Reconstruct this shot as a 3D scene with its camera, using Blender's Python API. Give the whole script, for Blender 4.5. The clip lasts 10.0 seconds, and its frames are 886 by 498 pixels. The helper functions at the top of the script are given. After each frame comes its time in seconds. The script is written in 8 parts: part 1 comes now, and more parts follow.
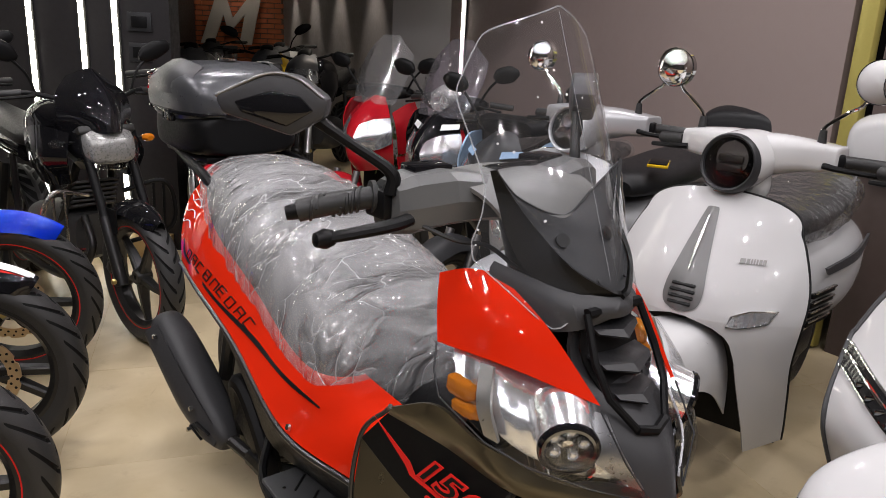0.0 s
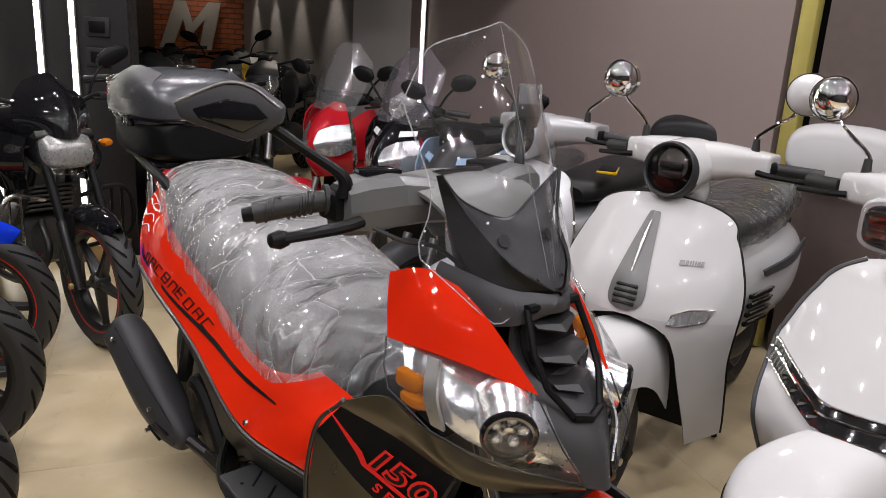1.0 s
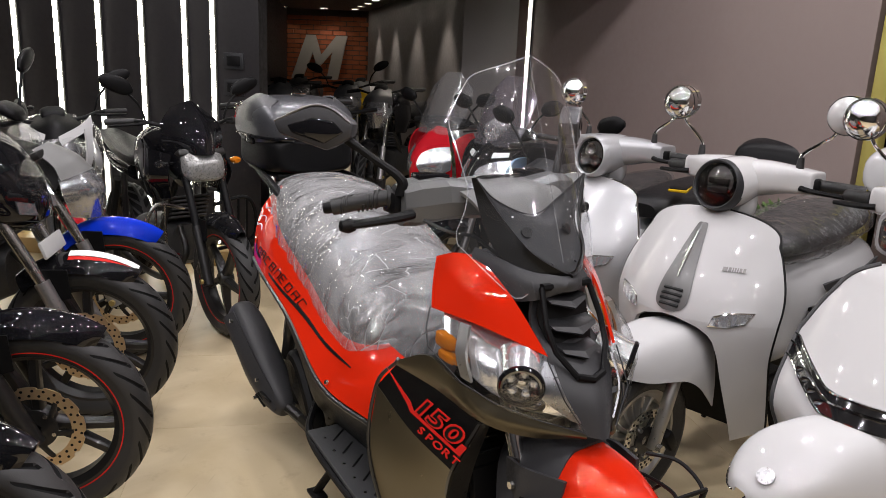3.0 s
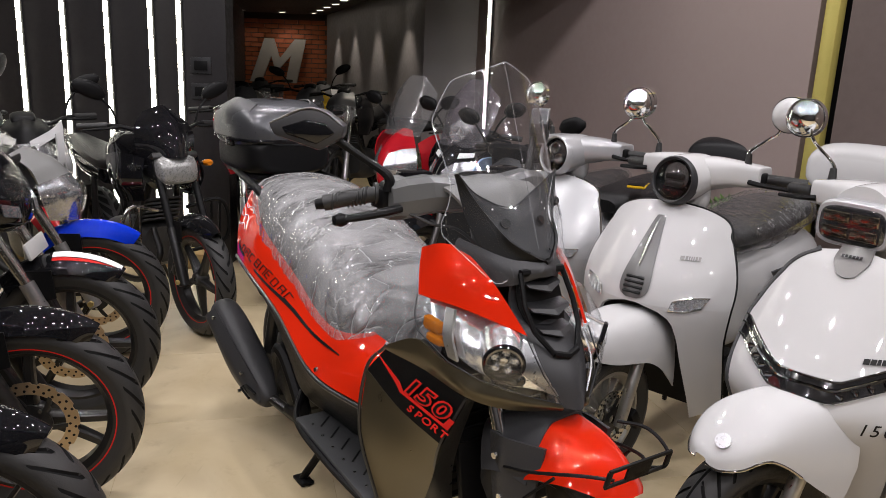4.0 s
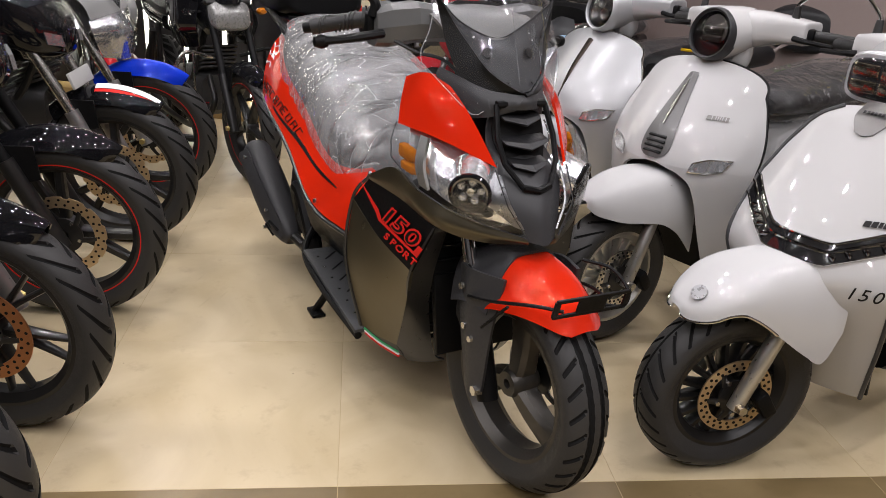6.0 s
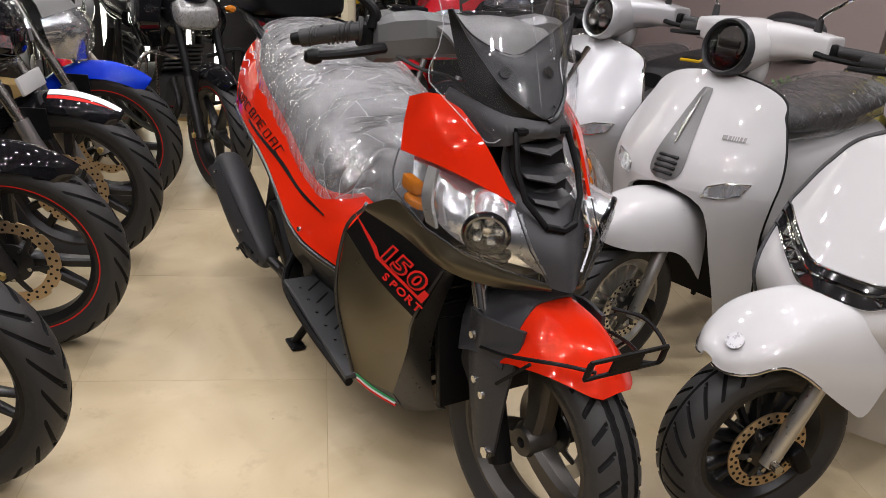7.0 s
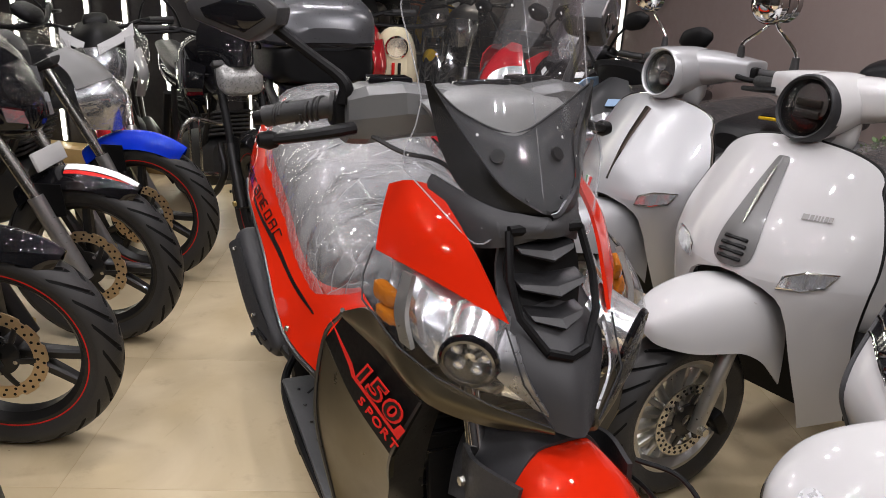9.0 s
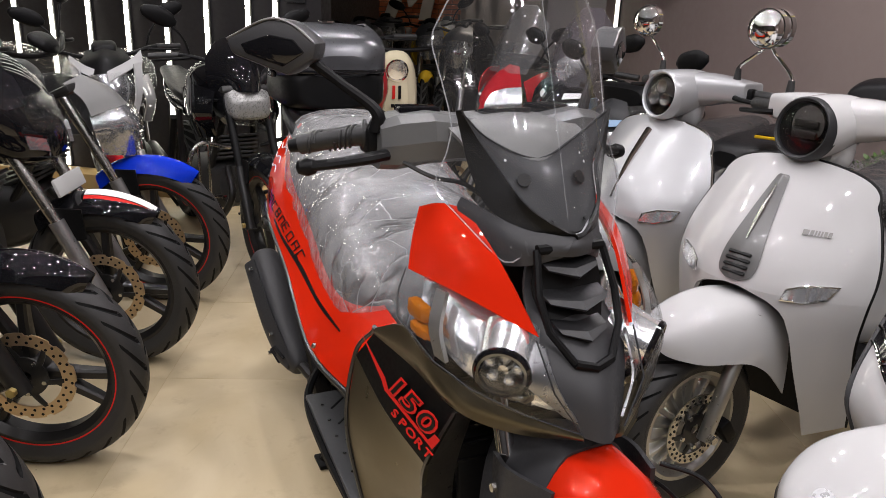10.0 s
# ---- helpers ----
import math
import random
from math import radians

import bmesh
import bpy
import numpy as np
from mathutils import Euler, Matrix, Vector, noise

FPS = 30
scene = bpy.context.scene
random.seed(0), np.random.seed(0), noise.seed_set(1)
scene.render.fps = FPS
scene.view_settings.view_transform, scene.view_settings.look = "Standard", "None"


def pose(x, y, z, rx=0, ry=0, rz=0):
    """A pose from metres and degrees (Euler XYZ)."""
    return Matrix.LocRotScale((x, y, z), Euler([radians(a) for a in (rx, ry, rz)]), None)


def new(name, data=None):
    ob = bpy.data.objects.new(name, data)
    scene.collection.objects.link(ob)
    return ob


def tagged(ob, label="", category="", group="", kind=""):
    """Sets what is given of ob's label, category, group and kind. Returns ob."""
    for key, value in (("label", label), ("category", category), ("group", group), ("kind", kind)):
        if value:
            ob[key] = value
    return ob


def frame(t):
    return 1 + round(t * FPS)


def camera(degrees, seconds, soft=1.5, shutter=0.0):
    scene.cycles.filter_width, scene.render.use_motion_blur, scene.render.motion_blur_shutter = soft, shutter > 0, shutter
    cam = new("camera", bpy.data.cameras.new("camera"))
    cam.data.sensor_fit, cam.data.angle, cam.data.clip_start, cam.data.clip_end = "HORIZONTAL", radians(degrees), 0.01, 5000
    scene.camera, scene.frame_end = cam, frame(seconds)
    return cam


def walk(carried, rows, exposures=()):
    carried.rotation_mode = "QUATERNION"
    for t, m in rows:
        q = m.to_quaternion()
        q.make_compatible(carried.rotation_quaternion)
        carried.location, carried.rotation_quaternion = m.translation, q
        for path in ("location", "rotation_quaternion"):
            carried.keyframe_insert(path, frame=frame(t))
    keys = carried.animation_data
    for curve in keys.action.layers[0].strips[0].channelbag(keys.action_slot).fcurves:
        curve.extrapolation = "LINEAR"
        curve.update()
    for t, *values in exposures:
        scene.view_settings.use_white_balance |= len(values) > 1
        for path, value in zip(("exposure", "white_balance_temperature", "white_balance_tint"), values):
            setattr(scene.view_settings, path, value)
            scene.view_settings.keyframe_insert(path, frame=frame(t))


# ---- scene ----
cam = camera(61.0, 10.0, soft=0.6)
METRES, EYE, TILT, LEAN, TURN = 1.85, 1.31, -16.2, -2.6, 0.0
ROWS = [
    (0.0, 0.0, 0.0, 0.0, -0.0, 0.0, 0.0),
    (0.5, -0.0157, -0.0193, -0.0008, -3.47, 0.29, 0.28),
    (1.0, 0.0123, -0.0395, -0.0054, -2.82, 0.48, 0.1),
    (1.5, 0.0773, -0.079, -0.022, 1.97, 1.08, -0.66),
    (2.0, 0.1213, -0.1122, -0.0388, 5.94, 1.64, -1.96),
    (2.5, 0.1155, -0.1529, -0.0413, 6.8, 2.09, -2.01),
    (4.0, 0.074, -0.2772, -0.0664, 3.01, 2.62, -0.64),
    (4.5, 0.1032, -0.2809, -0.0709, 2.05, 2.64, -0.5),
    (5.0, 0.2002, -0.2872, -0.1066, 8.6, -0.0, -2.84),
    (5.5, 0.2368, -0.2865, -0.1361, 10.54, -5.83, -4.06),
    (7.0, 0.1489, -0.1593, -0.0904, 7.49, -6.54, -4.55),
    (7.5, 0.1275, -0.1155, -0.0734, 5.29, -5.87, -4.32),
    (8.0, 0.1523, -0.0656, -0.0531, 6.74, -4.25, -4.22),
    (8.5, 0.1927, -0.0103, -0.0386, 11.64, -3.81, -4.24),
    (9.0, 0.219, 0.0179, -0.0361, 14.62, -3.38, -4.3),
    (9.5, 0.2199, 0.0113, -0.0337, 14.82, -2.71, -4.23),
    (10.0, 0.1943, -0.0297, -0.0355, 13.88, -1.96, -3.6),
]
walk(cam, [(t, pose(0, 0, EYE, TILT, LEAN, TURN) @ pose(METRES * x, METRES * y, METRES * z, 90 + pitch, roll, yaw)) for t, x, y, z, yaw, pitch, roll in ROWS])

# ---- world and lamps ----
world = bpy.data.worlds.new("showroom_world")
scene.world = world
world.use_nodes = True
world.node_tree.nodes["Background"].inputs["Color"].default_value = (0.75, 0.7, 0.65, 1)
world.node_tree.nodes["Background"].inputs["Strength"].default_value = 0.003
CEIL = 3.1
LAMP_POWER = 9.4
LAMPS = [(x + e, y + 0.5 * e) for y in (-2.3, -0.9, 0.5, 1.9, 3.3) for x in (-2.2, -0.7, 0.8, 2.1) if not (x > 1.5 and y > 2.5) for e in (-0.16, 0.16)]
for lx, ly in LAMPS:
    data = bpy.data.lights.new("downlight", "AREA")
    data.shape, data.size, data.energy, data.color = "DISK", 0.075, LAMP_POWER, (1.0, 0.955, 0.99)
    lamp = new("downlight_lamp", data)
    lamp.matrix_world = pose(lx, ly, CEIL - 0.03)

# ---- materials ----
def nodes_of(name):
    m = bpy.data.materials.new(name)
    m.use_nodes = True
    n = m.node_tree.nodes
    return m, n, m.node_tree.links, n["Principled BSDF"]


def rgba(c):
    return (c[0], c[1], c[2], 1.0)


def surface(name, color, rough=0.5, metal=0.0, coat=0.0, vary=0.12, scale=30.0, bump=0.0, bump_scale=None, coat_rough=0.04, spec=0.5):
    """A plain surface with slow and fine variation of tone and roughness, and fine relief."""
    m, n, l, b = nodes_of(name)
    co = n.new("ShaderNodeTexCoord")
    big = n.new("ShaderNodeTexNoise")
    big.inputs["Scale"].default_value, big.inputs["Detail"].default_value = scale * 0.15, 3.0
    fine = n.new("ShaderNodeTexNoise")
    fine.inputs["Scale"].default_value, fine.inputs["Detail"].default_value = scale * 4, 5.0
    l.new(co.outputs["Object"], big.inputs["Vector"])
    l.new(co.outputs["Object"], fine.inputs["Vector"])
    mix = n.new("ShaderNodeMath")
    mix.operation = "MULTIPLY_ADD"
    l.new(fine.outputs["Fac"], mix.inputs[0])
    mix.inputs[1].default_value = 0.4
    l.new(big.outputs["Fac"], mix.inputs[2])
    tone = n.new("ShaderNodeMapRange")
    tone.inputs["From Min"].default_value, tone.inputs["From Max"].default_value = 0.35, 1.05
    tone.inputs["To Min"].default_value, tone.inputs["To Max"].default_value = 1 - vary, 1 + vary
    l.new(mix.outputs[0], tone.inputs["Value"])
    col = n.new("ShaderNodeVectorMath")
    col.operation = "SCALE"
    col.inputs[0].default_value = color
    l.new(tone.outputs[0], col.inputs["Scale"])
    l.new(col.outputs[0], b.inputs["Base Color"])
    ro = n.new("ShaderNodeMapRange")
    ro.inputs["From Min"].default_value, ro.inputs["From Max"].default_value = 0.3, 0.8
    ro.inputs["To Min"].default_value, ro.inputs["To Max"].default_value = max(0.02, rough * 0.8), min(1.0, rough * 1.25)
    l.new(fine.outputs["Fac"], ro.inputs["Value"])
    l.new(ro.outputs[0], b.inputs["Roughness"])
    b.inputs["Metallic"].default_value = metal
    b.inputs["Specular IOR Level"].default_value = spec
    b.inputs["Coat Weight"].default_value, b.inputs["Coat Roughness"].default_value = coat, coat_rough
    if bump:
        bn = n.new("ShaderNodeTexNoise")
        bn.inputs["Scale"].default_value, bn.inputs["Detail"].default_value = bump_scale or scale * 8, 4.0
        l.new(co.outputs["Object"], bn.inputs["Vector"])
        bu = n.new("ShaderNodeBump")
        bu.inputs["Strength"].default_value, bu.inputs["Distance"].default_value = bump, 0.002
        l.new(bn.outputs["Fac"], bu.inputs["Height"])
        l.new(bu.outputs[0], b.inputs["Normal"])
    return m


def paint(name, color, rough=0.28, metal=0.0, coat=1.0, flake=0.0):
    return surface(name, color, rough, metal, coat, vary=0.02 + flake, scale=60.0 if flake else 3.0, coat_rough=0.02, spec=0.5 if metal else 0.0)


def clear_sheet(name, tint, haze=0.0, gloss=0.05, bump=0.0, bump_scale=18.0, ior=1.45, haze_noise=False, stretch=(1, 1, 1), crease=0.3, specks=0.0):
    """Thin clear plastic: it lets light straight through, mirrors by Fresnel, and may be milky."""
    m, n, l, b = nodes_of(name)
    n.remove(b)
    out = n["Material Output"]
    tr = n.new("ShaderNodeBsdfTransparent")
    tr.inputs["Color"].default_value = rgba(tint)
    gl = n.new("ShaderNodeBsdfGlossy")
    gl.inputs["Roughness"].default_value = gloss
    # mirror share by Schlick's rule from the facing ratio, the same from both sides
    fr = n.new("ShaderNodeLayerWeight")
    fr.inputs["Blend"].default_value = 0.5
    p5 = n.new("ShaderNodeMath")
    p5.operation = "POWER"
    p5.inputs[1].default_value = 5.0
    l.new(fr.outputs["Facing"], p5.inputs[0])
    sch = n.new("ShaderNodeMath")
    sch.operation = "MULTIPLY_ADD"
    r0 = ((ior - 1) / (ior + 1)) ** 2
    sch.inputs[1].default_value, sch.inputs[2].default_value = 0.8, r0
    l.new(p5.outputs[0], sch.inputs[0])
    co = n.new("ShaderNodeTexCoord")
    mp = n.new("ShaderNodeMapping")
    mp.inputs["Scale"].default_value = stretch
    l.new(co.outputs["Object"], mp.inputs["Vector"])
    bu = None
    if bump:
        bn = n.new("ShaderNodeTexNoise")
        bn.inputs["Scale"].default_value, bn.inputs["Detail"].default_value, bn.inputs["Distortion"].default_value = bump_scale, 2.5, 1.0
        l.new(mp.outputs[0], bn.inputs["Vector"])
        # creases: the folded value of two noises
        fold = n.new("ShaderNodeMath")
        fold.operation = "SUBTRACT"
        fold.inputs[1].default_value = 0.5
        l.new(bn.outputs["Fac"], fold.inputs[0])
        ridge = n.new("ShaderNodeMath")
        ridge.operation = "ABSOLUTE"
        l.new(fold.outputs[0], ridge.inputs[0])
        b2 = n.new("ShaderNodeTexNoise")
        b2.inputs["Scale"].default_value, b2.inputs["Detail"].default_value, b2.inputs["Distortion"].default_value = bump_scale * 0.35, 2.0, 2.5
        l.new(mp.outputs[0], b2.inputs["Vector"])
        f2 = n.new("ShaderNodeMath")
        f2.operation = "SUBTRACT"
        f2.inputs[1].default_value = 0.5
        l.new(b2.outputs["Fac"], f2.inputs[0])
        r2 = n.new("ShaderNodeMath")
        r2.operation = "ABSOLUTE"
        l.new(f2.outputs[0], r2.inputs[0])
        both = n.new("ShaderNodeMath")
        both.operation = "MULTIPLY_ADD"
        both.inputs[1].default_value = 1.0
        l.new(r2.outputs[0], both.inputs[0])
        l.new(ridge.outputs[0], both.inputs[2])
        bu = n.new("ShaderNodeBump")
        bu.inputs["Strength"].default_value, bu.inputs["Distance"].default_value = bump, 0.03
        bu.invert = True
        l.new(both.outputs[0], bu.inputs["Height"])
        l.new(bu.outputs[0], gl.inputs["Normal"])
        l.new(bu.outputs[0], fr.inputs["Normal"])
    base = tr
    if haze:
        df = n.new("ShaderNodeBsdfDiffuse")
        df.inputs["Color"].default_value = (0.8, 0.8, 0.8, 1)
        if bu:
            l.new(bu.outputs[0], df.inputs["Normal"])
        hz = n.new("ShaderNodeMixShader")
        hz.inputs[0].default_value = haze
        if specks:
            # lamp glints and dust painted as small round marks, most of them left out
            vo = n.new("ShaderNodeTexVoronoi")
            vo.inputs["Scale"].default_value = 55.0
            l.new(co.outputs["Object"], vo.inputs["Vector"])
            keep = n.new("ShaderNodeSeparateColor")
            l.new(vo.outputs["Color"], keep.inputs[0])
            size = n.new("ShaderNodeMapRange")
            size.inputs["From Min"].default_value, size.inputs["From Max"].default_value = 0.7, 1.0
            size.inputs["To Min"].default_value, size.inputs["To Max"].default_value = 0.0, 0.16
            l.new(keep.outputs[0], size.inputs["Value"])
            dot = n.new("ShaderNodeMath")
            dot.operation = "LESS_THAN"
            l.new(vo.outputs["Distance"], dot.inputs[0])
            l.new(size.outputs[0], dot.inputs[1])
            amt = n.new("ShaderNodeMath")
            amt.operation = "MULTIPLY_ADD"
            amt.inputs[1].default_value, amt.inputs[2].default_value = specks, haze
            l.new(dot.outputs[0], amt.inputs[0])
            l.new(amt.outputs[0], hz.inputs[0])
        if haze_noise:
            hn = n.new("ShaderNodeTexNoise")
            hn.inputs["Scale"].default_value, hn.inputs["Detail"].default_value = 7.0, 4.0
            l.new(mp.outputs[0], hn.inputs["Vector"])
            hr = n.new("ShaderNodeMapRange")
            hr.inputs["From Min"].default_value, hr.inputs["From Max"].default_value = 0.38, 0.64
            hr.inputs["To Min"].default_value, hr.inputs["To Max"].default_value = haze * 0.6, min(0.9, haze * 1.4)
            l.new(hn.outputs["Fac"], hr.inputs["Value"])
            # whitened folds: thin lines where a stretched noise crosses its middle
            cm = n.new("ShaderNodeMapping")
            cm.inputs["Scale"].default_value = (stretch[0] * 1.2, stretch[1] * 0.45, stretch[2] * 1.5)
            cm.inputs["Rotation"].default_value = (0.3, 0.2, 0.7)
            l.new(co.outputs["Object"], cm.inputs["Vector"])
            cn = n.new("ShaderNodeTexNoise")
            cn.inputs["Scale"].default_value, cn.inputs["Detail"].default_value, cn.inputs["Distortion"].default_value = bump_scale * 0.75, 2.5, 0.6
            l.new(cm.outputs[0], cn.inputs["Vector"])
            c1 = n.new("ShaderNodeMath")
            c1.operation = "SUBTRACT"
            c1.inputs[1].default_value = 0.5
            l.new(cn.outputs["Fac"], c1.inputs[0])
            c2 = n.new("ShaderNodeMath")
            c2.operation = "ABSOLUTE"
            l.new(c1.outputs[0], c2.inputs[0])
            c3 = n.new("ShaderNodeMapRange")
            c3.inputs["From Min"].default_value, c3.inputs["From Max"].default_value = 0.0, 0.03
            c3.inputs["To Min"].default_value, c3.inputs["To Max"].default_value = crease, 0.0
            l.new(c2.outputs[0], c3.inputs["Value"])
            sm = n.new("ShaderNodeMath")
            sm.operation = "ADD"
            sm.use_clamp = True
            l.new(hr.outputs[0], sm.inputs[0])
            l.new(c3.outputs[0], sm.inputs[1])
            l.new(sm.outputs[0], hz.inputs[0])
        l.new(tr.outputs[0], hz.inputs[1])
        l.new(df.outputs[0], hz.inputs[2])
        base = hz
    mx = n.new("ShaderNodeMixShader")
    l.new(sch.outputs[0], mx.inputs[0])
    l.new(base.outputs[0], mx.inputs[1])
    l.new(gl.outputs[0], mx.inputs[2])
    l.new(mx.outputs[0], out.inputs["Surface"])
    return m


def crumpled_film(name, haze, ridge, cells, stretch, gloss=0.1, ior=1.7, relief=0.6):
    """Thin clear film with broad folds and small flat facets that meet in sharp ridges; haze and ridge are its milky shares."""
    m, n, l, b = nodes_of(name)
    n.remove(b)

    def math_node(op, a, c, clamp=False):
        k = n.new("ShaderNodeMath")
        k.operation, k.use_clamp = op, clamp
        for q, val in enumerate((a, c)):
            if isinstance(val, float):
                k.inputs[q].default_value = val
            else:
                l.new(val, k.inputs[q])
        return k.outputs[0]

    co = n.new("ShaderNodeTexCoord")
    mp = n.new("ShaderNodeMapping")
    mp.inputs["Scale"].default_value = stretch
    l.new(co.outputs["Object"], mp.inputs["Vector"])
    bend = n.new("ShaderNodeTexNoise")
    bend.inputs["Scale"].default_value, bend.inputs["Detail"].default_value = 6.0, 2.0
    l.new(mp.outputs[0], bend.inputs["Vector"])
    push = n.new("ShaderNodeVectorMath")
    push.operation = "MULTIPLY_ADD"
    push.inputs[1].default_value = (0.16, 0.16, 0.16)
    l.new(bend.outputs["Color"], push.inputs[0])
    l.new(mp.outputs[0], push.inputs[2])
    heights = []
    for k in (1.0, 2.7):
        vo = n.new("ShaderNodeTexVoronoi")
        vo.feature = "DISTANCE_TO_EDGE"
        vo.inputs["Scale"].default_value = cells * k
        l.new(push.outputs[0], vo.inputs["Vector"])
        heights.append(vo.outputs["Distance"])
    slow = n.new("ShaderNodeTexNoise")
    slow.inputs["Scale"].default_value, slow.inputs["Detail"].default_value = cells * 0.5, 3.0
    l.new(push.outputs[0], slow.inputs["Vector"])
    # the facets come in patches, where the film is slack
    slack = n.new("ShaderNodeMapRange")
    slack.inputs["From Min"].default_value, slack.inputs["From Max"].default_value = 0.4, 0.62
    l.new(slow.outputs["Fac"], slack.inputs["Value"])
    both = math_node("ADD", heights[0], math_node("MULTIPLY", heights[1], 0.22))
    high = math_node("ADD", math_node("MULTIPLY", both, math_node("ADD", math_node("MULTIPLY", slack.outputs[0], 0.8), 0.2)), math_node("MULTIPLY", slow.outputs["Fac"], 0.5))
    bu = n.new("ShaderNodeBump")
    bu.inputs["Strength"].default_value, bu.inputs["Distance"].default_value = relief, 0.03
    l.new(high, bu.inputs["Height"])
    tr = n.new("ShaderNodeBsdfTransparent")
    tr.inputs["Color"].default_value = (0.94, 0.94, 0.94, 1)
    df = n.new("ShaderNodeBsdfDiffuse")
    df.inputs["Color"].default_value = (0.82, 0.82, 0.82, 1)
    gl = n.new("ShaderNodeBsdfGlossy")
    gl.inputs["Roughness"].default_value = gloss
    for q in (df, gl):
        l.new(bu.outputs[0], q.inputs["Normal"])
    line = n.new("ShaderNodeMapRange")
    line.inputs["From Min"].default_value, line.inputs["From Max"].default_value = 0.0, 0.05
    line.inputs["To Min"].default_value, line.inputs["To Max"].default_value = ridge, 0.0
    l.new(heights[0], line.inputs["Value"])
    milky = n.new("ShaderNodeMapRange")
    milky.inputs["From Min"].default_value, milky.inputs["From Max"].default_value = 0.3, 0.7
    milky.inputs["To Min"].default_value, milky.inputs["To Max"].default_value = haze * 1.35, haze * 0.65
    l.new(slow.outputs["Fac"], milky.inputs["Value"])
    share = math_node("ADD", milky.outputs[0], math_node("MULTIPLY", line.outputs[0], slack.outputs[0]), True)
    hz = n.new("ShaderNodeMixShader")
    l.new(share, hz.inputs[0])
    l.new(tr.outputs[0], hz.inputs[1])
    l.new(df.outputs[0], hz.inputs[2])
    lw = n.new("ShaderNodeLayerWeight")
    lw.inputs["Blend"].default_value = 0.5
    l.new(bu.outputs[0], lw.inputs["Normal"])
    sch = math_node("ADD", math_node("MULTIPLY", math_node("POWER", lw.outputs["Facing"], 5.0), 0.8), ((ior - 1) / (ior + 1)) ** 2)
    mx = n.new("ShaderNodeMixShader")
    l.new(sch, mx.inputs[0])
    l.new(hz.outputs[0], mx.inputs[1])
    l.new(gl.outputs[0], mx.inputs[2])
    l.new(mx.outputs[0], n["Material Output"].inputs["Surface"])
    return m


def glow(name, color, strength):
    m, n, l, b = nodes_of(name)
    b.inputs["Base Color"].default_value = rgba(color)
    b.inputs["Emission Color"].default_value = rgba(color)
    b.inputs["Emission Strength"].default_value = strength
    return m


M_RED = paint("orange_red_paint", (0.54, 0.018, 0.004))
M_RED2 = paint("crimson_paint", (0.42, 0.012, 0.02))
M_WHITE = paint("pearl_white_paint", (0.48, 0.478, 0.477), rough=0.3)
M_SILVER = paint("silver_paint", (0.42, 0.425, 0.435), rough=0.36, metal=0.35)
M_BLUE = paint("royal_blue_paint", (0.004, 0.03, 0.48))
M_SKY = paint("ice_blue_paint", (0.3, 0.43, 0.6))
M_CREAM = paint("cream_paint", (0.66, 0.6, 0.42))
M_GLOSSBLACK = paint("gloss_black_paint", (0.006, 0.006, 0.007))
M_YELLOW = paint("yellow_paint", (0.62, 0.4, 0.02))
M_SATIN = surface("satin_black_paint", (0.02, 0.019, 0.017), 0.34, 0.0, 0.25, 0.1, 25, coat_rough=0.25)
M_BRONZE = surface("satin_bronze_black_paint", (0.115, 0.1, 0.068), 0.34, 0.85, 0.12, 0.04, 5, coat_rough=0.25)
M_PLASTIC = surface("black_textured_plastic", (0.0045, 0.0045, 0.0048), 0.45, spec=0.14, vary=0.15, scale=40, bump=0.06, bump_scale=900)
M_GREYPL = surface("grey_plastic", (0.055, 0.056, 0.058), 0.42, spec=0.3, vary=0.1, scale=40, bump=0.05, bump_scale=900)
M_DKGREY = surface("dark_grey_plastic", (0.022, 0.0225, 0.024), 0.42, spec=0.25, vary=0.1, scale=40)
M_SCREENBASE = surface("matt_screen_base_plastic", (0.011, 0.0115, 0.0125), 0.5, spec=0.2, vary=0.1, scale=40)
M_BARGREY = surface("mid_grey_plastic", (0.085, 0.086, 0.085), 0.38, spec=0.4, vary=0.08, scale=40, bump=0.04, bump_scale=900)
M_GROOVE = surface("dark_tyre_groove", (0.01, 0.01, 0.01), 0.7, spec=0.1, vary=0.2, scale=30)
M_NOSE = surface("matt_nose_plastic", (0.03, 0.03, 0.032), 0.5, spec=0.4, vary=0.1, scale=40, bump=0.05, bump_scale=900)
M_BLACKPL = surface("black_slat_plastic", (0.014, 0.014, 0.015), 0.42, spec=0.45, vary=0.12, scale=40)
# The mauve wall paint darkened: the shade is put into its colour.
M_WALLSHADE = surface("shaded_wall_paint", (0.085, 0.062, 0.055), 0.62, vary=0.06, scale=6, bump=0.1, bump_scale=120)
M_TIE = surface("satin_grey_tie_plastic", (0.13, 0.13, 0.128), 0.4, 0.3, 0.1, 0.06, 40)
M_CASE = surface("metallic_graphite_plastic", (0.06, 0.062, 0.068), 0.33, 0.35, 0.4, 0.08, 30, coat_rough=0.12)
M_RUBBER = surface("tyre_rubber", (0.03, 0.0295, 0.029), 0.5, spec=0.35, vary=0.25, scale=20, bump=0.3, bump_scale=500)
M_GRIP = surface("grip_rubber", (0.014, 0.014, 0.014), 0.55, vary=0.2, scale=40, bump=0.2)
M_ALLOYBLK = surface("black_alloy", (0.016, 0.0155, 0.015), 0.38, 0.3, 0.1, 0.12, 30)
M_ALLOY = surface("cast_alloy", (0.5, 0.49, 0.46), 0.34, 0.9, 0.0, 0.1, 30)
M_RIM = surface("dark_bronze_alloy", (0.07, 0.065, 0.058), 0.4, 0.6, 0.0, 0.12, 30)
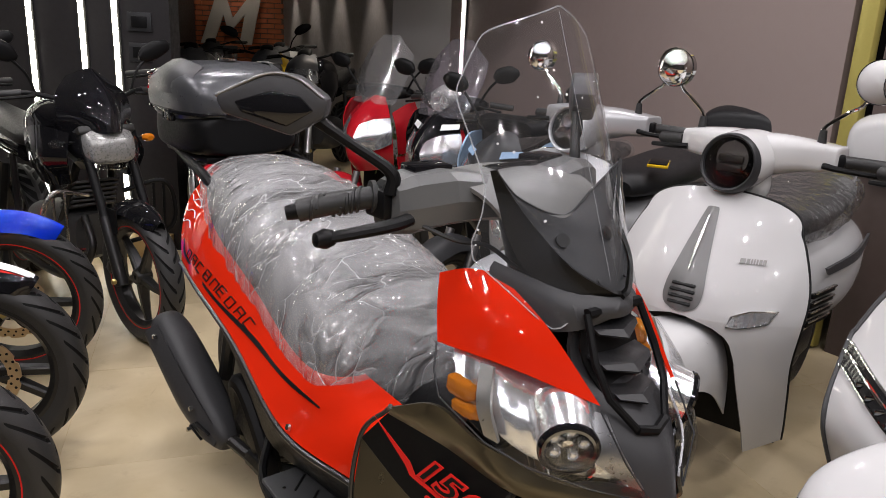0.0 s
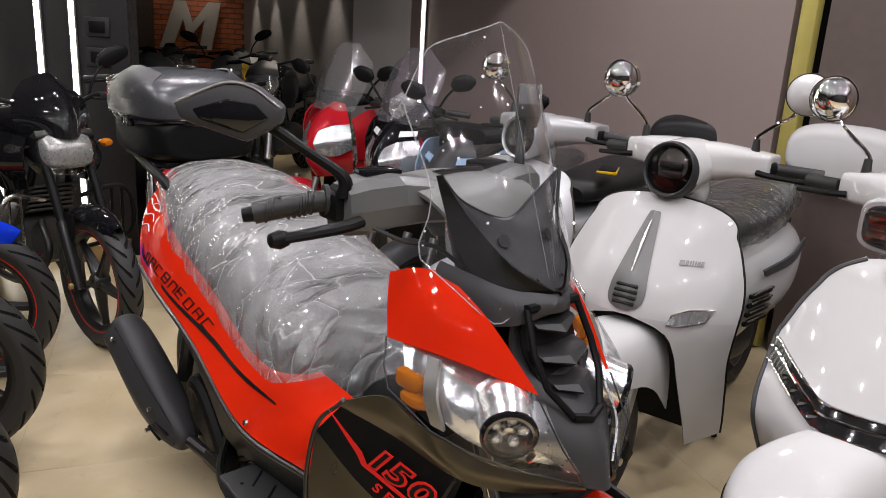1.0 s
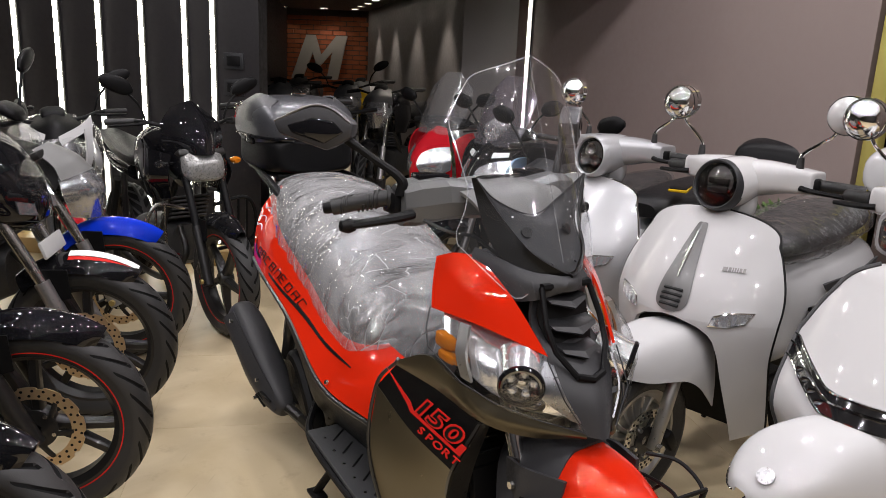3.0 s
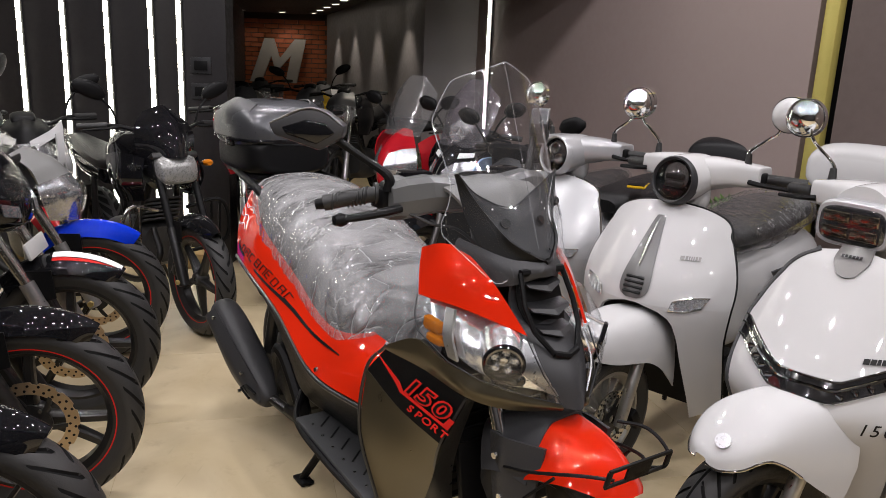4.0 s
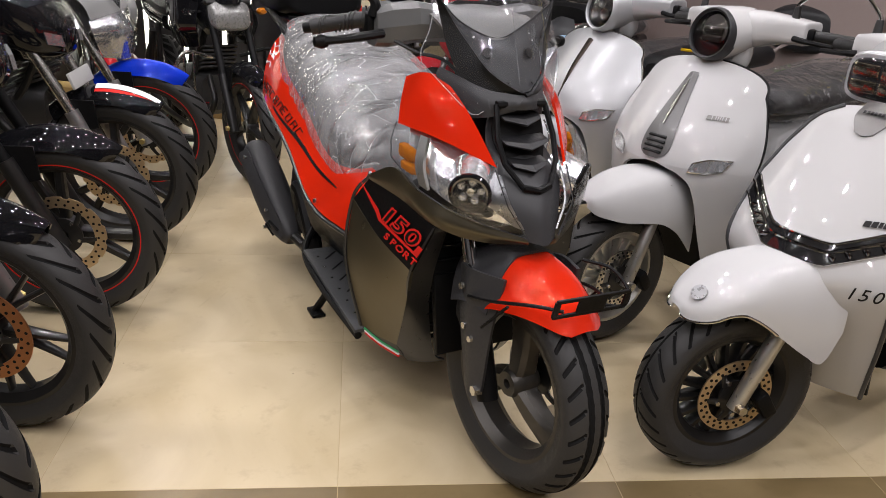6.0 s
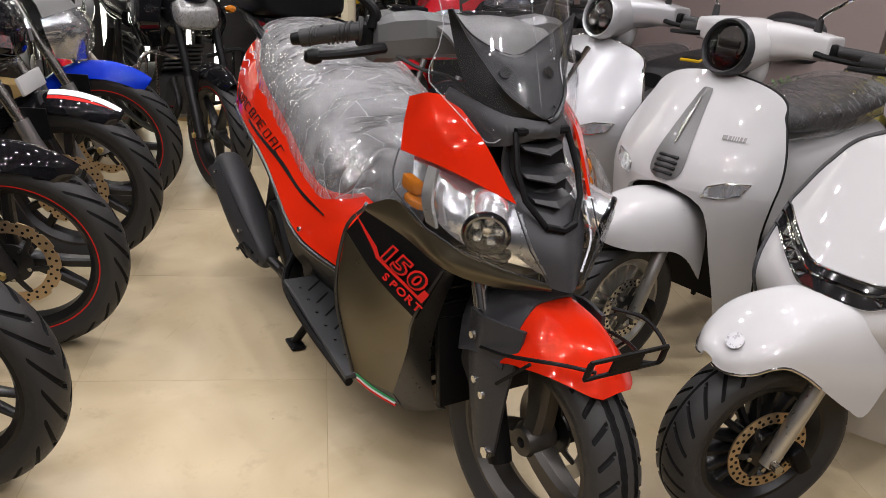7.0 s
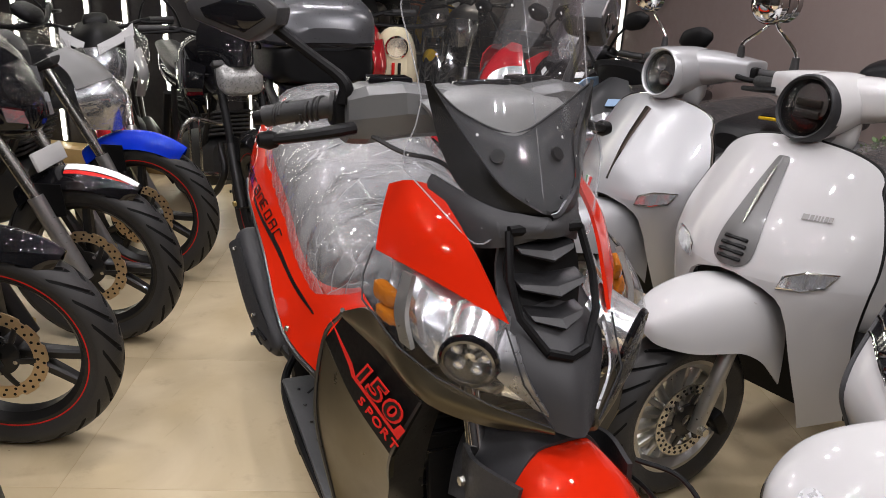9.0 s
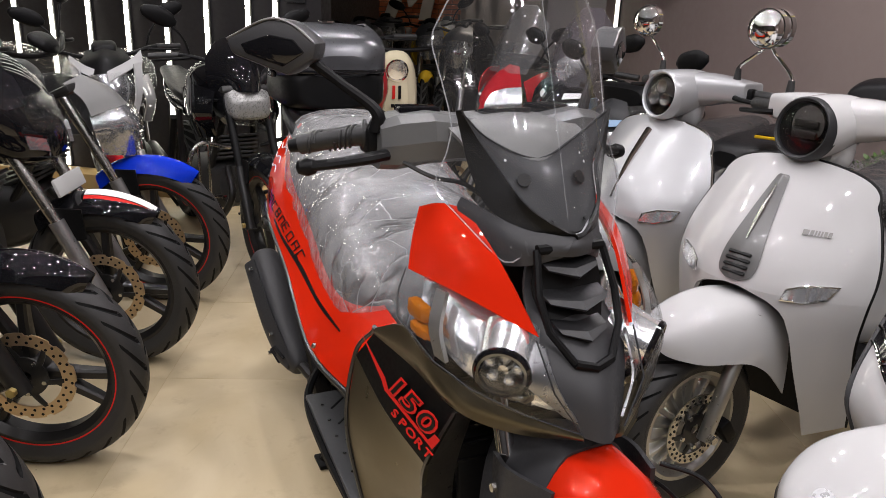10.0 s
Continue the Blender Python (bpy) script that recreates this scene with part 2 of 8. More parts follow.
M_FORK = surface("satin_silver_fork", (0.36, 0.355, 0.35), 0.34, 0.8, 0.0, 0.08, 40)
M_ALLOYDK = surface("grey_alloy", (0.16, 0.155, 0.15), 0.4, 0.8, 0.0, 0.12, 30)
M_STEEL = surface("brushed_steel", (0.6, 0.59, 0.56), 0.24, 1.0, 0.0, 0.08, 40)
M_CHROME = surface("chrome", (0.86, 0.86, 0.85), 0.05, 1.0, 0.0, 0.02, 20)
M_DISC = surface("bronzed_brake_disc", (0.62, 0.47, 0.3), 0.36, 0.9, 0.0, 0.12, 60)
M_COPPER = surface("copper_brake_disc", (0.55, 0.25, 0.12), 0.36, 0.9, 0.0, 0.12, 60)
M_DARKGLASS = surface("smoked_lamp_glass", (0.012, 0.012, 0.013), 0.08, 0.0, 1.0, 0.05, 20)
M_REFLECTOR = surface("lamp_reflector", (0.95, 0.96, 0.98), 0.16, 0.85, 0.0, 0.02, 8, bump=0.35, bump_scale=60)
M_LAMPFACET = surface("dark_chrome_facet", (0.16, 0.165, 0.18), 0.12, 1.0, 0.0, 0.05, 20)
M_LAMPGREYFACE = surface("smoky_lamp_facet", (0.3, 0.3, 0.31), 0.3, 0.85, 0.0, 0.06, 20)
M_LAMPPALE = surface("milky_lamp_behind_film", (0.3, 0.3, 0.29), 0.3, 0.4, 0.0, 0.12, 30, bump=0.4, bump_scale=60)
M_LAMPGREY = surface("lamp_reflector_behind_film", (0.5, 0.51, 0.53), 0.15, 0.8, 0.0, 0.05, 20, bump=0.4, bump_scale=50)
M_PALEGREY = surface("pale_grey_plastic", (0.13, 0.13, 0.125), 0.45, vary=0.06, scale=40)
M_SCREENEDGE = clear_sheet("polished_screen_edge", (0.8, 0.82, 0.84), haze=0.22, gloss=0.06, ior=1.6)
M_AMBER = paint("amber_lens", (0.4, 0.12, 0.006), rough=0.12)
M_SEAT = surface("black_seat_vinyl", (0.01, 0.01, 0.011), 0.45, spec=0.3, vary=0.2, scale=30, bump=0.3, bump_scale=700)
M_ENGINE = surface("engine_casting", (0.06, 0.06, 0.06), 0.5, 0.6, 0.0, 0.2, 30, bump=0.2)
# The specks put lamp glints, along with dust, into the haze.
M_SCREEN = clear_sheet("clear_windscreen", (0.965, 0.97, 0.98), haze=0.008, gloss=0.03, bump=0.02, bump_scale=6.0, ior=1.4, specks=0.7)
M_LENS = clear_sheet("clear_lamp_lens", (0.97, 0.975, 0.98), haze=0.004, gloss=0.03, bump=0.12, bump_scale=14.0)
M_WRAP = crumpled_film("crinkled_clear_film", 0.215, 0.24, 14.0, (1.8, 0.6, 0.7), 0.1, 1.8, 0.95)
M_WRAPDK = crumpled_film("stretched_clear_film", 0.035, 0.06, 22.0, (1.3, 0.8, 0.8), 0.07, 1.8, 0.9)
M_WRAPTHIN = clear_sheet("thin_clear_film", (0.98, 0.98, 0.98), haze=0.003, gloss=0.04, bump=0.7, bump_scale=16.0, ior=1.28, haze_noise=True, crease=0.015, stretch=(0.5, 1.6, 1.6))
M_SMOKELENS = clear_sheet("smoked_lamp_lens", (0.62, 0.61, 0.6), haze=0.0, gloss=0.04, ior=1.5)
M_LAMPCELL = surface("tinted_lamp_cell", (0.3, 0.26, 0.19), 0.15, 1.0, vary=0.15, bump=0.5, bump_scale=70)
M_LED = glow("led_strip_glow", (1.0, 0.96, 0.84), 9.0)
M_LAMPGLOW = glow("downlight_glow", (1.0, 0.9, 0.76), 25.0)
M_DECALRED = surface("red_decal", (0.6, 0.016, 0.012), 0.55, vary=0.04, spec=0.2)
M_DECALBLK = surface("black_decal", (0.004, 0.004, 0.004), 0.45, spec=0.2, vary=0.04)
M_DECALGREY = surface("grey_decal", (0.35, 0.35, 0.36), 0.3, 0.6, vary=0.04)
M_DECALWHITE = surface("white_decal", (0.75, 0.75, 0.75), 0.4, vary=0.04)
M_PLATE = surface("white_plate_plastic", (0.42, 0.42, 0.41), 0.5, vary=0.08, scale=40)
M_DECALGREEN = surface("green_decal", (0.02, 0.25, 0.08), 0.4, vary=0.04)
M_BRASS = surface("yellow_zinc", (0.6, 0.48, 0.2), 0.35, 0.9)
M_MIRRORGLASS = surface("mirror_glass", (0.8, 0.81, 0.82), 0.02, 1.0, 0.0, 0.01)
M_LEAF = surface("plastic_leaf", (0.07, 0.12, 0.03), 0.5, vary=0.35, scale=60)
M_POT = surface("pot_wicker", (0.12, 0.07, 0.04), 0.7, vary=0.3, scale=60, bump=0.4)

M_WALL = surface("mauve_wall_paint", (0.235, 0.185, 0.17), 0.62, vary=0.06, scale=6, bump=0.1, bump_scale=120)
M_WALLGREY = surface("grey_wall_paint", (0.2, 0.188, 0.19), 0.65, vary=0.08, scale=6, bump=0.1, bump_scale=120)
M_PANEL = surface("charcoal_wall_panel", (0.0065, 0.005, 0.0058), 0.55, vary=0.2, scale=8, bump=0.1)
M_DARKCEIL = surface("dark_ceiling_paint", (0.045, 0.036, 0.036), 0.7, vary=0.1, scale=8)
M_CEIL = surface("grey_ceiling_paint", (0.13, 0.12, 0.118), 0.75, vary=0.05, scale=8)
# Wall return under yellow light; the light is put into this colour.
M_LITRETURN = surface("yellow_lit_return", (0.42, 0.36, 0.1), 0.35, 0.3, vary=0.1)
M_PLINTH = surface("oak_plinth", (0.38, 0.26, 0.11), 0.45, vary=0.2, scale=20)
M_BRICK = surface("red_brick", (0.34, 0.1, 0.045), 0.8, vary=0.35, scale=14, bump=0.5, bump_scale=90)
M_GROUT = surface("floor_grout", (0.46, 0.35, 0.2), 0.8, vary=0.2)
M_MORTAR = surface("mortar", (0.1, 0.07, 0.055), 0.9, vary=0.2)
M_LOGO = surface("grey_logo_paint", (0.3, 0.29, 0.28), 0.5, vary=0.06)


def floor_material(name, dark, light, soil):
    """Polished tiles with slow cloudy veins, long scratches, scuffs and specks of dirt; dark, light and soil are its tones."""
    m, n, l, b = nodes_of(name)
    co = n.new("ShaderNodeTexCoord")
    ve = n.new("ShaderNodeTexNoise")
    ve.inputs["Scale"].default_value, ve.inputs["Detail"].default_value, ve.inputs["Distortion"].default_value = 1.6, 7.0, 1.5
    l.new(co.outputs["Object"], ve.inputs["Vector"])
    ramp = n.new("ShaderNodeValToRGB")
    ramp.color_ramp.elements[0].position, ramp.color_ramp.elements[0].color = 0.32, rgba(dark)
    ramp.color_ramp.elements[1].position, ramp.color_ramp.elements[1].color = 0.68, rgba(light)
    l.new(ve.outputs["Fac"], ramp.inputs[0])
    dirt = n.new("ShaderNodeTexNoise")
    dirt.inputs["Scale"].default_value, dirt.inputs["Detail"].default_value, dirt.inputs["Roughness"].default_value = 9.0, 9.0, 0.7
    l.new(co.outputs["Object"], dirt.inputs["Vector"])
    dr = n.new("ShaderNodeMapRange")
    dr.inputs["From Min"].default_value, dr.inputs["From Max"].default_value = 0.56, 0.76
    dr.inputs["To Min"].default_value, dr.inputs["To Max"].default_value = 0.0, 0.55
    l.new(dirt.outputs["Fac"], dr.inputs["Value"])
    mix = n.new("ShaderNodeMix")
    mix.data_type = "RGBA"
    l.new(dr.outputs[0], mix.inputs["Factor"])
    l.new(ramp.outputs[0], mix.inputs["A"])
    mix.inputs["B"].default_value = rgba(soil)
    # scratches: two stretched noises, each kept where it crosses a high value inside worn patches
    wear = n.new("ShaderNodeTexNoise")
    wear.inputs["Scale"].default_value, wear.inputs["Detail"].default_value = 2.3, 2.0
    geo = n.new("ShaderNodeNewGeometry")
    l.new(geo.outputs["Position"], wear.inputs["Vector"])
    scratch = None
    for turn, sc in ((0.35, (40.0, 2.2, 1.0)), (1.25, (46.0, 3.0, 1.0))):
        mp = n.new("ShaderNodeMapping")
        mp.inputs["Rotation"].default_value, mp.inputs["Scale"].default_value = (0, 0, turn), sc
        l.new(geo.outputs["Position"], mp.inputs["Vector"])
        sn = n.new("ShaderNodeTexNoise")
        sn.inputs["Scale"].default_value, sn.inputs["Detail"].default_value = 1.0, 2.0
        l.new(mp.outputs[0], sn.inputs["Vector"])
        sr = n.new("ShaderNodeMapRange")
        sr.inputs["From Min"].default_value, sr.inputs["From Max"].default_value = 0.72, 0.8
        l.new(sn.outputs["Fac"], sr.inputs["Value"])
        if scratch is None:
            scratch = sr
        else:
            mx = n.new("ShaderNodeMath")
            mx.operation = "MAXIMUM"
            l.new(scratch.outputs[0], mx.inputs[0])
            l.new(sr.outputs[0], mx.inputs[1])
            scratch = mx
    wr = n.new("ShaderNodeMapRange")
    wr.inputs["From Min"].default_value, wr.inputs["From Max"].default_value = 0.5, 0.6
    wr.inputs["To Max"].default_value = 0.6
    l.new(wear.outputs["Fac"], wr.inputs["Value"])
    both = n.new("ShaderNodeMath")
    both.operation = "MULTIPLY"
    l.new(scratch.outputs[0], both.inputs[0])
    l.new(wr.outputs[0], both.inputs[1])
    # specks of grit
    sp = n.new("ShaderNodeTexVoronoi")
    sp.inputs["Scale"].default_value = 16.0
    l.new(geo.outputs["Position"], sp.inputs["Vector"])
    pick = n.new("ShaderNodeSeparateColor")
    l.new(sp.outputs["Color"], pick.inputs[0])
    size = n.new("ShaderNodeMapRange")
    size.inputs["From Min"].default_value, size.inputs["From Max"].default_value = 0.8, 1.0
    size.inputs["To Max"].default_value = 0.07
    l.new(pick.outputs[0], size.inputs["Value"])
    dot = n.new("ShaderNodeMath")
    dot.operation = "LESS_THAN"
    l.new(sp.outputs["Distance"], dot.inputs[0])
    l.new(size.outputs[0], dot.inputs[1])
    grit = n.new("ShaderNodeMath")
    grit.operation = "MULTIPLY_ADD"
    grit.inputs[1].default_value = 0.6
    l.new(dot.outputs[0], grit.inputs[0])
    l.new(both.outputs[0], grit.inputs[2])
    grit.use_clamp = True
    marks = n.new("ShaderNodeMix")
    marks.data_type = "RGBA"
    l.new(grit.outputs[0], marks.inputs["Factor"])
    l.new(mix.outputs["Result"], marks.inputs["A"])
    marks.inputs["B"].default_value = (0.14, 0.09, 0.05, 1)
    oi = n.new("ShaderNodeObjectInfo")
    orr = n.new("ShaderNodeMapRange")
    orr.inputs["To Min"].default_value, orr.inputs["To Max"].default_value = 0.988, 1.012
    l.new(oi.outputs["Random"], orr.inputs["Value"])
    vs = n.new("ShaderNodeVectorMath")
    vs.operation = "SCALE"
    l.new(marks.outputs["Result"], vs.inputs[0])
    l.new(orr.outputs[0], vs.inputs["Scale"])
    l.new(vs.outputs[0], b.inputs["Base Color"])
    rr = n.new("ShaderNodeMapRange")
    rr.inputs["To Min"].default_value, rr.inputs["To Max"].default_value = 0.2, 0.45
    l.new(dirt.outputs["Fac"], rr.inputs["Value"])
    l.new(rr.outputs[0], b.inputs["Roughness"])
    bu = n.new("ShaderNodeBump")
    bu.inputs["Strength"].default_value, bu.inputs["Distance"].default_value = 0.05, 0.002
    l.new(ve.outputs["Fac"], bu.inputs["Height"])
    l.new(bu.outputs[0], b.inputs["Normal"])
    return m


M_FLOOR = floor_material("cream_floor_tile", (0.49, 0.39, 0.23), (0.65, 0.543, 0.36), (0.35, 0.26, 0.155))
M_BORDER = floor_material("tan_border_tile", (0.15, 0.105, 0.045), (0.27, 0.2, 0.1), (0.12, 0.08, 0.04))

# ---- mesh helpers ----
def finish(bm, smooth=35.0):
    bmesh.ops.recalc_face_normals(bm, faces=bm.faces)
    lim = radians(smooth)
    for f in bm.faces:
        f.smooth = True
    for e in bm.edges:
        if len(e.link_faces) == 2 and e.calc_face_angle(0.0) > lim:
            e.smooth = False
    return bm


def part(name, bm, material, parent=None, label="", smooth=35.0):
    """Links a bmesh as one mesh object under a thing or a part."""
    finish(bm, smooth)
    me = bpy.data.meshes.new(name)
    bm.to_mesh(me)
    bm.free()
    me.materials.append(material)
    ob = new(name, me)
    if parent is not None:
        ob.parent = parent
    if label:
        ob["label"] = label
    return ob


def thing(name, m, label, category, group="", kind=""):
    ob = new(name)
    ob.empty_display_size = 0.1
    ob.matrix_world = m
    return tagged(ob, label, category, group, kind)


def move(bm, m):
    bmesh.ops.transform(bm, matrix=m, verts=bm.verts)
    return bm


def join(*bms):
    out = bms[0]
    for b in bms[1:]:
        tmp = bpy.data.meshes.new("tmp")
        b.to_mesh(tmp)
        b.free()
        out.from_mesh(tmp)
        bpy.data.meshes.remove(tmp)
    return out


def box(c, s, bevel=0.0, rot=(0, 0, 0), seg=2):
    bm = bmesh.new()
    bmesh.ops.create_cube(bm, size=1.0)
    bmesh.ops.scale(bm, vec=s, verts=bm.verts)
    if bevel:
        bmesh.ops.bevel(bm, geom=list(bm.edges), offset=bevel, segments=seg, affect="EDGES", profile=0.5)
    return move(bm, pose(*c, *rot))


def spline(pts, n):
    """n+1 points on a Catmull-Rom curve through pts."""
    p = [Vector(q) for q in pts]
    if len(p) == 2:
        return [p[0].lerp(p[1], i / n) for i in range(n + 1)]
    p = [2 * p[0] - p[1]] + p + [2 * p[-1] - p[-2]]
    out = []
    k = len(p) - 3
    for i in range(n + 1):
        u = i / n * k
        j = min(int(u), k - 1)
        t = u - j
        a, b, c, d = p[j:j + 4]
        out.append(0.5 * ((2 * b) + (c - a) * t + (2 * a - 5 * b + 4 * c - d) * t * t + (3 * b - a - 3 * c + d) * t ** 3))
    return out


def rings(rows, caps=True, loop=False):
    """A skin over closed rings of equal count."""
    bm = bmesh.new()
    vs = [[bm.verts.new(q) for q in r] for r in rows]
    n = len(vs[0])
    m = len(vs)
    for i in range(m if loop else m - 1):
        a, b = vs[i], vs[(i + 1) % m]
        for j in range(n):
            bm.faces.new((a[j], a[(j + 1) % n], b[(j + 1) % n], b[j]))
    if caps and not loop:
        bm.faces.new(vs[0])
        bm.faces.new(vs[-1])
    return bm


def tube(pts, r, seg=10, n=None, straight=False, flat=1.0):
    """A round bar along a smooth line; r is one radius or one for each point of pts."""
    rr = list(r) if hasattr(r, "__len__") else [r] * len(pts)
    if straight:
        line, rad = [Vector(p) for p in pts], rr
    else:
        n = n or 6 * (len(pts) - 1)
        line = spline(pts, n)
        rad = [max(v.x, 0.0004) for v in spline([(q, 0, 0) for q in rr], n)]
    rows = []
    up = None
    for i, p in enumerate(line):
        d = (line[min(i + 1, len(line) - 1)] - line[max(i - 1, 0)]).normalized()
        if up is None:
            up = Vector((0, 0, 1)) if abs(d.z) < 0.9 else Vector((1, 0, 0))
        s = d.cross(up).normalized()
        up = s.cross(d).normalized()
        rows.append([p + rad[i] * (math.cos(a) * s + flat * math.sin(a) * up) for a in [2 * math.pi * k / seg for k in range(seg)]])
    return rings(rows)


def lathe(profile, seg=48, closed=True):
    """Turns (radius, y) round the Y axis."""
    rows = []
    for k in range(seg):
        a = 2 * math.pi * k / seg
        rows.append([(q[0] * math.cos(a), q[1], q[0] * math.sin(a)) for q in profile])
    bm = bmesh.new()
    vs = [[bm.verts.new(q) for q in r] for r in rows]
    n = len(profile)
    for k in range(seg):
        a, b = vs[k], vs[(k + 1) % seg]
        for j in range(n if closed else n - 1):
            bm.faces.new((a[j], a[(j + 1) % n], b[(j + 1) % n], b[j]))
    return bm


def prism(outline, depth, bevel=0.0):
    """A polygon in the XZ plane, given depth along Y round zero."""
    bm = bmesh.new()
    a = [bm.verts.new((x, -depth / 2, z)) for x, z in outline]
    b = [bm.verts.new((x, depth / 2, z)) for x, z in outline]
    n = len(a)
    bm.faces.new(a)
    bm.faces.new(b[::-1])
    for i in range(n):
        bm.faces.new((a[i], b[i], b[(i + 1) % n], a[(i + 1) % n]))
    bmesh.ops.recalc_face_normals(bm, faces=bm.faces)
    if bevel:
        bmesh.ops.bevel(bm, geom=list(bm.edges), offset=bevel, segments=2, affect="EDGES", profile=0.5)
    return bm


def net_grid(P, nu, nv):
    cols = [spline(r, nv) for r in P]
    return [list(c) for c in zip(*[spline([cols[i][j] for i in range(len(P))], nu) for j in range(nv + 1)])]


def net(P, nu=14, nv=14, thick=0.004, side=1.0, wrinkle=None):
    """A smooth shell through a small net of control points, with thickness behind it. side=-1 mirrors it across y=0."""
    g = net_grid([[Vector((q[0], q[1] * side, q[2])) for q in r] for r in P], nu, nv)
    return shell(g, thick, wrinkle)


def shell(g, thick=0.004, wrinkle=None):
    nu, nv = len(g) - 1, len(g[0]) - 1
    nrm = [[None] * (nv + 1) for _ in range(nu + 1)]
    for i in range(nu + 1):
        for j in range(nv + 1):
            du = g[min(i + 1, nu)][j] - g[max(i - 1, 0)][j]
            dv = g[i][min(j + 1, nv)] - g[i][max(j - 1, 0)]
            nn = du.cross(dv)
            nrm[i][j] = nn.normalized() if nn.length > 1e-12 else Vector((0, 0, 1))
    if wrinkle:
        g = [[g[i][j] + nrm[i][j] * wrinkle(g[i][j]) for j in range(nv + 1)] for i in range(nu + 1)]
    bm = bmesh.new()
    A = [[bm.verts.new(p) for p in r] for r in g]
    B = [[bm.verts.new(g[i][j] - nrm[i][j] * thick) for j in range(nv + 1)] for i in range(nu + 1)]
    for i in range(nu):
        for j in range(nv):
            bm.faces.new((A[i][j], A[i + 1][j], A[i + 1][j + 1], A[i][j + 1]))
            bm.faces.new((B[i][j], B[i][j + 1], B[i + 1][j + 1], B[i + 1][j]))
    for i in range(nu):
        bm.faces.new((A[i][0], B[i][0], B[i + 1][0], A[i + 1][0]))
        bm.faces.new((A[i][nv], A[i + 1][nv], B[i + 1][nv], B[i][nv]))
    for j in range(nv):
        bm.faces.new((A[0][j], A[0][j + 1], B[0][j + 1], B[0][j]))
        bm.faces.new((A[nu][j], B[nu][j], B[nu][j + 1], A[nu][j + 1]))
    bmesh.ops.remove_doubles(bm, verts=bm.verts, dist=1e-6)
    return bm


def body(secs, seg=28, n=None, side=1.0, wrinkle=None):
    """A loft along X through sections (x, y, z, half width, half height, squareness)."""
    n = n or 6 * (len(secs) - 1)
    vals = list(zip(spline([(s[0], s[1] * side, s[2]) for s in secs], n), spline([(s[3], s[4], s[5]) for s in secs], n)))
    rows = []
    for c, w in vals:
        row = []
        for k in range(seg):
            a = 2 * math.pi * k / seg
            ca, sa = math.cos(a), math.sin(a)
            e = 2.0 / max(w.z, 0.6)
            q = Vector((c.x, c.y + max(w.x, 0.001) * math.copysign(abs(ca) ** e, ca), c.z + max(w.y, 0.001) * math.copysign(abs(sa) ** e, sa)))
            if wrinkle:
                q += (q - c).normalized() * wrinkle(q)
            row.append(q)
        rows.append(row)
    return rings(rows)


def crumple(amount, scale, stretch=(1, 1, 1)):
    def f(p):
        q = Vector((p.x * stretch[0], p.y * stretch[1], p.z * stretch[2])) * scale
        return amount * (abs(noise.noise(q)) * 1.4 - 0.3 + 0.6 * abs(noise.noise(q * 2.7)) - 0.2)
    return f


def text_mesh(body_text, size, shear=0.0, depth=0.0008, bold=0.0):
    cu = bpy.data.curves.new("lettering", "FONT")
    cu.body, cu.size, cu.shear, cu.extrude = body_text, size, shear, depth
    cu.align_x, cu.align_y = "CENTER", "CENTER"
    cu.resolution_u = 3
    cu.offset = bold
    tmp = bpy.data.objects.new("lettering", cu)
    me = tmp.to_mesh()
    bm = bmesh.new()
    bm.from_mesh(me)
    tmp.to_mesh_clear()
    bpy.data.objects.remove(tmp)
    bpy.data.curves.remove(cu)
    return bm


def frame_from(o, along, up):
    """A pose whose X runs along, Y roughly up, Z out of the face."""
    x = Vector(along).normalized()
    z = x.cross(Vector(up)).normalized()
    y = z.cross(x)
    m = Matrix((x, y, z)).transposed().to_4x4()
    m.translation = o
    return m


def bars(widths, height, shear=0.25, gap=0.25, depth=0.0012):
    """A row of slanted plain bars, a word's length, in the XY plane."""
    bm = bmesh.new()
    x = -(sum(widths) + gap * height * (len(widths) - 1)) / 2
    for w in widths:
        q = [(x, -height / 2), (x + w, -height / 2), (x + w, height / 2), (x, height / 2)]
        a = [bm.verts.new((px + shear * py, py, 0)) for px, py in q]
        b = [bm.verts.new((px + shear * py, py, depth)) for px, py in q]
        bm.faces.new(a[::-1])
        bm.faces.new(b)
        for i in range(4):
            bm.faces.new((a[i], a[(i + 1) % 4], b[(i + 1) % 4], b[i]))
        x += w + gap * height
    return bm


def bolt(c, axis=(0, -1, 0), r=0.007, h=0.006):
    bm = bmesh.new()
    bmesh.ops.create_cone(bm, cap_ends=True, segments=6, radius1=r, radius2=r * 0.92, depth=h)
    m = Vector(axis).to_track_quat("Z", "Y").to_matrix().to_4x4()
    m.translation = c
    return move(bm, m)


def bar_row(name, parent, widths, height, frame_m, material, shear=0.25, gap=0.25):
    """A row of slanted plain bars, each one a part."""
    total = sum(widths) + gap * height * (len(widths) - 1)
    x = -total / 2
    for w in widths:
        part(name, move(bars([w], height, shear, gap), frame_m @ pose(x + w / 2, 0, 0)), material, parent)
        x += w + gap * height

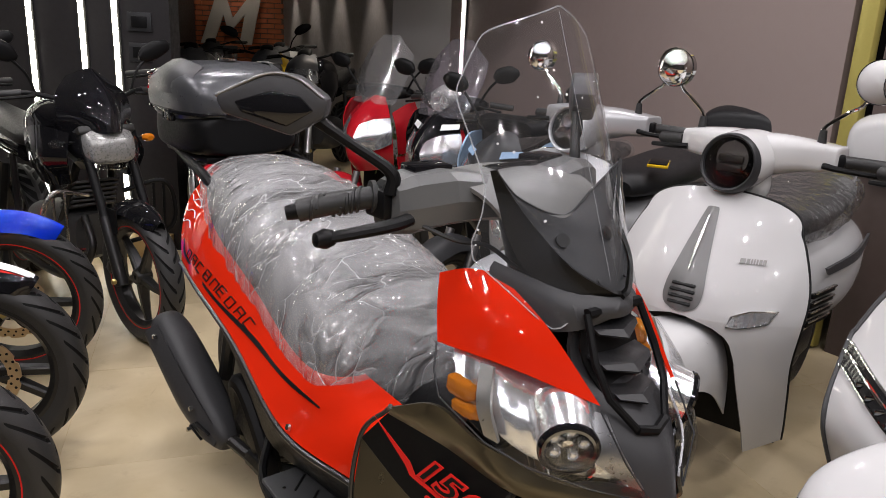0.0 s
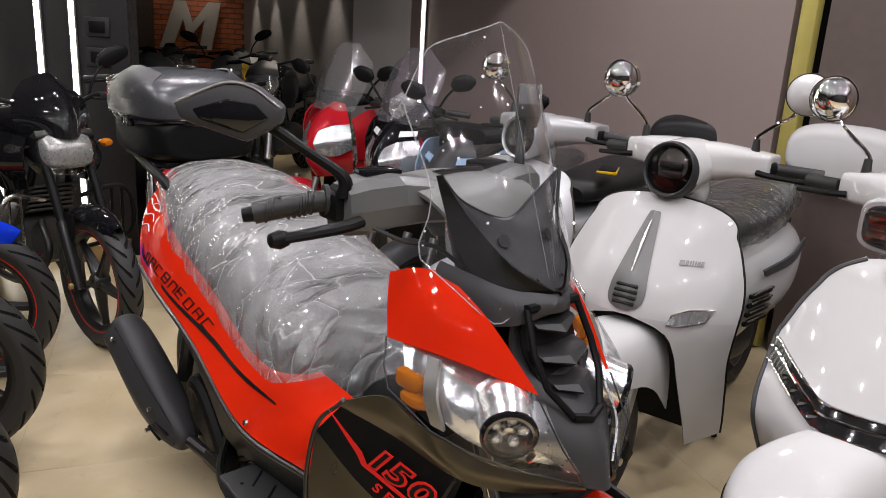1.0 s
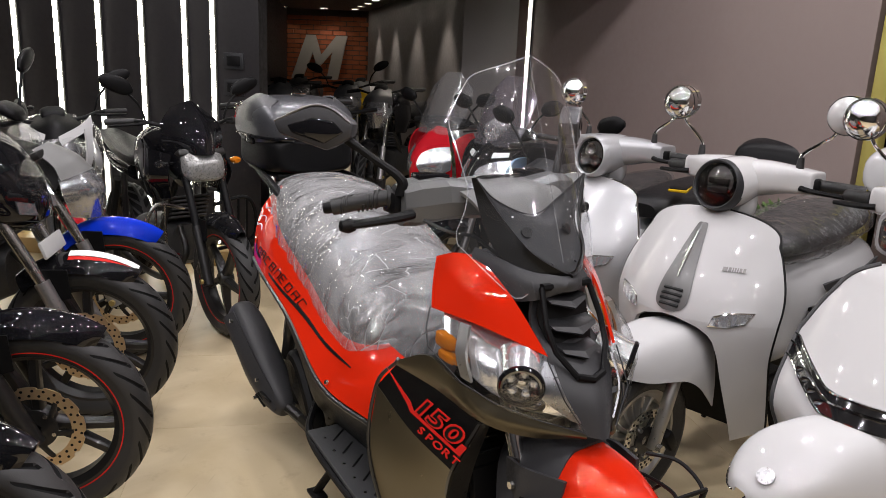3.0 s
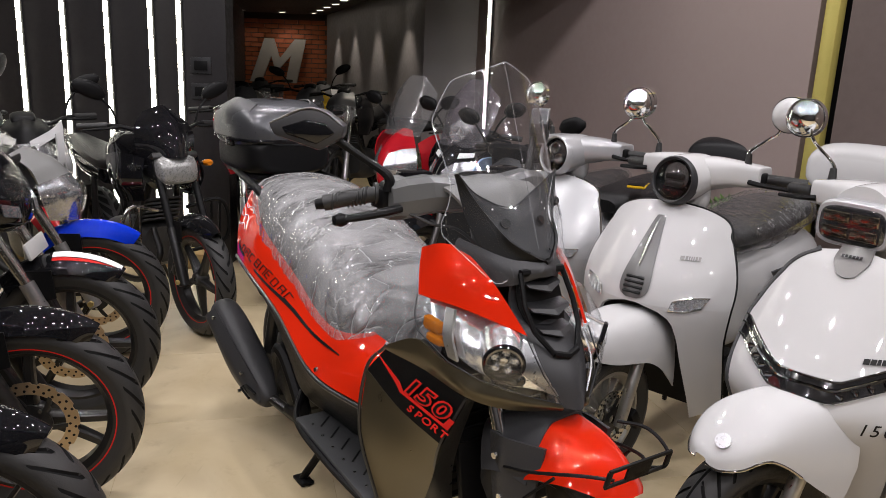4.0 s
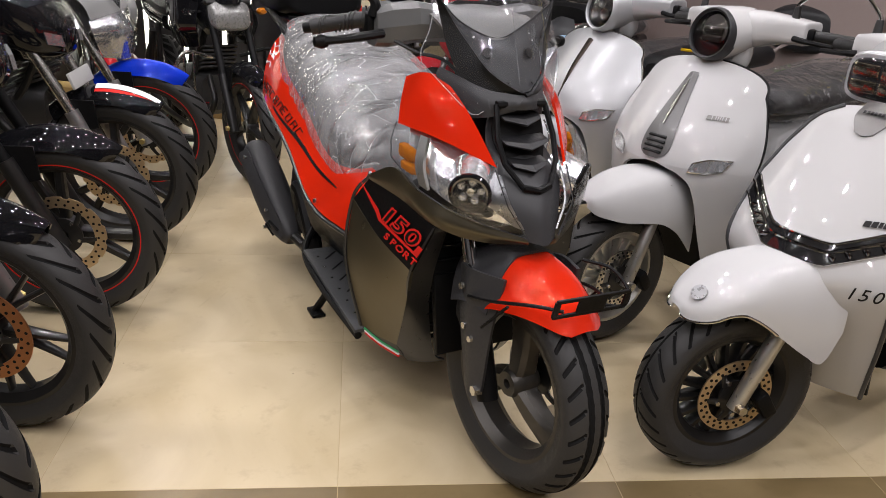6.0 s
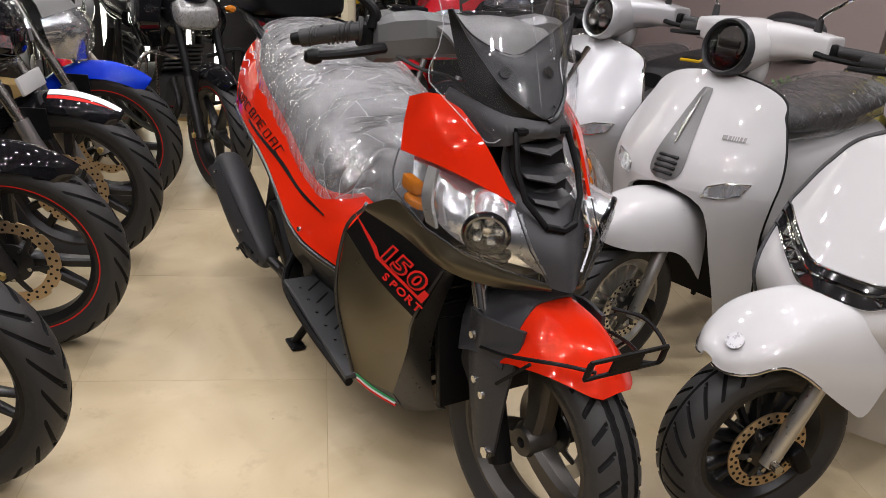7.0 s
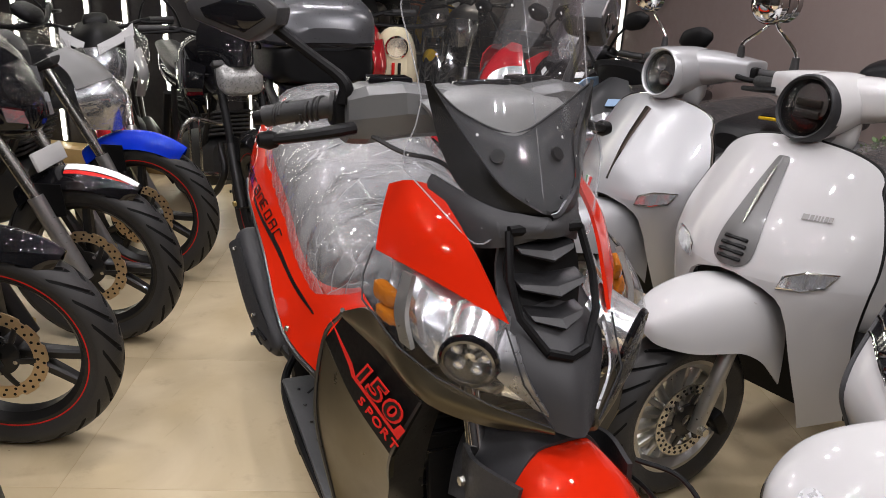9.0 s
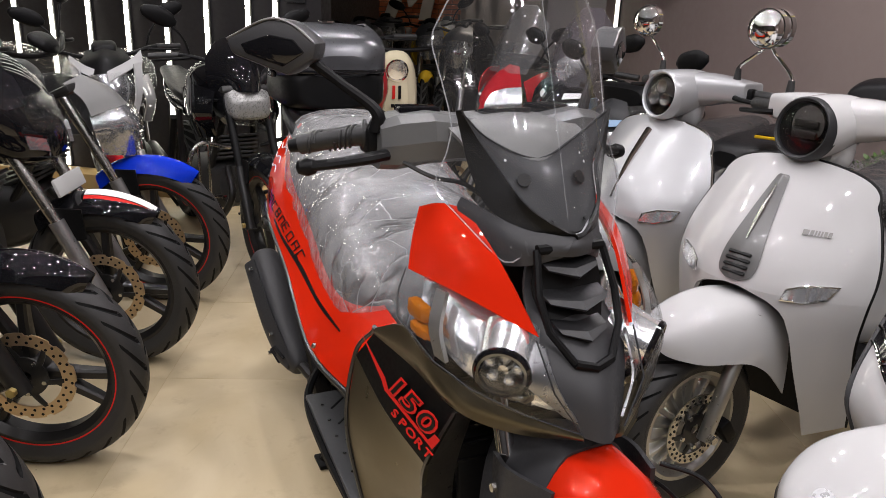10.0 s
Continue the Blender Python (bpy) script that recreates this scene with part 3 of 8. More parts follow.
# ---- setting ----
def wall_run(name, a, b, z0, z1, material, thick=0.12, label="", parts=None):
    """A wall from a to b in plan; its face is on the left of the way from a to b, its thickness behind."""
    a, b = Vector((*a, 0)), Vector((*b, 0))
    d = (b - a)
    n = Vector((d.y, -d.x, 0)).normalized() * thick
    bm = bmesh.new()
    lo = [bm.verts.new((p.x, p.y, z0)) for p in (a, b, b + n, a + n)]
    hi = [bm.verts.new((p.x, p.y, z1)) for p in (a, b, b + n, a + n)]
    bm.faces.new(lo[::-1])
    bm.faces.new(hi)
    for i in range(4):
        bm.faces.new((lo[i], lo[(i + 1) % 4], hi[(i + 1) % 4], hi[i]))
    ob = part(name, bm, material)
    return tagged(ob, label, "wall", kind="structure")


floor = tagged(part("floor", box((0, 4.5, -0.0507), (14, 20, 0.1)), M_GROUT), "polished cream tiled showroom floor with faint joints", "floor", kind="structure")

WALL_Y = 4.25
wall_run("wall_led", (-1.48, WALL_Y), (-6.2, WALL_Y), 0, CEIL, M_PANEL, 0.15, "charcoal panelled wall with upright LED strips")
wall_run("wall_passage_left", (-1.48 - 0.001, WALL_Y + 0.15), (-1.48, WALL_Y), 0, CEIL, M_PANEL, 0.1, "charcoal end of the panelled wall")
wall_run("wall_passage_side", (-3.85, 12.2), (-1.9, WALL_Y + 0.16), 0, CEIL, M_PANEL, 0.1, "dark side wall of the rear showroom")
wall_run("wall_right", (1.69, 3.25), (0.06, 6.42), 0, CEIL, M_WALL, 0.12, "smooth mauve-brown painted wall")
# This wall lies in shade, which its darker colour carries.
wall_run("wall_right_near", (3.4, 0.6), (1.78, 3.13), 0, CEIL, M_WALLSHADE, 0.12, "smooth painted wall with its shade put into the colour")
wall_run("wall_jog", (0.06, 6.42), (-0.42, 6.5), 0, CEIL, M_WALLGREY, 0.12, "narrow grey return of the wall")
wall_run("wall_downlit", (-0.42, 6.5), (-2.48, 12.2), 0, CEIL, M_WALLGREY, 0.12, "grey wall washed by a row of downlights")
wall_run("wall_brick", (-2.4, 12.2), (-4.0, 12.2), 0, CEIL, M_MORTAR, 0.12, "red brick end wall with a large grey logo")
# Two unseen walls added behind the camera, dark so that gloss reflects little.
wall_run("wall_near_right", (3.4, -3.6), (3.4, 0.6), 0, CEIL, M_WALLSHADE, 0.12, "plain unseen wall in the shaded wall colour")
wall_run("wall_back", (-6.2, -3.6), (3.4, -3.6), 0, CEIL, M_PANEL, 0.12, "plain unseen wall, dark to keep reflections dark")
wall_run("wall_far_left", (-6.2, WALL_Y), (-6.2, -3.6), 0, CEIL, M_PANEL, 0.12, "dark side wall")
tagged(part("ceiling", box((-1.4, 0.4, CEIL + 0.05), (10, 8.2, 0.1)), M_CEIL), "plain dark grey ceiling with downlights", "ceiling", kind="structure")
tagged(part("ceiling_rear", box((-1.7, 8.5, 2.12), (6.0, 7.9, 0.1)), M_DARKCEIL), "low dark ceiling over the rear showroom", "ceiling", kind="structure")
tagged(part("fascia_rear", box((-0.9, 4.6, 2.62), (3.2, 0.12, 0.95)), M_DARKCEIL), "dark fascia over the rear showroom opening", "trim", kind="structure")

plinth = tagged(part("baseboard", box((-3.87, WALL_Y - 0.09, 0.05), (4.7, 0.18, 0.1), 0.004), M_PLINTH), "tan stone plinth along the panelled wall", "baseboard", kind="structure")
# Strip standing for the wall's return, coloured as the yellow light on it.
trim = tagged(part("trim", box((1.735, 3.19, 1.56), (0.05, 0.075, 3.1), 0.006, (0, 0, 30)), M_LITRETURN), "upright wall return with its yellow light put into the colour", "trim", kind="structure")

STRIPS = [-1.77, -1.95] + [-2.23 - 0.28 * k for k in range(12)]
for sx in STRIPS:
    led = thing("led_strip", pose(sx, WALL_Y, 0), "upright white LED strip light set in the charcoal wall", "strip light", "wall strip lights")
    part("channel", box((0, -0.004, 1.56), (0.05, 0.012, 2.92)), M_ALLOYBLK, led)
    part("diffuser", box((0, -0.014, 1.56), (0.026, 0.014, 2.9), 0.003), M_LED, led)
led = thing("led_strip", pose(0.17, 6.205, 0, 0, 0, -62.8), "upright white LED strip light on the mauve wall", "strip light")
part("channel", box((0, -0.006, 1.7), (0.07, 0.012, 2.7)), M_ALLOYBLK, led)
part("diffuser", box((0, -0.017, 1.7), (0.034, 0.014, 2.66), 0.003), M_LED, led)

for lx, ly in LAMPS:
    dl = thing("ceiling_downlight", pose(lx, ly, CEIL), "round recessed white ceiling downlight", "downlight", "ceiling downlights")
    part("ring", move(lathe([(0.062, -0.002), (0.062, 0.012), (0.05, 0.016), (0.05, -0.002)], 32), pose(0, 0, 0, -90)), M_ALLOY, dl)

# downlights along the grey wall of the rear showroom
d = Vector((-2.06, 5.7, 0)).normalized()
off = Vector((-0.26, -0.09, 0))
for k in range(8):
    p = Vector((-0.42, 6.5, 0)) + d * (0.55 + 0.72 * k) + off
    dl = thing("ceiling_downlight", pose(p.x, p.y, 2.07), "small round downlight over the grey wall", "downlight", "rear wall downlights")
    part("ring", move(lathe([(0.06, -0.002), (0.06, 0.01), (0.047, 0.013), (0.047, -0.002)], 24), pose(0, 0, 0, -90)), M_ALLOY, dl)
    part("lamp_glass", move(lathe([(0.001, -0.006), (0.046, -0.006), (0.046, 0.004), (0.001, 0.004)], 24, False), pose(0, 0, 0, -90)), M_LAMPGLOW, dl)
    if k % 2 == 0:
        data = bpy.data.lights.new("wall_washer", "SPOT")
        data.energy, data.color, data.spot_size, data.spot_blend, data.shadow_soft_size = 26.0, (1.0, 0.88, 0.76), radians(80), 0.6, 0.04
        new("wall_washer_lamp", data).matrix_world = pose(p.x, p.y, 2.03)

# two downlights over the brick wall
for bx in (-3.75, -3.1):
    dl = thing("ceiling_downlight", pose(bx, 11.75, 2.07), "small warm round downlight over the brick wall", "downlight", "rear wall downlights")
    part("ring", move(lathe([(0.06, -0.002), (0.06, 0.01), (0.047, 0.013), (0.047, -0.002)], 24), pose(0, 0, 0, -90)), M_ALLOY, dl)
    part("lamp_glass", move(lathe([(0.001, -0.006), (0.046, -0.006), (0.046, 0.004), (0.001, 0.004)], 24, False), pose(0, 0, 0, -90)), M_LAMPGLOW, dl)
    data = bpy.data.lights.new("brick_washer", "SPOT")
    data.energy, data.color, data.spot_size, data.spot_blend, data.shadow_soft_size = 7.0, (1.0, 0.86, 0.7), radians(95), 0.7, 0.04
    new("brick_washer_lamp", data).matrix_world = pose(bx, 11.75, 2.03, 22, 0, 0)

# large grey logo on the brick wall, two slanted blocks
logo = thing("wall_logo", pose(-3.32, 12.12, 1.31) @ Matrix.Scale(0.78, 4), "large grey slanted letter-like logo on the brick wall", "wall logo")
part("block", move(prism([(-0.55, -0.45), (-0.3, -0.45), (-0.08, 0.1), (0.0, -0.2), (0.06, -0.2), (0.34, 0.12), (0.22, -0.45), (0.46, -0.45), (0.66, 0.45), (0.42, 0.45), (0.1, 0.05), (-0.02, 0.45), (-0.22, 0.45)], 0.04), pose(0, 0, 0, 0, 0, 0)), M_LOGO, logo)

# wall sockets by the last strip
for zz in (1.28, 1.12):
    so = thing("wall_socket", pose(-1.64, WALL_Y, zz), "dark framed wall socket on the charcoal wall", "socket", "wall sockets")
    part("plate", box((0, -0.006, 0), (0.13, 0.012, 0.1), 0.003), M_DKGREY, so)
    part("insert", box((0, -0.014, 0), (0.085, 0.006, 0.06), 0.002), M_PLASTIC, so)

# ---- wheels ----
TREADS = {
    # blocks round the tyre, share of a pitch that a groove takes, its reach across (0 crown, 1 shoulder)
    "sweep": (22, 0.14, 0.08, 0.97),
    "block": (26, 0.16, 0.1, 0.9),
    "wave": (30, 0.2, 0.38, 0.92),
}


def tyre_mesh(R, W, rim, kind="sweep", seg=240):
    """A tyre whose mesh lines follow its grooves; the groove floors take the second, darker material."""
    count, share, near, far = TREADS[kind]
    per = max(3, round(seg / count))
    seg = count * per
    across = 56 if per > 12 else 40
    hgt = R - rim
    bm = bmesh.new()
    rows = []
    for k in range(seg):
        phase = (k % per) / per
        row = []
        for j in range(across + 1):
            s = -1 + 2 * j / across
            cross = s / 0.72
            q = abs(cross)
            if kind == "sweep":
                lead = 1.3 * min(q, 1.0) ** 1.4 - 0.5 * min(1.0, max(0.0, cross / 0.08 + 0.5))
            elif kind == "block":
                lead = -1.3 * min(q, 1.0) - 0.5 * min(1.0, max(0.0, cross / 0.08 + 0.5))
            else:
                lead = -0.9 * min(q, 1.0) - 0.5 * min(1.0, max(0.0, cross / 0.08 + 0.5))
            t = 2 * math.pi * (k / seg + lead / count)
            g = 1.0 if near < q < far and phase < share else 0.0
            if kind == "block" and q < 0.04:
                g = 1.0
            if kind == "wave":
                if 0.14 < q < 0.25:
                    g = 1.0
                sway = 0.05 * math.sin(2 * math.pi * phase) * max(0.0, 1 - abs(q - 0.2) / 0.17)
                s += math.copysign(0.72 * sway, s)
            ph = s * 1.75
            y = W / 2 * math.sin(ph)
            r = R - hgt * 0.62 * (1 - math.cos(ph)) / (1 - math.cos(1.75))
            if abs(s) > 0.97:
                r = rim + 0.004
                y = math.copysign(W * 0.36, s)
            r -= 0.006 * g * math.cos(ph * 0.6)
            row.append((bm.verts.new((r * math.cos(t), y, r * math.sin(t))), g))
        rows.append(row)
    for k in range(seg):
        a, b = rows[k], rows[(k + 1) % seg]
        for j in range(across):
            four = (a[j], a[j + 1], b[j + 1], b[j])
            f = bm.faces.new([q[0] for q in four])
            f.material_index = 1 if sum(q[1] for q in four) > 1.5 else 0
        bm.faces.new((a[across][0], a[0][0], b[0][0], b[across][0]))
    return bm


def disc_mesh(R, inner, thick=0.004, holes=24, wavy=0):
    seg = 144
    bm = bmesh.new()
    rows = []
    for k in range(seg):
        t = 2 * math.pi * k / seg
        ro = R * (1 - (0.045 if wavy and math.sin(wavy * t) > 0.55 else 0.0))
        rows.append([bm.verts.new((r * math.cos(t), y, r * math.sin(t))) for r, y in ((inner, -thick / 2), (ro, -thick / 2), (ro, thick / 2), (inner, thick / 2))])
    for k in range(seg):
        a, b = rows[k], rows[(k + 1) % seg]
        for j in range(4):
            bm.faces.new((a[j], a[(j + 1) % 4], b[(j + 1) % 4], b[j]))
    return bm


def drill_marks(R, inner, y, count, turns=2):
    """Small dark vent holes over the face of a disc."""
    bm = bmesh.new()
    for k in range(count):
        t = 2 * math.pi * k / count
        for q in range(turns):
            r = inner + (R - inner) * ((q + 0.7) / (turns + 0.4))
            tt = t + q * 0.16
            c = bmesh.new()
            bmesh.ops.create_cone(c, cap_ends=True, segments=8, radius1=0.0042, radius2=0.0042, depth=0.0012)
            move(c, Matrix.Translation((r * math.cos(tt), y, r * math.sin(tt))) @ pose(0, 0, 0, 90))
            bm = join(bm, c)
    return bm


def spoke(a, r0, r1, w0, w1, d0, d1, y=0.0, sweep=0.0):
    """One tapered spoke at the angle a."""
    rows = []
    for i in range(6):
        u = i / 5
        r = r0 + (r1 - r0) * u
        w, d = (w0 + (w1 - w0) * u) / 2, (d0 + (d1 - d0) * u) / 2
        t = a + sweep * u
        c = Vector((r * math.cos(t), y, r * math.sin(t)))
        tang = Vector((-math.sin(t), 0, math.cos(t)))
        rows.append([c + tang * (w * x) + Vector((0, d * z, 0)) for x, z in ((-1, -0.6), (-0.6, -1), (0.6, -1), (1, -0.6), (1, 0.6), (0.6, 1), (-0.6, 1), (-1, 0.6))])
    return rings(rows)


def wheel(parent, axle, R, W, rim, style="five", kind="sweep", yaw=0.0, rim_mat=None, stripe=None, disc=None, disc_side=-1, disc_mat=None, wavy=0, name="wheel", seg=330, turn=0.3, lean=0.0):
    rim_mat = rim_mat or M_ALLOYBLK
    m = pose(*axle, lean, 0, yaw) @ pose(0, 0, 0, 0, math.degrees(turn), 0)
    w2 = W * 0.36
    bm = lathe([(rim + 0.006, -w2), (rim + 0.006, -w2 + 0.006), (rim - 0.016, -w2 * 0.55), (rim - 0.016, w2 * 0.55), (rim + 0.006, w2 - 0.006), (rim + 0.006, w2), (rim - 0.006, w2), (rim - 0.024, w2 * 0.5), (rim - 0.024, -w2 * 0.5), (rim - 0.006, -w2)], 96)
    hub = lathe([(0.012, -w2 * 0.9), (0.03, -w2 * 0.9), (0.042, -w2 * 0.4), (0.042, w2 * 0.4), (0.03, w2 * 0.9), (0.012, w2 * 0.9)], 32)
    pieces = []
    if style == "five":
        for k in range(5):
            pieces.append(spoke(2 * math.pi * k / 5, 0.035, rim - 0.014, 0.036, 0.024, 0.05, 0.026, 0.0, 0.14))
    elif style == "three":
        for k in range(3):
            for e in (-0.16, 0.16):
                pieces.append(spoke(2 * math.pi * k / 3 + e, 0.035, rim - 0.014, 0.03, 0.028, 0.05, 0.03, 0.0, e * 0.4))
    elif style == "trio":
        for k in range(3):
            pieces.append(spoke(2 * math.pi * k / 3, 0.03, rim - 0.012, 0.05, 0.075, 0.06, 0.04, 0.0, 0.22))
    elif style == "pairs":
        for k in range(6):
            for e in (-0.08, 0.08):
                pieces.append(spoke(2 * math.pi * k / 6 + e, 0.035, rim - 0.014, 0.016, 0.012, 0.04, 0.02, 0.0, e * 0.9))
    elif style == "turbine":
        for k in range(16):
            pieces.append(spoke(2 * math.pi * k / 16, 0.04, rim - 0.012, 0.012, 0.02, 0.05, 0.03, 0.0, 0.12))
    w = part(name, move(bm, m), rim_mat, parent)
    part("hub", move(hub, m), rim_mat, w)
    for piece in pieces:
        part("spoke", move(piece, m), rim_mat, w)
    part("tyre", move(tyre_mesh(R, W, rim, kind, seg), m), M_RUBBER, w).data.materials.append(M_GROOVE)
    if stripe:
        for sgn in (-1, 1):
            part("rim_stripe", move(lathe([(rim + 0.007, sgn * (w2 - 0.002)), (rim + 0.007, sgn * (w2 + 0.0015)), (rim + 0.0035, sgn * (w2 + 0.0015)), (rim + 0.0035, sgn * (w2 - 0.002))], 96), m), stripe, w, "thin red rim stripe")
    if disc:
        y = disc_side * (W * 0.36 + 0.012)
        dd = part("brake_disc", move(move(disc_mesh(disc, disc * 0.72, wavy=wavy), pose(0, y, 0)), m), disc_mat or M_DISC, w, "drilled brake disc")
        part("disc_carrier", move(move(disc_mesh(disc * 0.45, 0.015, 0.006), pose(0, y, 0)), m), M_ALLOYBLK, w)
        for k in range(6):
            part("carrier_arm", move(move(spoke(2 * math.pi * k / 6, disc * 0.4, disc * 0.76, 0.018, 0.014, 0.006, 0.006, 0.0, 0.2), pose(0, y, 0)), m), M_ALLOYBLK, w)
        part("disc_drilling", move(drill_marks(disc, disc * 0.72, y + disc_side * 0.0022, 26), m), M_DECALBLK, w)
        for k in range(5):
            part("hub_bolt", move(bolt((0.05 * math.cos(k * 1.2566), y + disc_side * 0.006, 0.05 * math.sin(k * 1.2566)), (0, disc_side, 0), 0.007, 0.006), m), M_STEEL, w)
    return w


def caliper(parent, c, yaw=0.0, material=None, size=1.0):
    material = material or M_ALLOYBLK
    cal = part("brake_caliper", move(join(box((0, 0, 0), (0.05, 0.05, 0.1), 0.012), box((0.012, -0.026, 0), (0.03, 0.016, 0.06), 0.006), bolt((0.0, -0.036, 0.03)), bolt((0.0, -0.036, -0.03))), pose(*c, 0, 35, yaw) @ Matrix.Scale(size, 4)), material, parent)
    return cal


def arch(parent, name, axle, R, half, a0, a1, material, yaw=0.0, drop=0.03, thick=0.004, tip=0.5, label="", bulge=0.012, ridge=0.0):
    """A mudguard over the arc a0..a1 (degrees, 0 ahead, 90 up) round the axle; it narrows to its front end."""
    g = []
    n = 26
    for i in range(n + 1):
        u = i / n
        a = radians(a0 + (a1 - a0) * u)
        e = half * (tip + (1 - tip) * min(1.0, (u * 2.6)) ** 0.6)
        row = []
        for j in range(15):
            s = -1 + 2 * j / 14
            rr = R + bulge - drop * abs(s) ** 2.6 + ridge * (1 - abs(s))
            row.append(Vector((rr * math.cos(a), e * s, rr * math.sin(a))))
        g.append(row)
    m = pose(*axle, 0, 0, yaw)
    return part(name, move(shell(g, thick), m), material, parent, label)

# ---- the orange-red maxi scooter in the middle of the aisle ----
def maxi_scooter(m):
    v = thing("maxi_scooter", m, "orange-red and black maxi scooter with tall clear windscreen", "scooter")
    STEER = 5.0
    AX = (-0.11, 0.0, 0.268)
    wheel(v, AX, 0.268, 0.12, 0.185, "trio", "wave", STEER, M_RIM, None, 0.11, 1, M_ALLOY, name="front_wheel", turn=0.7, seg=460)
    wheel(v, (-1.49, 0.0, 0.268), 0.268, 0.135, 0.17, "trio", "block", 0, M_ALLOYBLK, name="rear_wheel")
    # fork
    for s in (-1, 1):
        y0 = AX[1] + s * 0.088
        leg = part("fork_leg", tube([(AX[0] + 0.005, y0, AX[2] - 0.03), (AX[0] - 0.09, y0, 0.46)], [0.026, 0.028], 14, 4), M_PLASTIC, v)
        part("fork_tube", tube([(AX[0] - 0.085, y0, 0.45), (AX[0] - 0.2, y0, 0.7)], 0.0175, 14, 4), M_CHROME, leg, "chrome fork tube")
        part("axle_nut", bolt((AX[0], AX[1] + s * 0.12, AX[2]), (0, s, 0), 0.014, 0.02), M_STEEL, leg)
        for zz, xx in ((0.5, AX[0] - 0.085), (0.41, AX[0] - 0.06), (0.39, AX[0] - 0.03)):
            part("guard_bolt", bolt((xx, AX[1] + s * 0.131, zz), (0, s, 0), 0.009, 0.008), M_STEEL, leg)
        part("fork_guard", net([[(AX[0] - 0.135, s * 0.108, 0.535), (AX[0] - 0.06, s * 0.122, 0.55), (AX[0] + 0.035, s * 0.095, 0.56)],
                                [(AX[0] - 0.105, s * 0.119, 0.42), (AX[0] - 0.05, s * 0.13, 0.42), (AX[0] + 0.025, s * 0.112, 0.43)],
                                [(AX[0] - 0.055, s * 0.119, 0.25), (AX[0] - 0.02, s * 0.126, 0.24), (AX[0] + 0.015, s * 0.116, 0.27)]], 10, 8, 0.008), M_NOSE, leg, "black fork guard")
    # front mudguard: orange-red nose half, black rear half
    def guard(a0, a1, n, half0, half1, lift, drop0, drop1):
        g = []
        for i in range(n + 1):
            u = i / n
            a = radians(a0 + (a1 - a0) * u)
            half = half0 + (half1 - half0) * min(1.0, u * 1.6) ** 0.6
            drop = drop0 + (drop1 - drop0) * u
            row = []
            for j in range(21):
                t = -1 + 2 * j / 20
                rr = 0.292 + lift + 0.03 * u * (a1 < 100) + 0.03 * (a1 > 100) - 0.008 * t * t - drop * max(0.0, abs(t) - 0.35) ** 1.6 * 1.9
                row.append(Vector((AX[0] + rr * math.cos(a), half * t, AX[2] + rr * math.sin(a))))
            g.append(row)
        return move(shell(g, 0.005), pose(*AX, 0, 0, STEER) @ pose(-AX[0], -AX[1], -AX[2]))
    fm = part("front_mudguard", guard(50, 95, 22, 0.035, 0.112, 0.0, 0.0, 0.115), M_RED, v, "glossy orange-red front mudguard")
    part("mudguard_cover", guard(91, 128, 14, 0.114, 0.118, 0.004, 0.125, 0.10), M_NOSE, fm, "black rear half of the mudguard")
    # number plate bracket on the mudguard
    PB = pose(0.085, 0.015, 0.562, 0, 14, -2)
    arm = part("plate_bracket", move(join(box((0, 0, 0.02), (0.006, 0.18, 0.009), 0.002), box((0, 0, -0.02), (0.006, 0.18, 0.009), 0.002), box((0, 0, 0), (0.006, 0.07, 0.04), 0.002), box((0, 0.086, 0), (0.006, 0.014, 0.04), 0.002), box((0, -0.086, 0), (0.006, 0.014, 0.04), 0.002)), PB), M_PLASTIC, v, "empty black number plate bracket")
    for s in (-1, 1):
        part("bracket_rod", tube([(-0.16, s * 0.132, 0.49), (-0.08, s * 0.128, 0.515), (0.03, s * 0.085, 0.548), (0.08, s * 0.05, 0.553)], 0.004, 8), M_PLASTIC, arm)
        part("bracket_strut", tube([(-0.1, s * 0.128, 0.44), (-0.02, s * 0.118, 0.528)], 0.0035, 8, 3), M_PLASTIC, arm)
    part("bracket_loop", tube([(0.07, 0.06, 0.545), (0.085, 0.1, 0.545), (0.07, 0.12, 0.57), (0.02, 0.11, 0.6), (-0.03, 0.07, 0.605)], 0.004, 8), M_PLASTIC, arm)

    # front fairing, both sides
    for s in (-1, 1):
        k = "right" if s < 0 else "left"
        part("fairing_panel", net([[(-0.45, s * 0.176, 0.928), (-0.405, s * 0.158, 0.945), (-0.36, s * 0.128, 0.945)],
                                   [(-0.425, s * 0.198, 0.88), (-0.335, s * 0.168, 0.893), (-0.262, s * 0.112, 0.885)],
                                   [(-0.40, s * 0.214, 0.832), (-0.285, s * 0.168, 0.822), (-0.165, s * 0.086, 0.785)]], 14, 14, 0.006, 1), M_RED, v, "glossy orange-red upper fairing panel")
        hl = part("headlight", net([[(-0.375, s * 0.20, 0.826), (-0.285, s * 0.155, 0.812), (-0.178, s * 0.072, 0.772)],
                                    [(-0.355, s * 0.21, 0.795), (-0.235, s * 0.18, 0.752), (-0.117, s * 0.077, 0.715)],
                                    [(-0.335, s * 0.225, 0.765), (-0.206, s * 0.17, 0.693), (-0.1, s * 0.036, 0.655)]], 16, 40, 0.004, wrinkle=lambda p: 0.003 * abs(math.sin(p.x * 40 + p.z * 25))), M_REFLECTOR, v, "clear angular headlight with chrome reflector and projector", smooth=15)
        hl.data.transform(Matrix.Translation((-0.02, -s * 0.016, -0.004)))
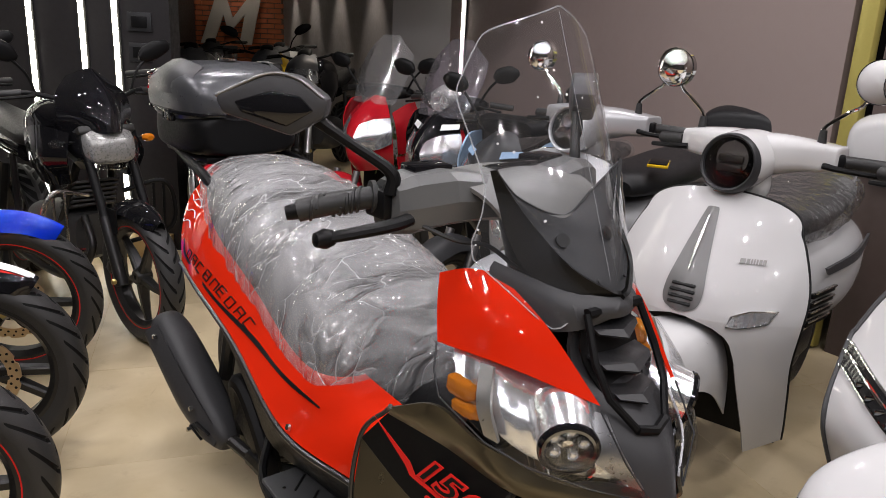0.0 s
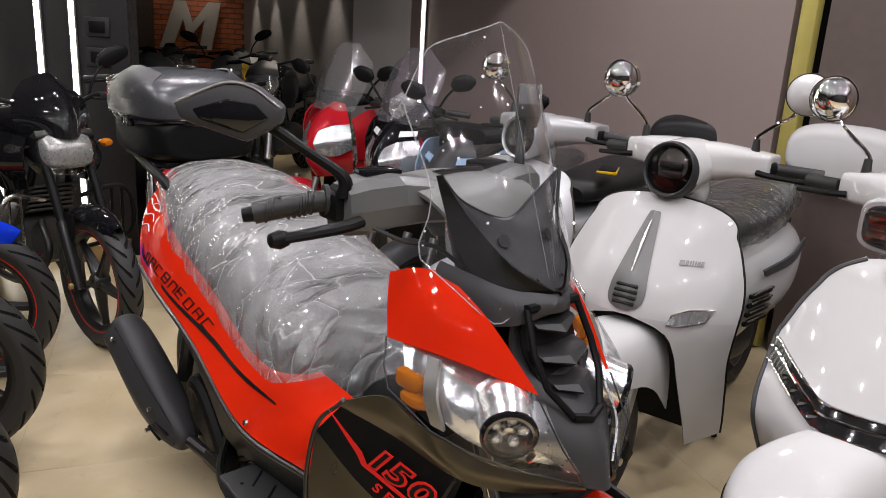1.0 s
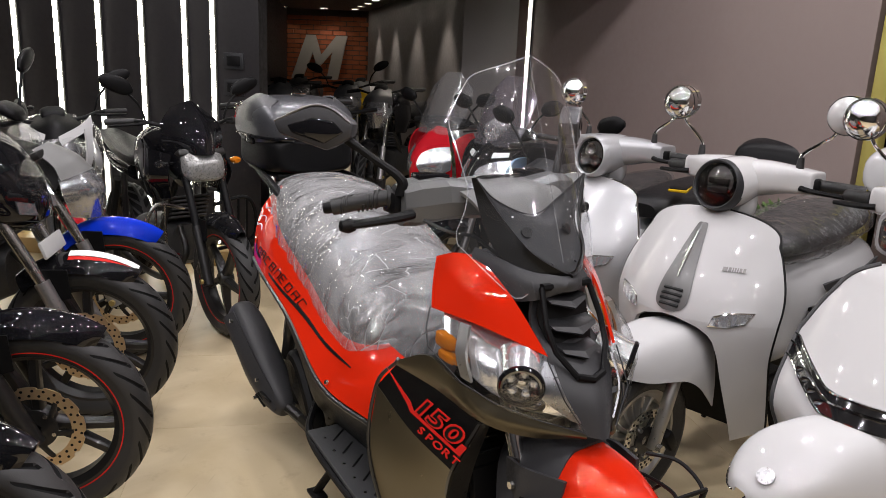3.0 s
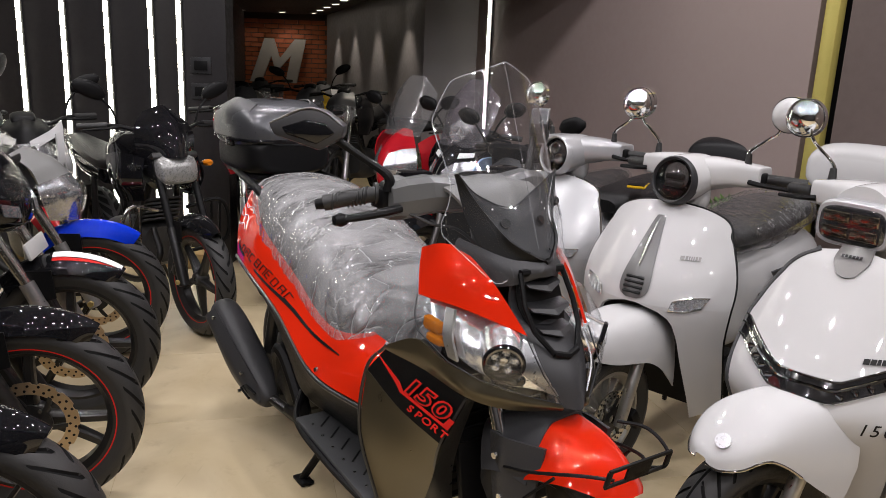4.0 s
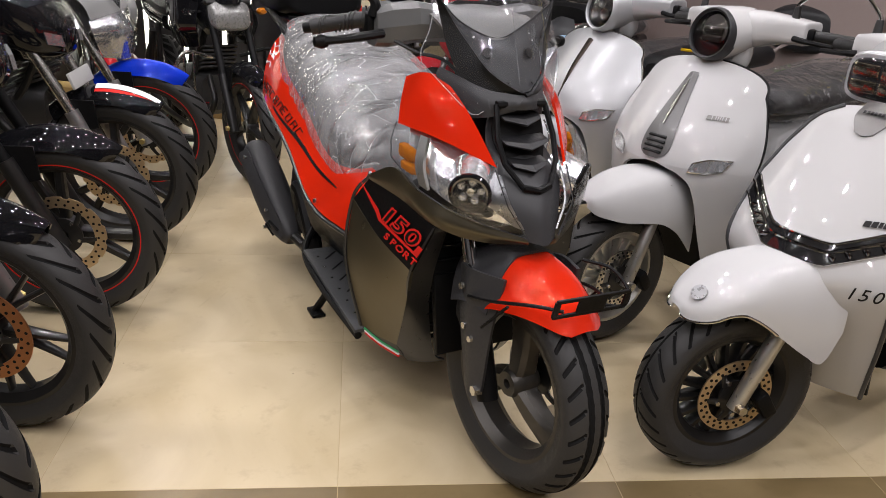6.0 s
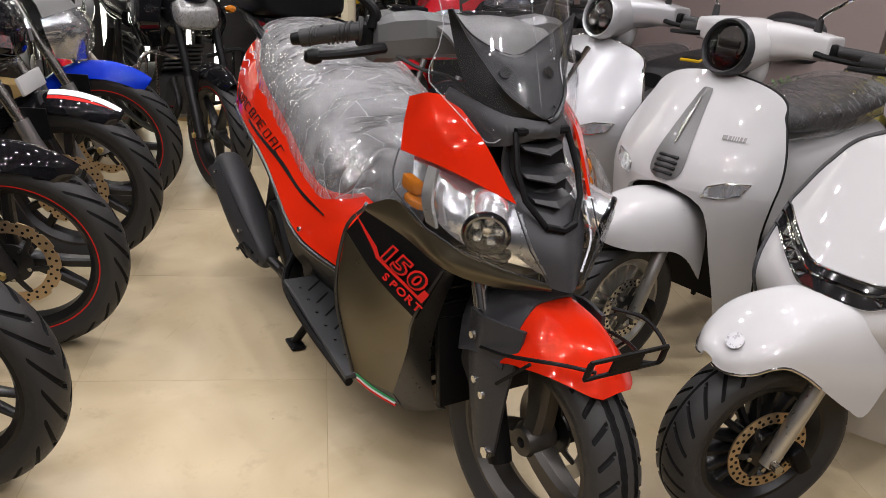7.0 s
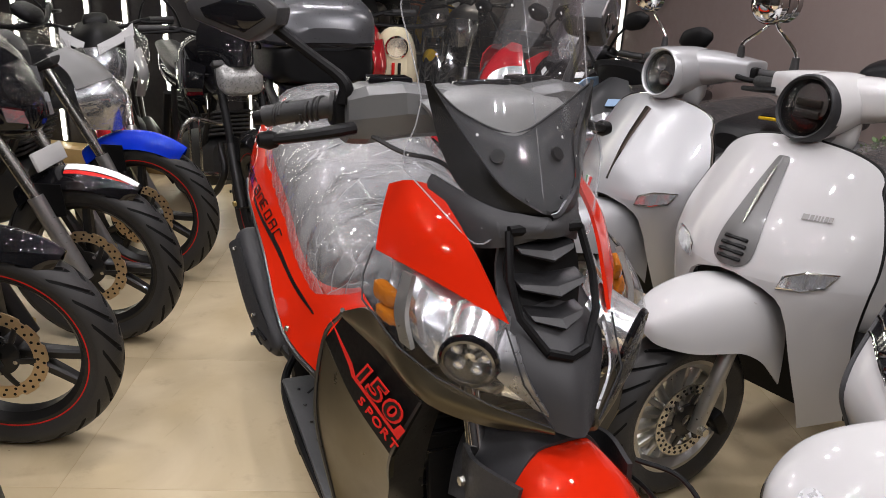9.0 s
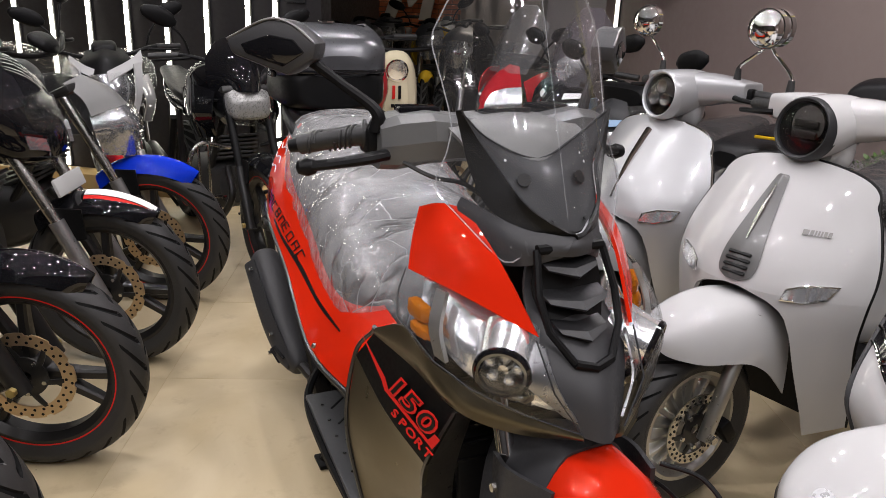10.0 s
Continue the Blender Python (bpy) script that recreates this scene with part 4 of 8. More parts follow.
        part("headlight_lens", net([[(-0.388, s * 0.219, 0.838), (-0.272, s * 0.19, 0.824), (-0.16, s * 0.092, 0.783)],
                                    [(-0.362, s * 0.242, 0.805), (-0.218, s * 0.2, 0.757), (-0.106, s * 0.086, 0.714)],
                                    [(-0.338, s * 0.252, 0.775), (-0.196, s * 0.182, 0.688), (-0.088, s * 0.04, 0.648)]], 16, 16, 0.003), M_LENS, hl)
        pm = Matrix.Translation((-0.182, s * 0.134, 0.736)) @ pose(0, 0, 0, 0, 12, s * 38) @ pose(0, 0, 0, 0, 0, -90)
        part("projector_bowl", move(lathe([(0.041, 0.02), (0.0445, 0.02), (0.047, 0.0), (0.052, -0.03), (0.058, -0.06), (0.05, -0.06), (0.043, -0.02)], 48), pm), M_REFLECTOR, hl, "chrome projector barrel", smooth=60)
        part("projector_ring", move(lathe([(0.0405, 0.024), (0.0435, 0.026), (0.047, 0.022), (0.047, 0.016), (0.0405, 0.014)], 48), pm), M_GLOSSBLACK, hl)
        part("projector_bezel", move(lathe([(0.034, 0.021), (0.0365, 0.025), (0.0405, 0.024), (0.0405, 0.012), (0.035, 0.01)], 48), pm), M_LAMPFACET, hl, "dark chrome ring")
        part("projector_reflector", move(lathe([(0.006, -0.026), (0.018, -0.02), (0.029, -0.006), (0.036, 0.014), (0.037, 0.014), (0.03, -0.012), (0.006, -0.03)], 14), pm), M_LAMPFACET, hl, "faceted dark reflector", smooth=5)
        part("projector_bulb", move(lathe([(0.0005, 0.012), (0.008, 0.01), (0.013, 0.002), (0.014, -0.022), (0.0005, -0.022)], 20), pm), M_CHROME, hl, "chrome bulb cover")
        for q in range(5):
            a = 1.2566 * q + 0.5
            part("projector_cell", move(lathe([(0.0005, 0.004), (0.006, 0.006), (0.0082, 0.01), (0.0092, 0.009), (0.0085, 0.0), (0.0005, -0.002)], 14, False), pm @ pose(0.0235 * math.cos(a), 0.002, 0.0235 * math.sin(a))), M_REFLECTOR, hl)
        part("projector_glass", move(lathe([(0.0005, 0.034), (0.015, 0.032), (0.028, 0.028), (0.036, 0.022), (0.036, 0.02), (0.0005, 0.031)], 32), pm), M_LENS, hl)
        part("projector_foot", body([(-0.2, s * 0.12, 0.7, 0.012, 0.008, 2.4), (-0.18, s * 0.115, 0.69, 0.02, 0.014, 2.6), (-0.158, s * 0.1, 0.682, 0.012, 0.007, 2.4)], 14), M_LAMPFACET, hl, smooth=20)
        part("facet_panel", net([[(-0.176, s * 0.086, 0.772), (-0.168, s * 0.08, 0.77), (-0.16, s * 0.076, 0.768)], [(-0.163, s * 0.112, 0.718), (-0.14, s * 0.088, 0.716), (-0.122, s * 0.07, 0.714)], [(-0.118, s * 0.058, 0.664), (-0.108, s * 0.048, 0.66), (-0.1, s * 0.04, 0.656)]], 10, 8, 0.004), M_LAMPGREYFACE, hl, "smooth smoky grey facet beside the projector")
        part("inner_bar", net([[(-0.312, s * 0.198, 0.826), (-0.292, s * 0.19, 0.824)], [(-0.296, s * 0.217, 0.77), (-0.274, s * 0.207, 0.765)], [(-0.278, s * 0.213, 0.722), (-0.258, s * 0.201, 0.714)]], 8, 2, 0.01), M_ALLOY, hl, "silver inner bar")
        for dz, dx, r in ((0.0, 0.0, 0.78), (-0.03, 0.014, 0.5)):
            part("indicator", body([(-0.352 + dx, s * 0.222, 0.789 + dz, 0.005, 0.01 * r, 3), (-0.343 + dx, s * 0.224, 0.787 + dz, 0.011, 0.019 * r, 3.5), (-0.318 + dx, s * 0.214, 0.779 + dz, 0.011, 0.019 * r, 3.5), (-0.306 + dx, s * 0.206, 0.775 + dz, 0.005, 0.01 * r, 3)], 16, wrinkle=lambda p: 0.0014 * math.sin(p.x * 900) * math.cos(p.z * 700)), M_AMBER, hl, "amber indicator bulb cover")
        part("lamp_base", body([(-0.22, s * 0.125, 0.683, 0.012, 0.01, 2.2), (-0.195, s * 0.11, 0.68, 0.018, 0.014, 2.2), (-0.165, s * 0.088, 0.672, 0.01, 0.008, 2.2)], 10), M_CHROME, hl)
        part("lamp_gasket", tube([(-0.392, s * 0.222, 0.838), (-0.365, s * 0.246, 0.805), (-0.34, s * 0.255, 0.773), (-0.275, s * 0.214, 0.712), (-0.215, s * 0.174, 0.684), (-0.145, s * 0.112, 0.663), (-0.088, s * 0.04, 0.645), (-0.108, s * 0.084, 0.714), (-0.16, s * 0.092, 0.782)], 0.0016, 6, straight=True), M_DKGREY, hl)
        # band under the lamp, running on as the brow
        part("lamp_brow", net([[(-0.475, s * 0.249, 0.692), (-0.375, s * 0.232, 0.735), (-0.275, s * 0.214, 0.707), (-0.17, s * 0.124, 0.663), (-0.094, s * 0.036, 0.642)],
                               [(-0.48, s * 0.249, 0.682), (-0.365, s * 0.23, 0.695), (-0.25, s * 0.205, 0.665), (-0.165, s * 0.127, 0.64), (-0.09, s * 0.034, 0.632)],
                               [(-0.485, s * 0.246, 0.674), (-0.36, s * 0.22, 0.664), (-0.232, s * 0.188, 0.637), (-0.165, s * 0.114, 0.618), (-0.1, s * 0.028, 0.624)]], 12, 28, 0.006), M_BRONZE, v, "satin bronze-black band below the headlight")
        # leg shield in flat facets
        ls = part("leg_shield", net([[(-0.54, s * 0.266, 0.608), (-0.41, s * 0.250, 0.552), (-0.278, s * 0.222, 0.512)],
                                     [(-0.535, s * 0.282, 0.45), (-0.44, s * 0.258, 0.425), (-0.325, s * 0.208, 0.40)],
                                     [(-0.478, s * 0.258, 0.275), (-0.447, s * 0.228, 0.255), (-0.412, s * 0.187, 0.237)]], 20, 16, 0.008), M_BRONZE, v, "satin bronze-black leg shield with a red sport decal")
        part("shield_edge", tube([(-0.475, s * 0.249, 0.694), (-0.49, s * 0.247, 0.678), (-0.543, s * 0.266, 0.608), (-0.54, s * 0.284, 0.45), (-0.482, s * 0.26, 0.272)], 0.0045, 8), M_SATIN, ls)
        part("decal_field", net([[(-0.487, s * 0.246, 0.675), (-0.36, s * 0.22, 0.665), (-0.232, s * 0.19, 0.634)],
                                 [(-0.541, s * 0.265, 0.607), (-0.41, s * 0.2495, 0.5515), (-0.278, s * 0.2215, 0.511)]], 6, 12, 0.006), M_DECALBLK, ls)
        part("shield_lip", net([[(-0.478, s * 0.258, 0.275), (-0.447, s * 0.228, 0.255), (-0.412, s * 0.187, 0.237)],
                                [(-0.468, s * 0.245, 0.262), (-0.44, s * 0.21, 0.228), (-0.41, s * 0.165, 0.198)]], 4, 8, 0.005), M_SATIN, ls)
        part("inner_shield", net([[(-0.232, s * 0.19, 0.634), (-0.24, s * 0.165, 0.628), (-0.26, s * 0.14, 0.62)],
                                  [(-0.278, s * 0.2215, 0.511), (-0.295, s * 0.19, 0.497), (-0.31, s * 0.145, 0.48)],
                                  [(-0.325, s * 0.207, 0.40), (-0.335, s * 0.175, 0.385), (-0.35, s * 0.13, 0.36)],
                                  [(-0.412, s * 0.186, 0.237), (-0.385, s * 0.14, 0.222), (-0.365, s * 0.10, 0.22)],
                                  [(-0.41, s * 0.155, 0.185), (-0.385, s * 0.11, 0.183), (-0.36, s * 0.07, 0.195)]], 20, 8, 0.006), M_SATIN, ls)
        part("shield_bolt", bolt((-0.262, s * 0.196, 0.575), (0.6, s * 0.6, 0), 0.005, 0.004), M_STEEL, ls)
        for q, mt in enumerate((M_DECALGREEN, M_DECALWHITE, M_DECALRED)):
            d = 0.007 * q
            part("edge_decal", tube([(-0.474 + 0.1 * d, s * (0.254 - 0.2 * d), 0.270 - d), (-0.447, s * (0.222 - 0.2 * d), 0.241 - d), (-0.416, s * (0.178 - 0.2 * d), 0.212 - d)], 0.0036, 6, 8), mt, ls)
    # decal words on the right leg shield
    fm2 = frame_from(Vector((-0.342, -0.2265, 0.600)), Vector((0.145, 0.031, -0.036)), Vector((0.2, 0.1, 0.95)))
    for ch, cx in (("1", -0.046), ("5", -0.002), ("0", 0.05)):
        nd = part("number_decal", move(text_mesh(ch, 0.066, 0.35, bold=0.0042), fm2 @ pose(cx, 0.008, 0.0075) @ Matrix.Diagonal((1.35, 0.92, 1, 1))), M_DECALRED, v, "red outlined 150 lettering")
        part("number_fill", move(text_mesh(ch, 0.066, 0.35, bold=0.0), fm2 @ pose(cx, 0.008, 0.0086) @ Matrix.Diagonal((1.35, 0.92, 1, 1))), M_DECALBLK, nd)
    for k, ch in enumerate("SPORT"):
        part("word_decal", move(text_mesh(ch, 0.03, 0.3, bold=0.0004), fm2 @ pose(-0.028 + 0.027 * k, -0.042, 0.0085) @ Matrix.Diagonal((1.2, 0.9, 1, 1))), M_DECALRED, v, "red SPORT lettering")
    sw = prism([(-0.175, 0.03), (-0.085, -0.012), (-0.07, -0.024), (0.09, -0.026), (0.102, 0.004), (0.086, 0.004), (0.074, -0.019), (-0.06, -0.016), (-0.078, 0.0)], 0.001)
    part("decal_slash", move(move(sw, pose(0, 0, 0, 90) @ Matrix.Scale(-1, 4, (0, 1, 0)) @ Matrix.Scale(-1, 4, (0, 0, 1)) ), fm2 @ pose(0, 0, 0.0065)), M_DECALRED, v, "red slash decal")
    # radiator grille between the shields
    rad = part("radiator_grille", box((-0.33, 0.0, 0.44), (0.02, 0.27, 0.36), 0.004, (0, -12, 0)), M_PLASTIC, v)
    for q in range(9):
        part("grille_bar", box((-0.305 - 0.0085 * q, 0, 0.59 - 0.04 * q), (0.012, 0.29, 0.007), 0.002), M_GLOSSBLACK, rad)
    # nose with grille
    part("nose", net([[(-0.245, -0.062, 0.91), (-0.235, 0.0, 0.915), (-0.245, 0.062, 0.91)],
                      [(-0.245, -0.07, 0.83), (-0.235, 0.0, 0.84), (-0.245, 0.07, 0.83)],
                      [(-0.175, -0.082, 0.76), (-0.16, 0.0, 0.77), (-0.175, 0.082, 0.76)],
                      [(-0.128, -0.062, 0.70), (-0.10, 0.0, 0.705), (-0.128, 0.062, 0.70)],
                      [(-0.096, -0.036, 0.635), (-0.072, 0.0, 0.63), (-0.096, 0.036, 0.635)]], 20, 12, 0.01), M_NOSE, v, "matt dark grey pointed nose")
    part("intake_recess", net([[(-0.243, -0.055, 0.9), (-0.24, 0, 0.902), (-0.243, 0.055, 0.9)], [(-0.222, -0.066, 0.83), (-0.216, 0, 0.83), (-0.222, 0.066, 0.83)], [(-0.158, -0.03, 0.742), (-0.15, 0, 0.742), (-0.158, 0.03, 0.742)]], 8, 8, 0.004), M_DECALBLK, v)
    gr = part("intake_frame", join(tube([(-0.228, -0.062, 0.905), (-0.228, 0.062, 0.905)], 0.009, 8, 3), *[tube([(-0.228, s * 0.062, 0.905), (-0.195, s * 0.072, 0.84), (-0.165, s * 0.066, 0.79), (-0.132, s * 0.034, 0.745)], 0.0065, 8, straight=True) for s in (-1, 1)], tube([(-0.132, -0.034, 0.745), (-0.122, 0.0, 0.738), (-0.132, 0.034, 0.745)], 0.008, 8, straight=True)), M_PLASTIC, v, "black air intake with sharp slats")
    for q, (zz, xx, hw) in enumerate(((0.872, -0.205, 0.05), (0.825, -0.178, 0.058), (0.782, -0.155, 0.046))):
        part("intake_slat", net([[(xx - 0.045, -hw, zz + 0.014), (xx - 0.04, 0, zz + 0.012), (xx - 0.045, hw, zz + 0.014)],
                                 [(xx - 0.015, -hw, zz + 0.008), (xx + 0.0, 0, zz + 0.004), (xx - 0.015, hw, zz + 0.008)],
                                 [(xx - 0.008, -hw * 0.92, zz + 0.002), (xx + 0.014, 0.0, zz - 0.006), (xx - 0.008, hw * 0.92, zz + 0.002)]], 2, 2, 0.005), M_BLACKPL, gr, smooth=8)
    # inner screen base: U-shaped cut, black blades on both sides
    hood = part("screen_base", net([[(-0.362, -0.141, 1.102), (-0.368, -0.085, 1.057), (-0.35, 0.0, 1.025), (-0.368, 0.085, 1.057), (-0.362, 0.141, 1.102)],
                                    [(-0.345, -0.118, 1.06), (-0.332, -0.066, 1.028), (-0.318, 0.0, 1.01), (-0.332, 0.066, 1.028), (-0.345, 0.118, 1.06)],
                                    [(-0.32, -0.093, 1.017), (-0.302, -0.05, 0.998), (-0.288, 0.0, 0.99), (-0.302, 0.05, 0.998), (-0.32, 0.093, 1.017)],
                                    [(-0.265, -0.068, 0.967), (-0.256, -0.035, 0.96), (-0.25, 0.0, 0.957), (-0.256, 0.035, 0.96), (-0.265, 0.068, 0.967)],
                                    [(-0.226, -0.02, 0.934), (-0.224, -0.01, 0.932), (-0.223, 0.0, 0.931), (-0.224, 0.01, 0.932), (-0.226, 0.02, 0.934)]], 18, 24, 0.006), M_SCREENBASE, v, "dark grey inner windscreen base with two horns")
    part("base_rim", tube([(-0.362, -0.141, 1.104), (-0.368, -0.085, 1.059), (-0.35, 0.0, 1.027), (-0.368, 0.085, 1.059), (-0.362, 0.141, 1.104)], 0.0018, 6), M_DKGREY, hood)
    for s in (-1, 1):
        part("screen_hole", move(lathe([(0.001, -0.002), (0.0115, -0.002), (0.0115, 0.004), (0.001, 0.004)], 20, False), Matrix.Translation((-0.3, s * 0.053, 1.002)) @ Vector((0, 1, 0)).rotation_difference(Vector((0.78, s * 0.3, 0.55))).to_matrix().to_4x4()), M_DECALBLK, hood, "round black rubber hole")
        part("base_screw", bolt((-0.237, s * 0.03, 0.95), (0.8, s * 0.2, 0.55), 0.0035, 0.003), M_DKGREY, hood)
        part("blade", net([[(-0.372, s * 0.149, 1.108), (-0.364, s * 0.144, 1.11)], [(-0.36, s * 0.14, 1.06), (-0.341, s * 0.117, 1.06)], [(-0.345, s * 0.127, 1.004), (-0.314, s * 0.092, 1.018)], [(-0.312, s * 0.104, 0.95), (-0.26, s * 0.066, 0.968)], [(-0.258, s * 0.062, 0.93), (-0.22, s * 0.02, 0.936)], [(-0.22, 0.0, 0.92), (-0.214, 0.0, 0.93)]], 24, 6, 0.006), M_DECALBLK, hood, "black blade beside the base")
        part("cowl", net([[(-0.37, s * 0.128, 0.962), (-0.372, s * 0.134, 0.945), (-0.352, s * 0.127, 0.915)],
                          [(-0.314, s * 0.104, 0.948), (-0.31, s * 0.108, 0.92), (-0.305, s * 0.097, 0.87)],
                          [(-0.262, s * 0.064, 0.928), (-0.25, s * 0.072, 0.905), (-0.245, s * 0.07, 0.875)],
                          [(-0.218, 0.0, 0.918), (-0.212, s * 0.012, 0.908), (-0.222, s * 0.02, 0.895)]], 16, 12, 0.006), M_NOSE, hood, "grey cowl below the windscreen")
    part("cowl_front", net([[(-0.262, -0.066, 0.93), (-0.218, 0.0, 0.926), (-0.262, 0.066, 0.93)],
                            [(-0.246, -0.074, 0.912), (-0.206, 0.0, 0.912), (-0.246, 0.074, 0.912)],
                            [(-0.238, -0.072, 0.893), (-0.208, 0.0, 0.895), (-0.238, 0.072, 0.893)]], 8, 12, 0.006), M_NOSE, hood, "grey panel between the base and the air intake")
    # windscreen: two flat halves meeting in a rounded crease, with two lower lobes
    def scr(y, z):
        w = abs(y)
        return Vector((-0.214 - 0.395 * (z - 0.885) - 0.439 * (math.sqrt(w * w + 0.0006) - 0.0245) - 1.3 * w * w, y, z))
    ZS = (0.985, 1.0, 1.04, 1.078, 1.11, 1.15, 1.2, 1.216, 1.23, 1.27, 1.302, 1.31, 1.318, 1.335, 1.348, 1.355)
    HS = (0.1815, 0.18, 0.162, 0.1515, 0.153, 0.158, 0.165, 0.1655, 0.162, 0.142, 0.124, 0.117, 0.104, 0.058, 0.022, 0.004)
    LY = (0.0, 0.035, 0.05, 0.06, 0.082, 0.094, 0.104, 0.112, 0.182)
    LZ = (0.906, 0.908, 0.914, 0.914, 0.884, 0.878, 0.879, 0.886, 0.975)
    g = []
    for i in range(61):
        u = i / 60
        row = []
        for j in range(33):
            f = -1 + j / 16
            if u < 0.25:
                y = 0.1815 * f
                low = float(np.interp(abs(y), LY, LZ))
                z = low + (0.985 - low) * u / 0.25
            else:
                z = 0.985 + 0.37 * (u - 0.25) / 0.75
                y = float(np.interp(z, ZS, HS)) * f
            row.append(scr(y, z))
        g.append(row)
    ws = part("windscreen", shell(g, 0.004), M_SCREEN, v, "tall clear plastic windscreen with fine dust, scratches and painted lamp glints")
    ws.visible_shadow = False
    for e in (0, -1):
        part("screen_edge", tube([r[e] for r in g], 0.0013, 6, straight=True), M_SCREENEDGE, ws)
    part("screen_edge", tube([q for q in g[0]], 0.0013, 6, straight=True), M_SCREENEDGE, ws)
    part("screen_edge", tube([q for q in g[-1]], 0.0013, 6, straight=True), M_SCREENEDGE, ws)
    # A thin milky bar paints the highlight that runs down the crease.
    part("screen_crease", tube([g[i][16] - Vector((0.002, 0, 0)) for i in range(4, 60, 5)], 0.0005, 6), M_SCREENEDGE, ws, "thin milky line drawn for the crease highlight")
    # handlebar cover and dash
    for s in (-1, 1):
        # loft along the bar: sections (along, back, up, half depth, half height, squareness), in flat facets
        part("handlebar_cover", move(body([(s * 0.0, 0.47, 1.035, 0.055, 0.036, 3), (s * 0.1, 0.488, 1.045, 0.062, 0.042, 3), (s * 0.15, 0.502, 1.046, 0.064, 0.047, 3.2), (s * 0.205, 0.518, 1.036, 0.054, 0.05, 3.2), (s * 0.235, 0.524, 1.03, 0.04, 0.044, 3.2), (s * 0.238, 0.524, 1.03, 0.012, 0.012, 3)], 10, 5), pose(0, 0, 0, 0, 0, 90)), M_BARGREY, v, "grey plastic handlebar cover in flat facets", smooth=12)
    part("dashboard", net([[(-0.55, -0.11, 1.075), (-0.56, 0, 1.08), (-0.55, 0.11, 1.075)], [(-0.48, -0.13, 1.075), (-0.48, 0, 1.09), (-0.48, 0.13, 1.075)], [(-0.40, -0.125, 1.055), (-0.385, 0, 1.075), (-0.40, 0.125, 1.055)], [(-0.35, -0.095, 0.995), (-0.335, 0, 1.005), (-0.35, 0.095, 0.995)]], 14, 16, 0.008), M_PALEGREY, v, "pale grey dashboard hood")
    part("dash_panel", net([[(-0.42, -0.1, 1.066), (-0.41, 0, 1.082), (-0.42, 0.1, 1.066)], [(-0.36, -0.075, 1.03), (-0.355, 0, 1.04), (-0.36, 0.075, 1.03)]], 2, 2, 0.01), M_PALEGREY, v, "pale grey dash panel", smooth=5)
    part("dash_display", box((-0.485, 0.0, 1.088), (0.04, 0.1, 0.01), 0.003, (0, -14, 0)), M_DARKGLASS, v, "dark instrument display")
    part("steering_column", tube([(-0.44, 0, 1.02), (-0.33, 0, 0.75)], 0.05, 16, 4), M_PLASTIC, v)
    for s in (-1, 1):
        h = s if s < 0 else 0.74
        gp = part("grip", tube([(-0.545, h * 0.24, 1.043), (-0.577, h * 0.295, 1.032), (-0.61, h * 0.35, 1.017)], 0.0185, 18, 12), M_GRIP, v, "black rubber grip")
        ga, gb = Vector((-0.55, h * 0.25, 1.042)), Vector((-0.607, h * 0.345, 1.018))
        side = (gb - ga).normalized().cross(Vector((0, 0, 1))).normalized()
        rise = side.cross((gb - ga).normalized())
        for q in range(6):
            pts = []
            for k in range(9):
                u = 0.04 + 0.13 * q + 0.026 * k
                a = 1.1 * q + 0.62 * k
                pts.append(ga.lerp(gb, min(u, 0.97)) + 0.019 * (math.cos(a) * side + math.sin(a) * rise))
            part("grip_rib", tube(pts, 0.0028, 6, 16), M_GRIP, gp)
        part("grip_flange", move(lathe([(0.01, -0.004), (0.027, -0.004), (0.027, 0.004), (0.01, 0.004)], 20), pose(-0.548, h * 0.246, 1.043, 0, 0, s * 20)), M_GRIP, gp)
        part("bar_end", tube([(-0.609, h * 0.349, 1.017), (-0.62, h * 0.366, 1.013)], [0.014, 0.012], 14, 2), M_PLASTIC, gp)
        lv = part("brake_lever", tube([(-0.46, h * 0.235, 1.022), (-0.455, h * 0.27, 1.018), (-0.475, h * 0.32, 1.008), (-0.49, h * 0.358, 1.002)], [0.014, 0.014, 0.0125, 0.012], 10, flat=0.75), M_PLASTIC, v, "black brake lever")
        part("lever_ball", move(lathe([(0.0005, -0.02), (0.011, -0.016), (0.016, 0), (0.012, 0.014), (0.0005, 0.02)], 14, False), pose(-0.494, h * 0.366, 1.0)), M_PLASTIC, lv)
        part("switch_box", box((-0.535, h * 0.238, 1.035), (0.06, 0.03, 0.05), 0.008), M_PLASTIC, v)
        part("reservoir", box((-0.525, h * 0.155, 1.088), (0.05, 0.075, 0.016), 0.004, (0, 0, s * 6)), M_GLOSSBLACK, v, "black fluid reservoir lid")
        # mirror
        hm = s if s < 0 else 0.81
        st = part("mirror_stem", tube([(-0.51, hm * 0.235, 1.055), (-0.51, hm * 0.238, 1.09), (-0.548, hm * 0.285, 1.13), (-0.592, hm * 0.345, 1.178)], [0.016, 0.011, 0.009, 0.011], 10), M_PLASTIC, v, "black mirror stem")
        mu = Vector((0.62, -hm * 0.76, 0.04)).normalized()
        mf = Matrix((mu, mu.cross(Vector((0, 0, 1))).normalized() * (1 if s < 0 else -1), Vector((0, 0, 1)))).transposed().to_4x4()
        mf.translation = (-0.612, hm * 0.388, 1.19)
        hexa = [(-0.087, 0.014), (-0.006, 0.05), (0.04, 0.043), (0.088, 0.008), (0.082, -0.02), (0.03, -0.048), (-0.076, -0.012)]
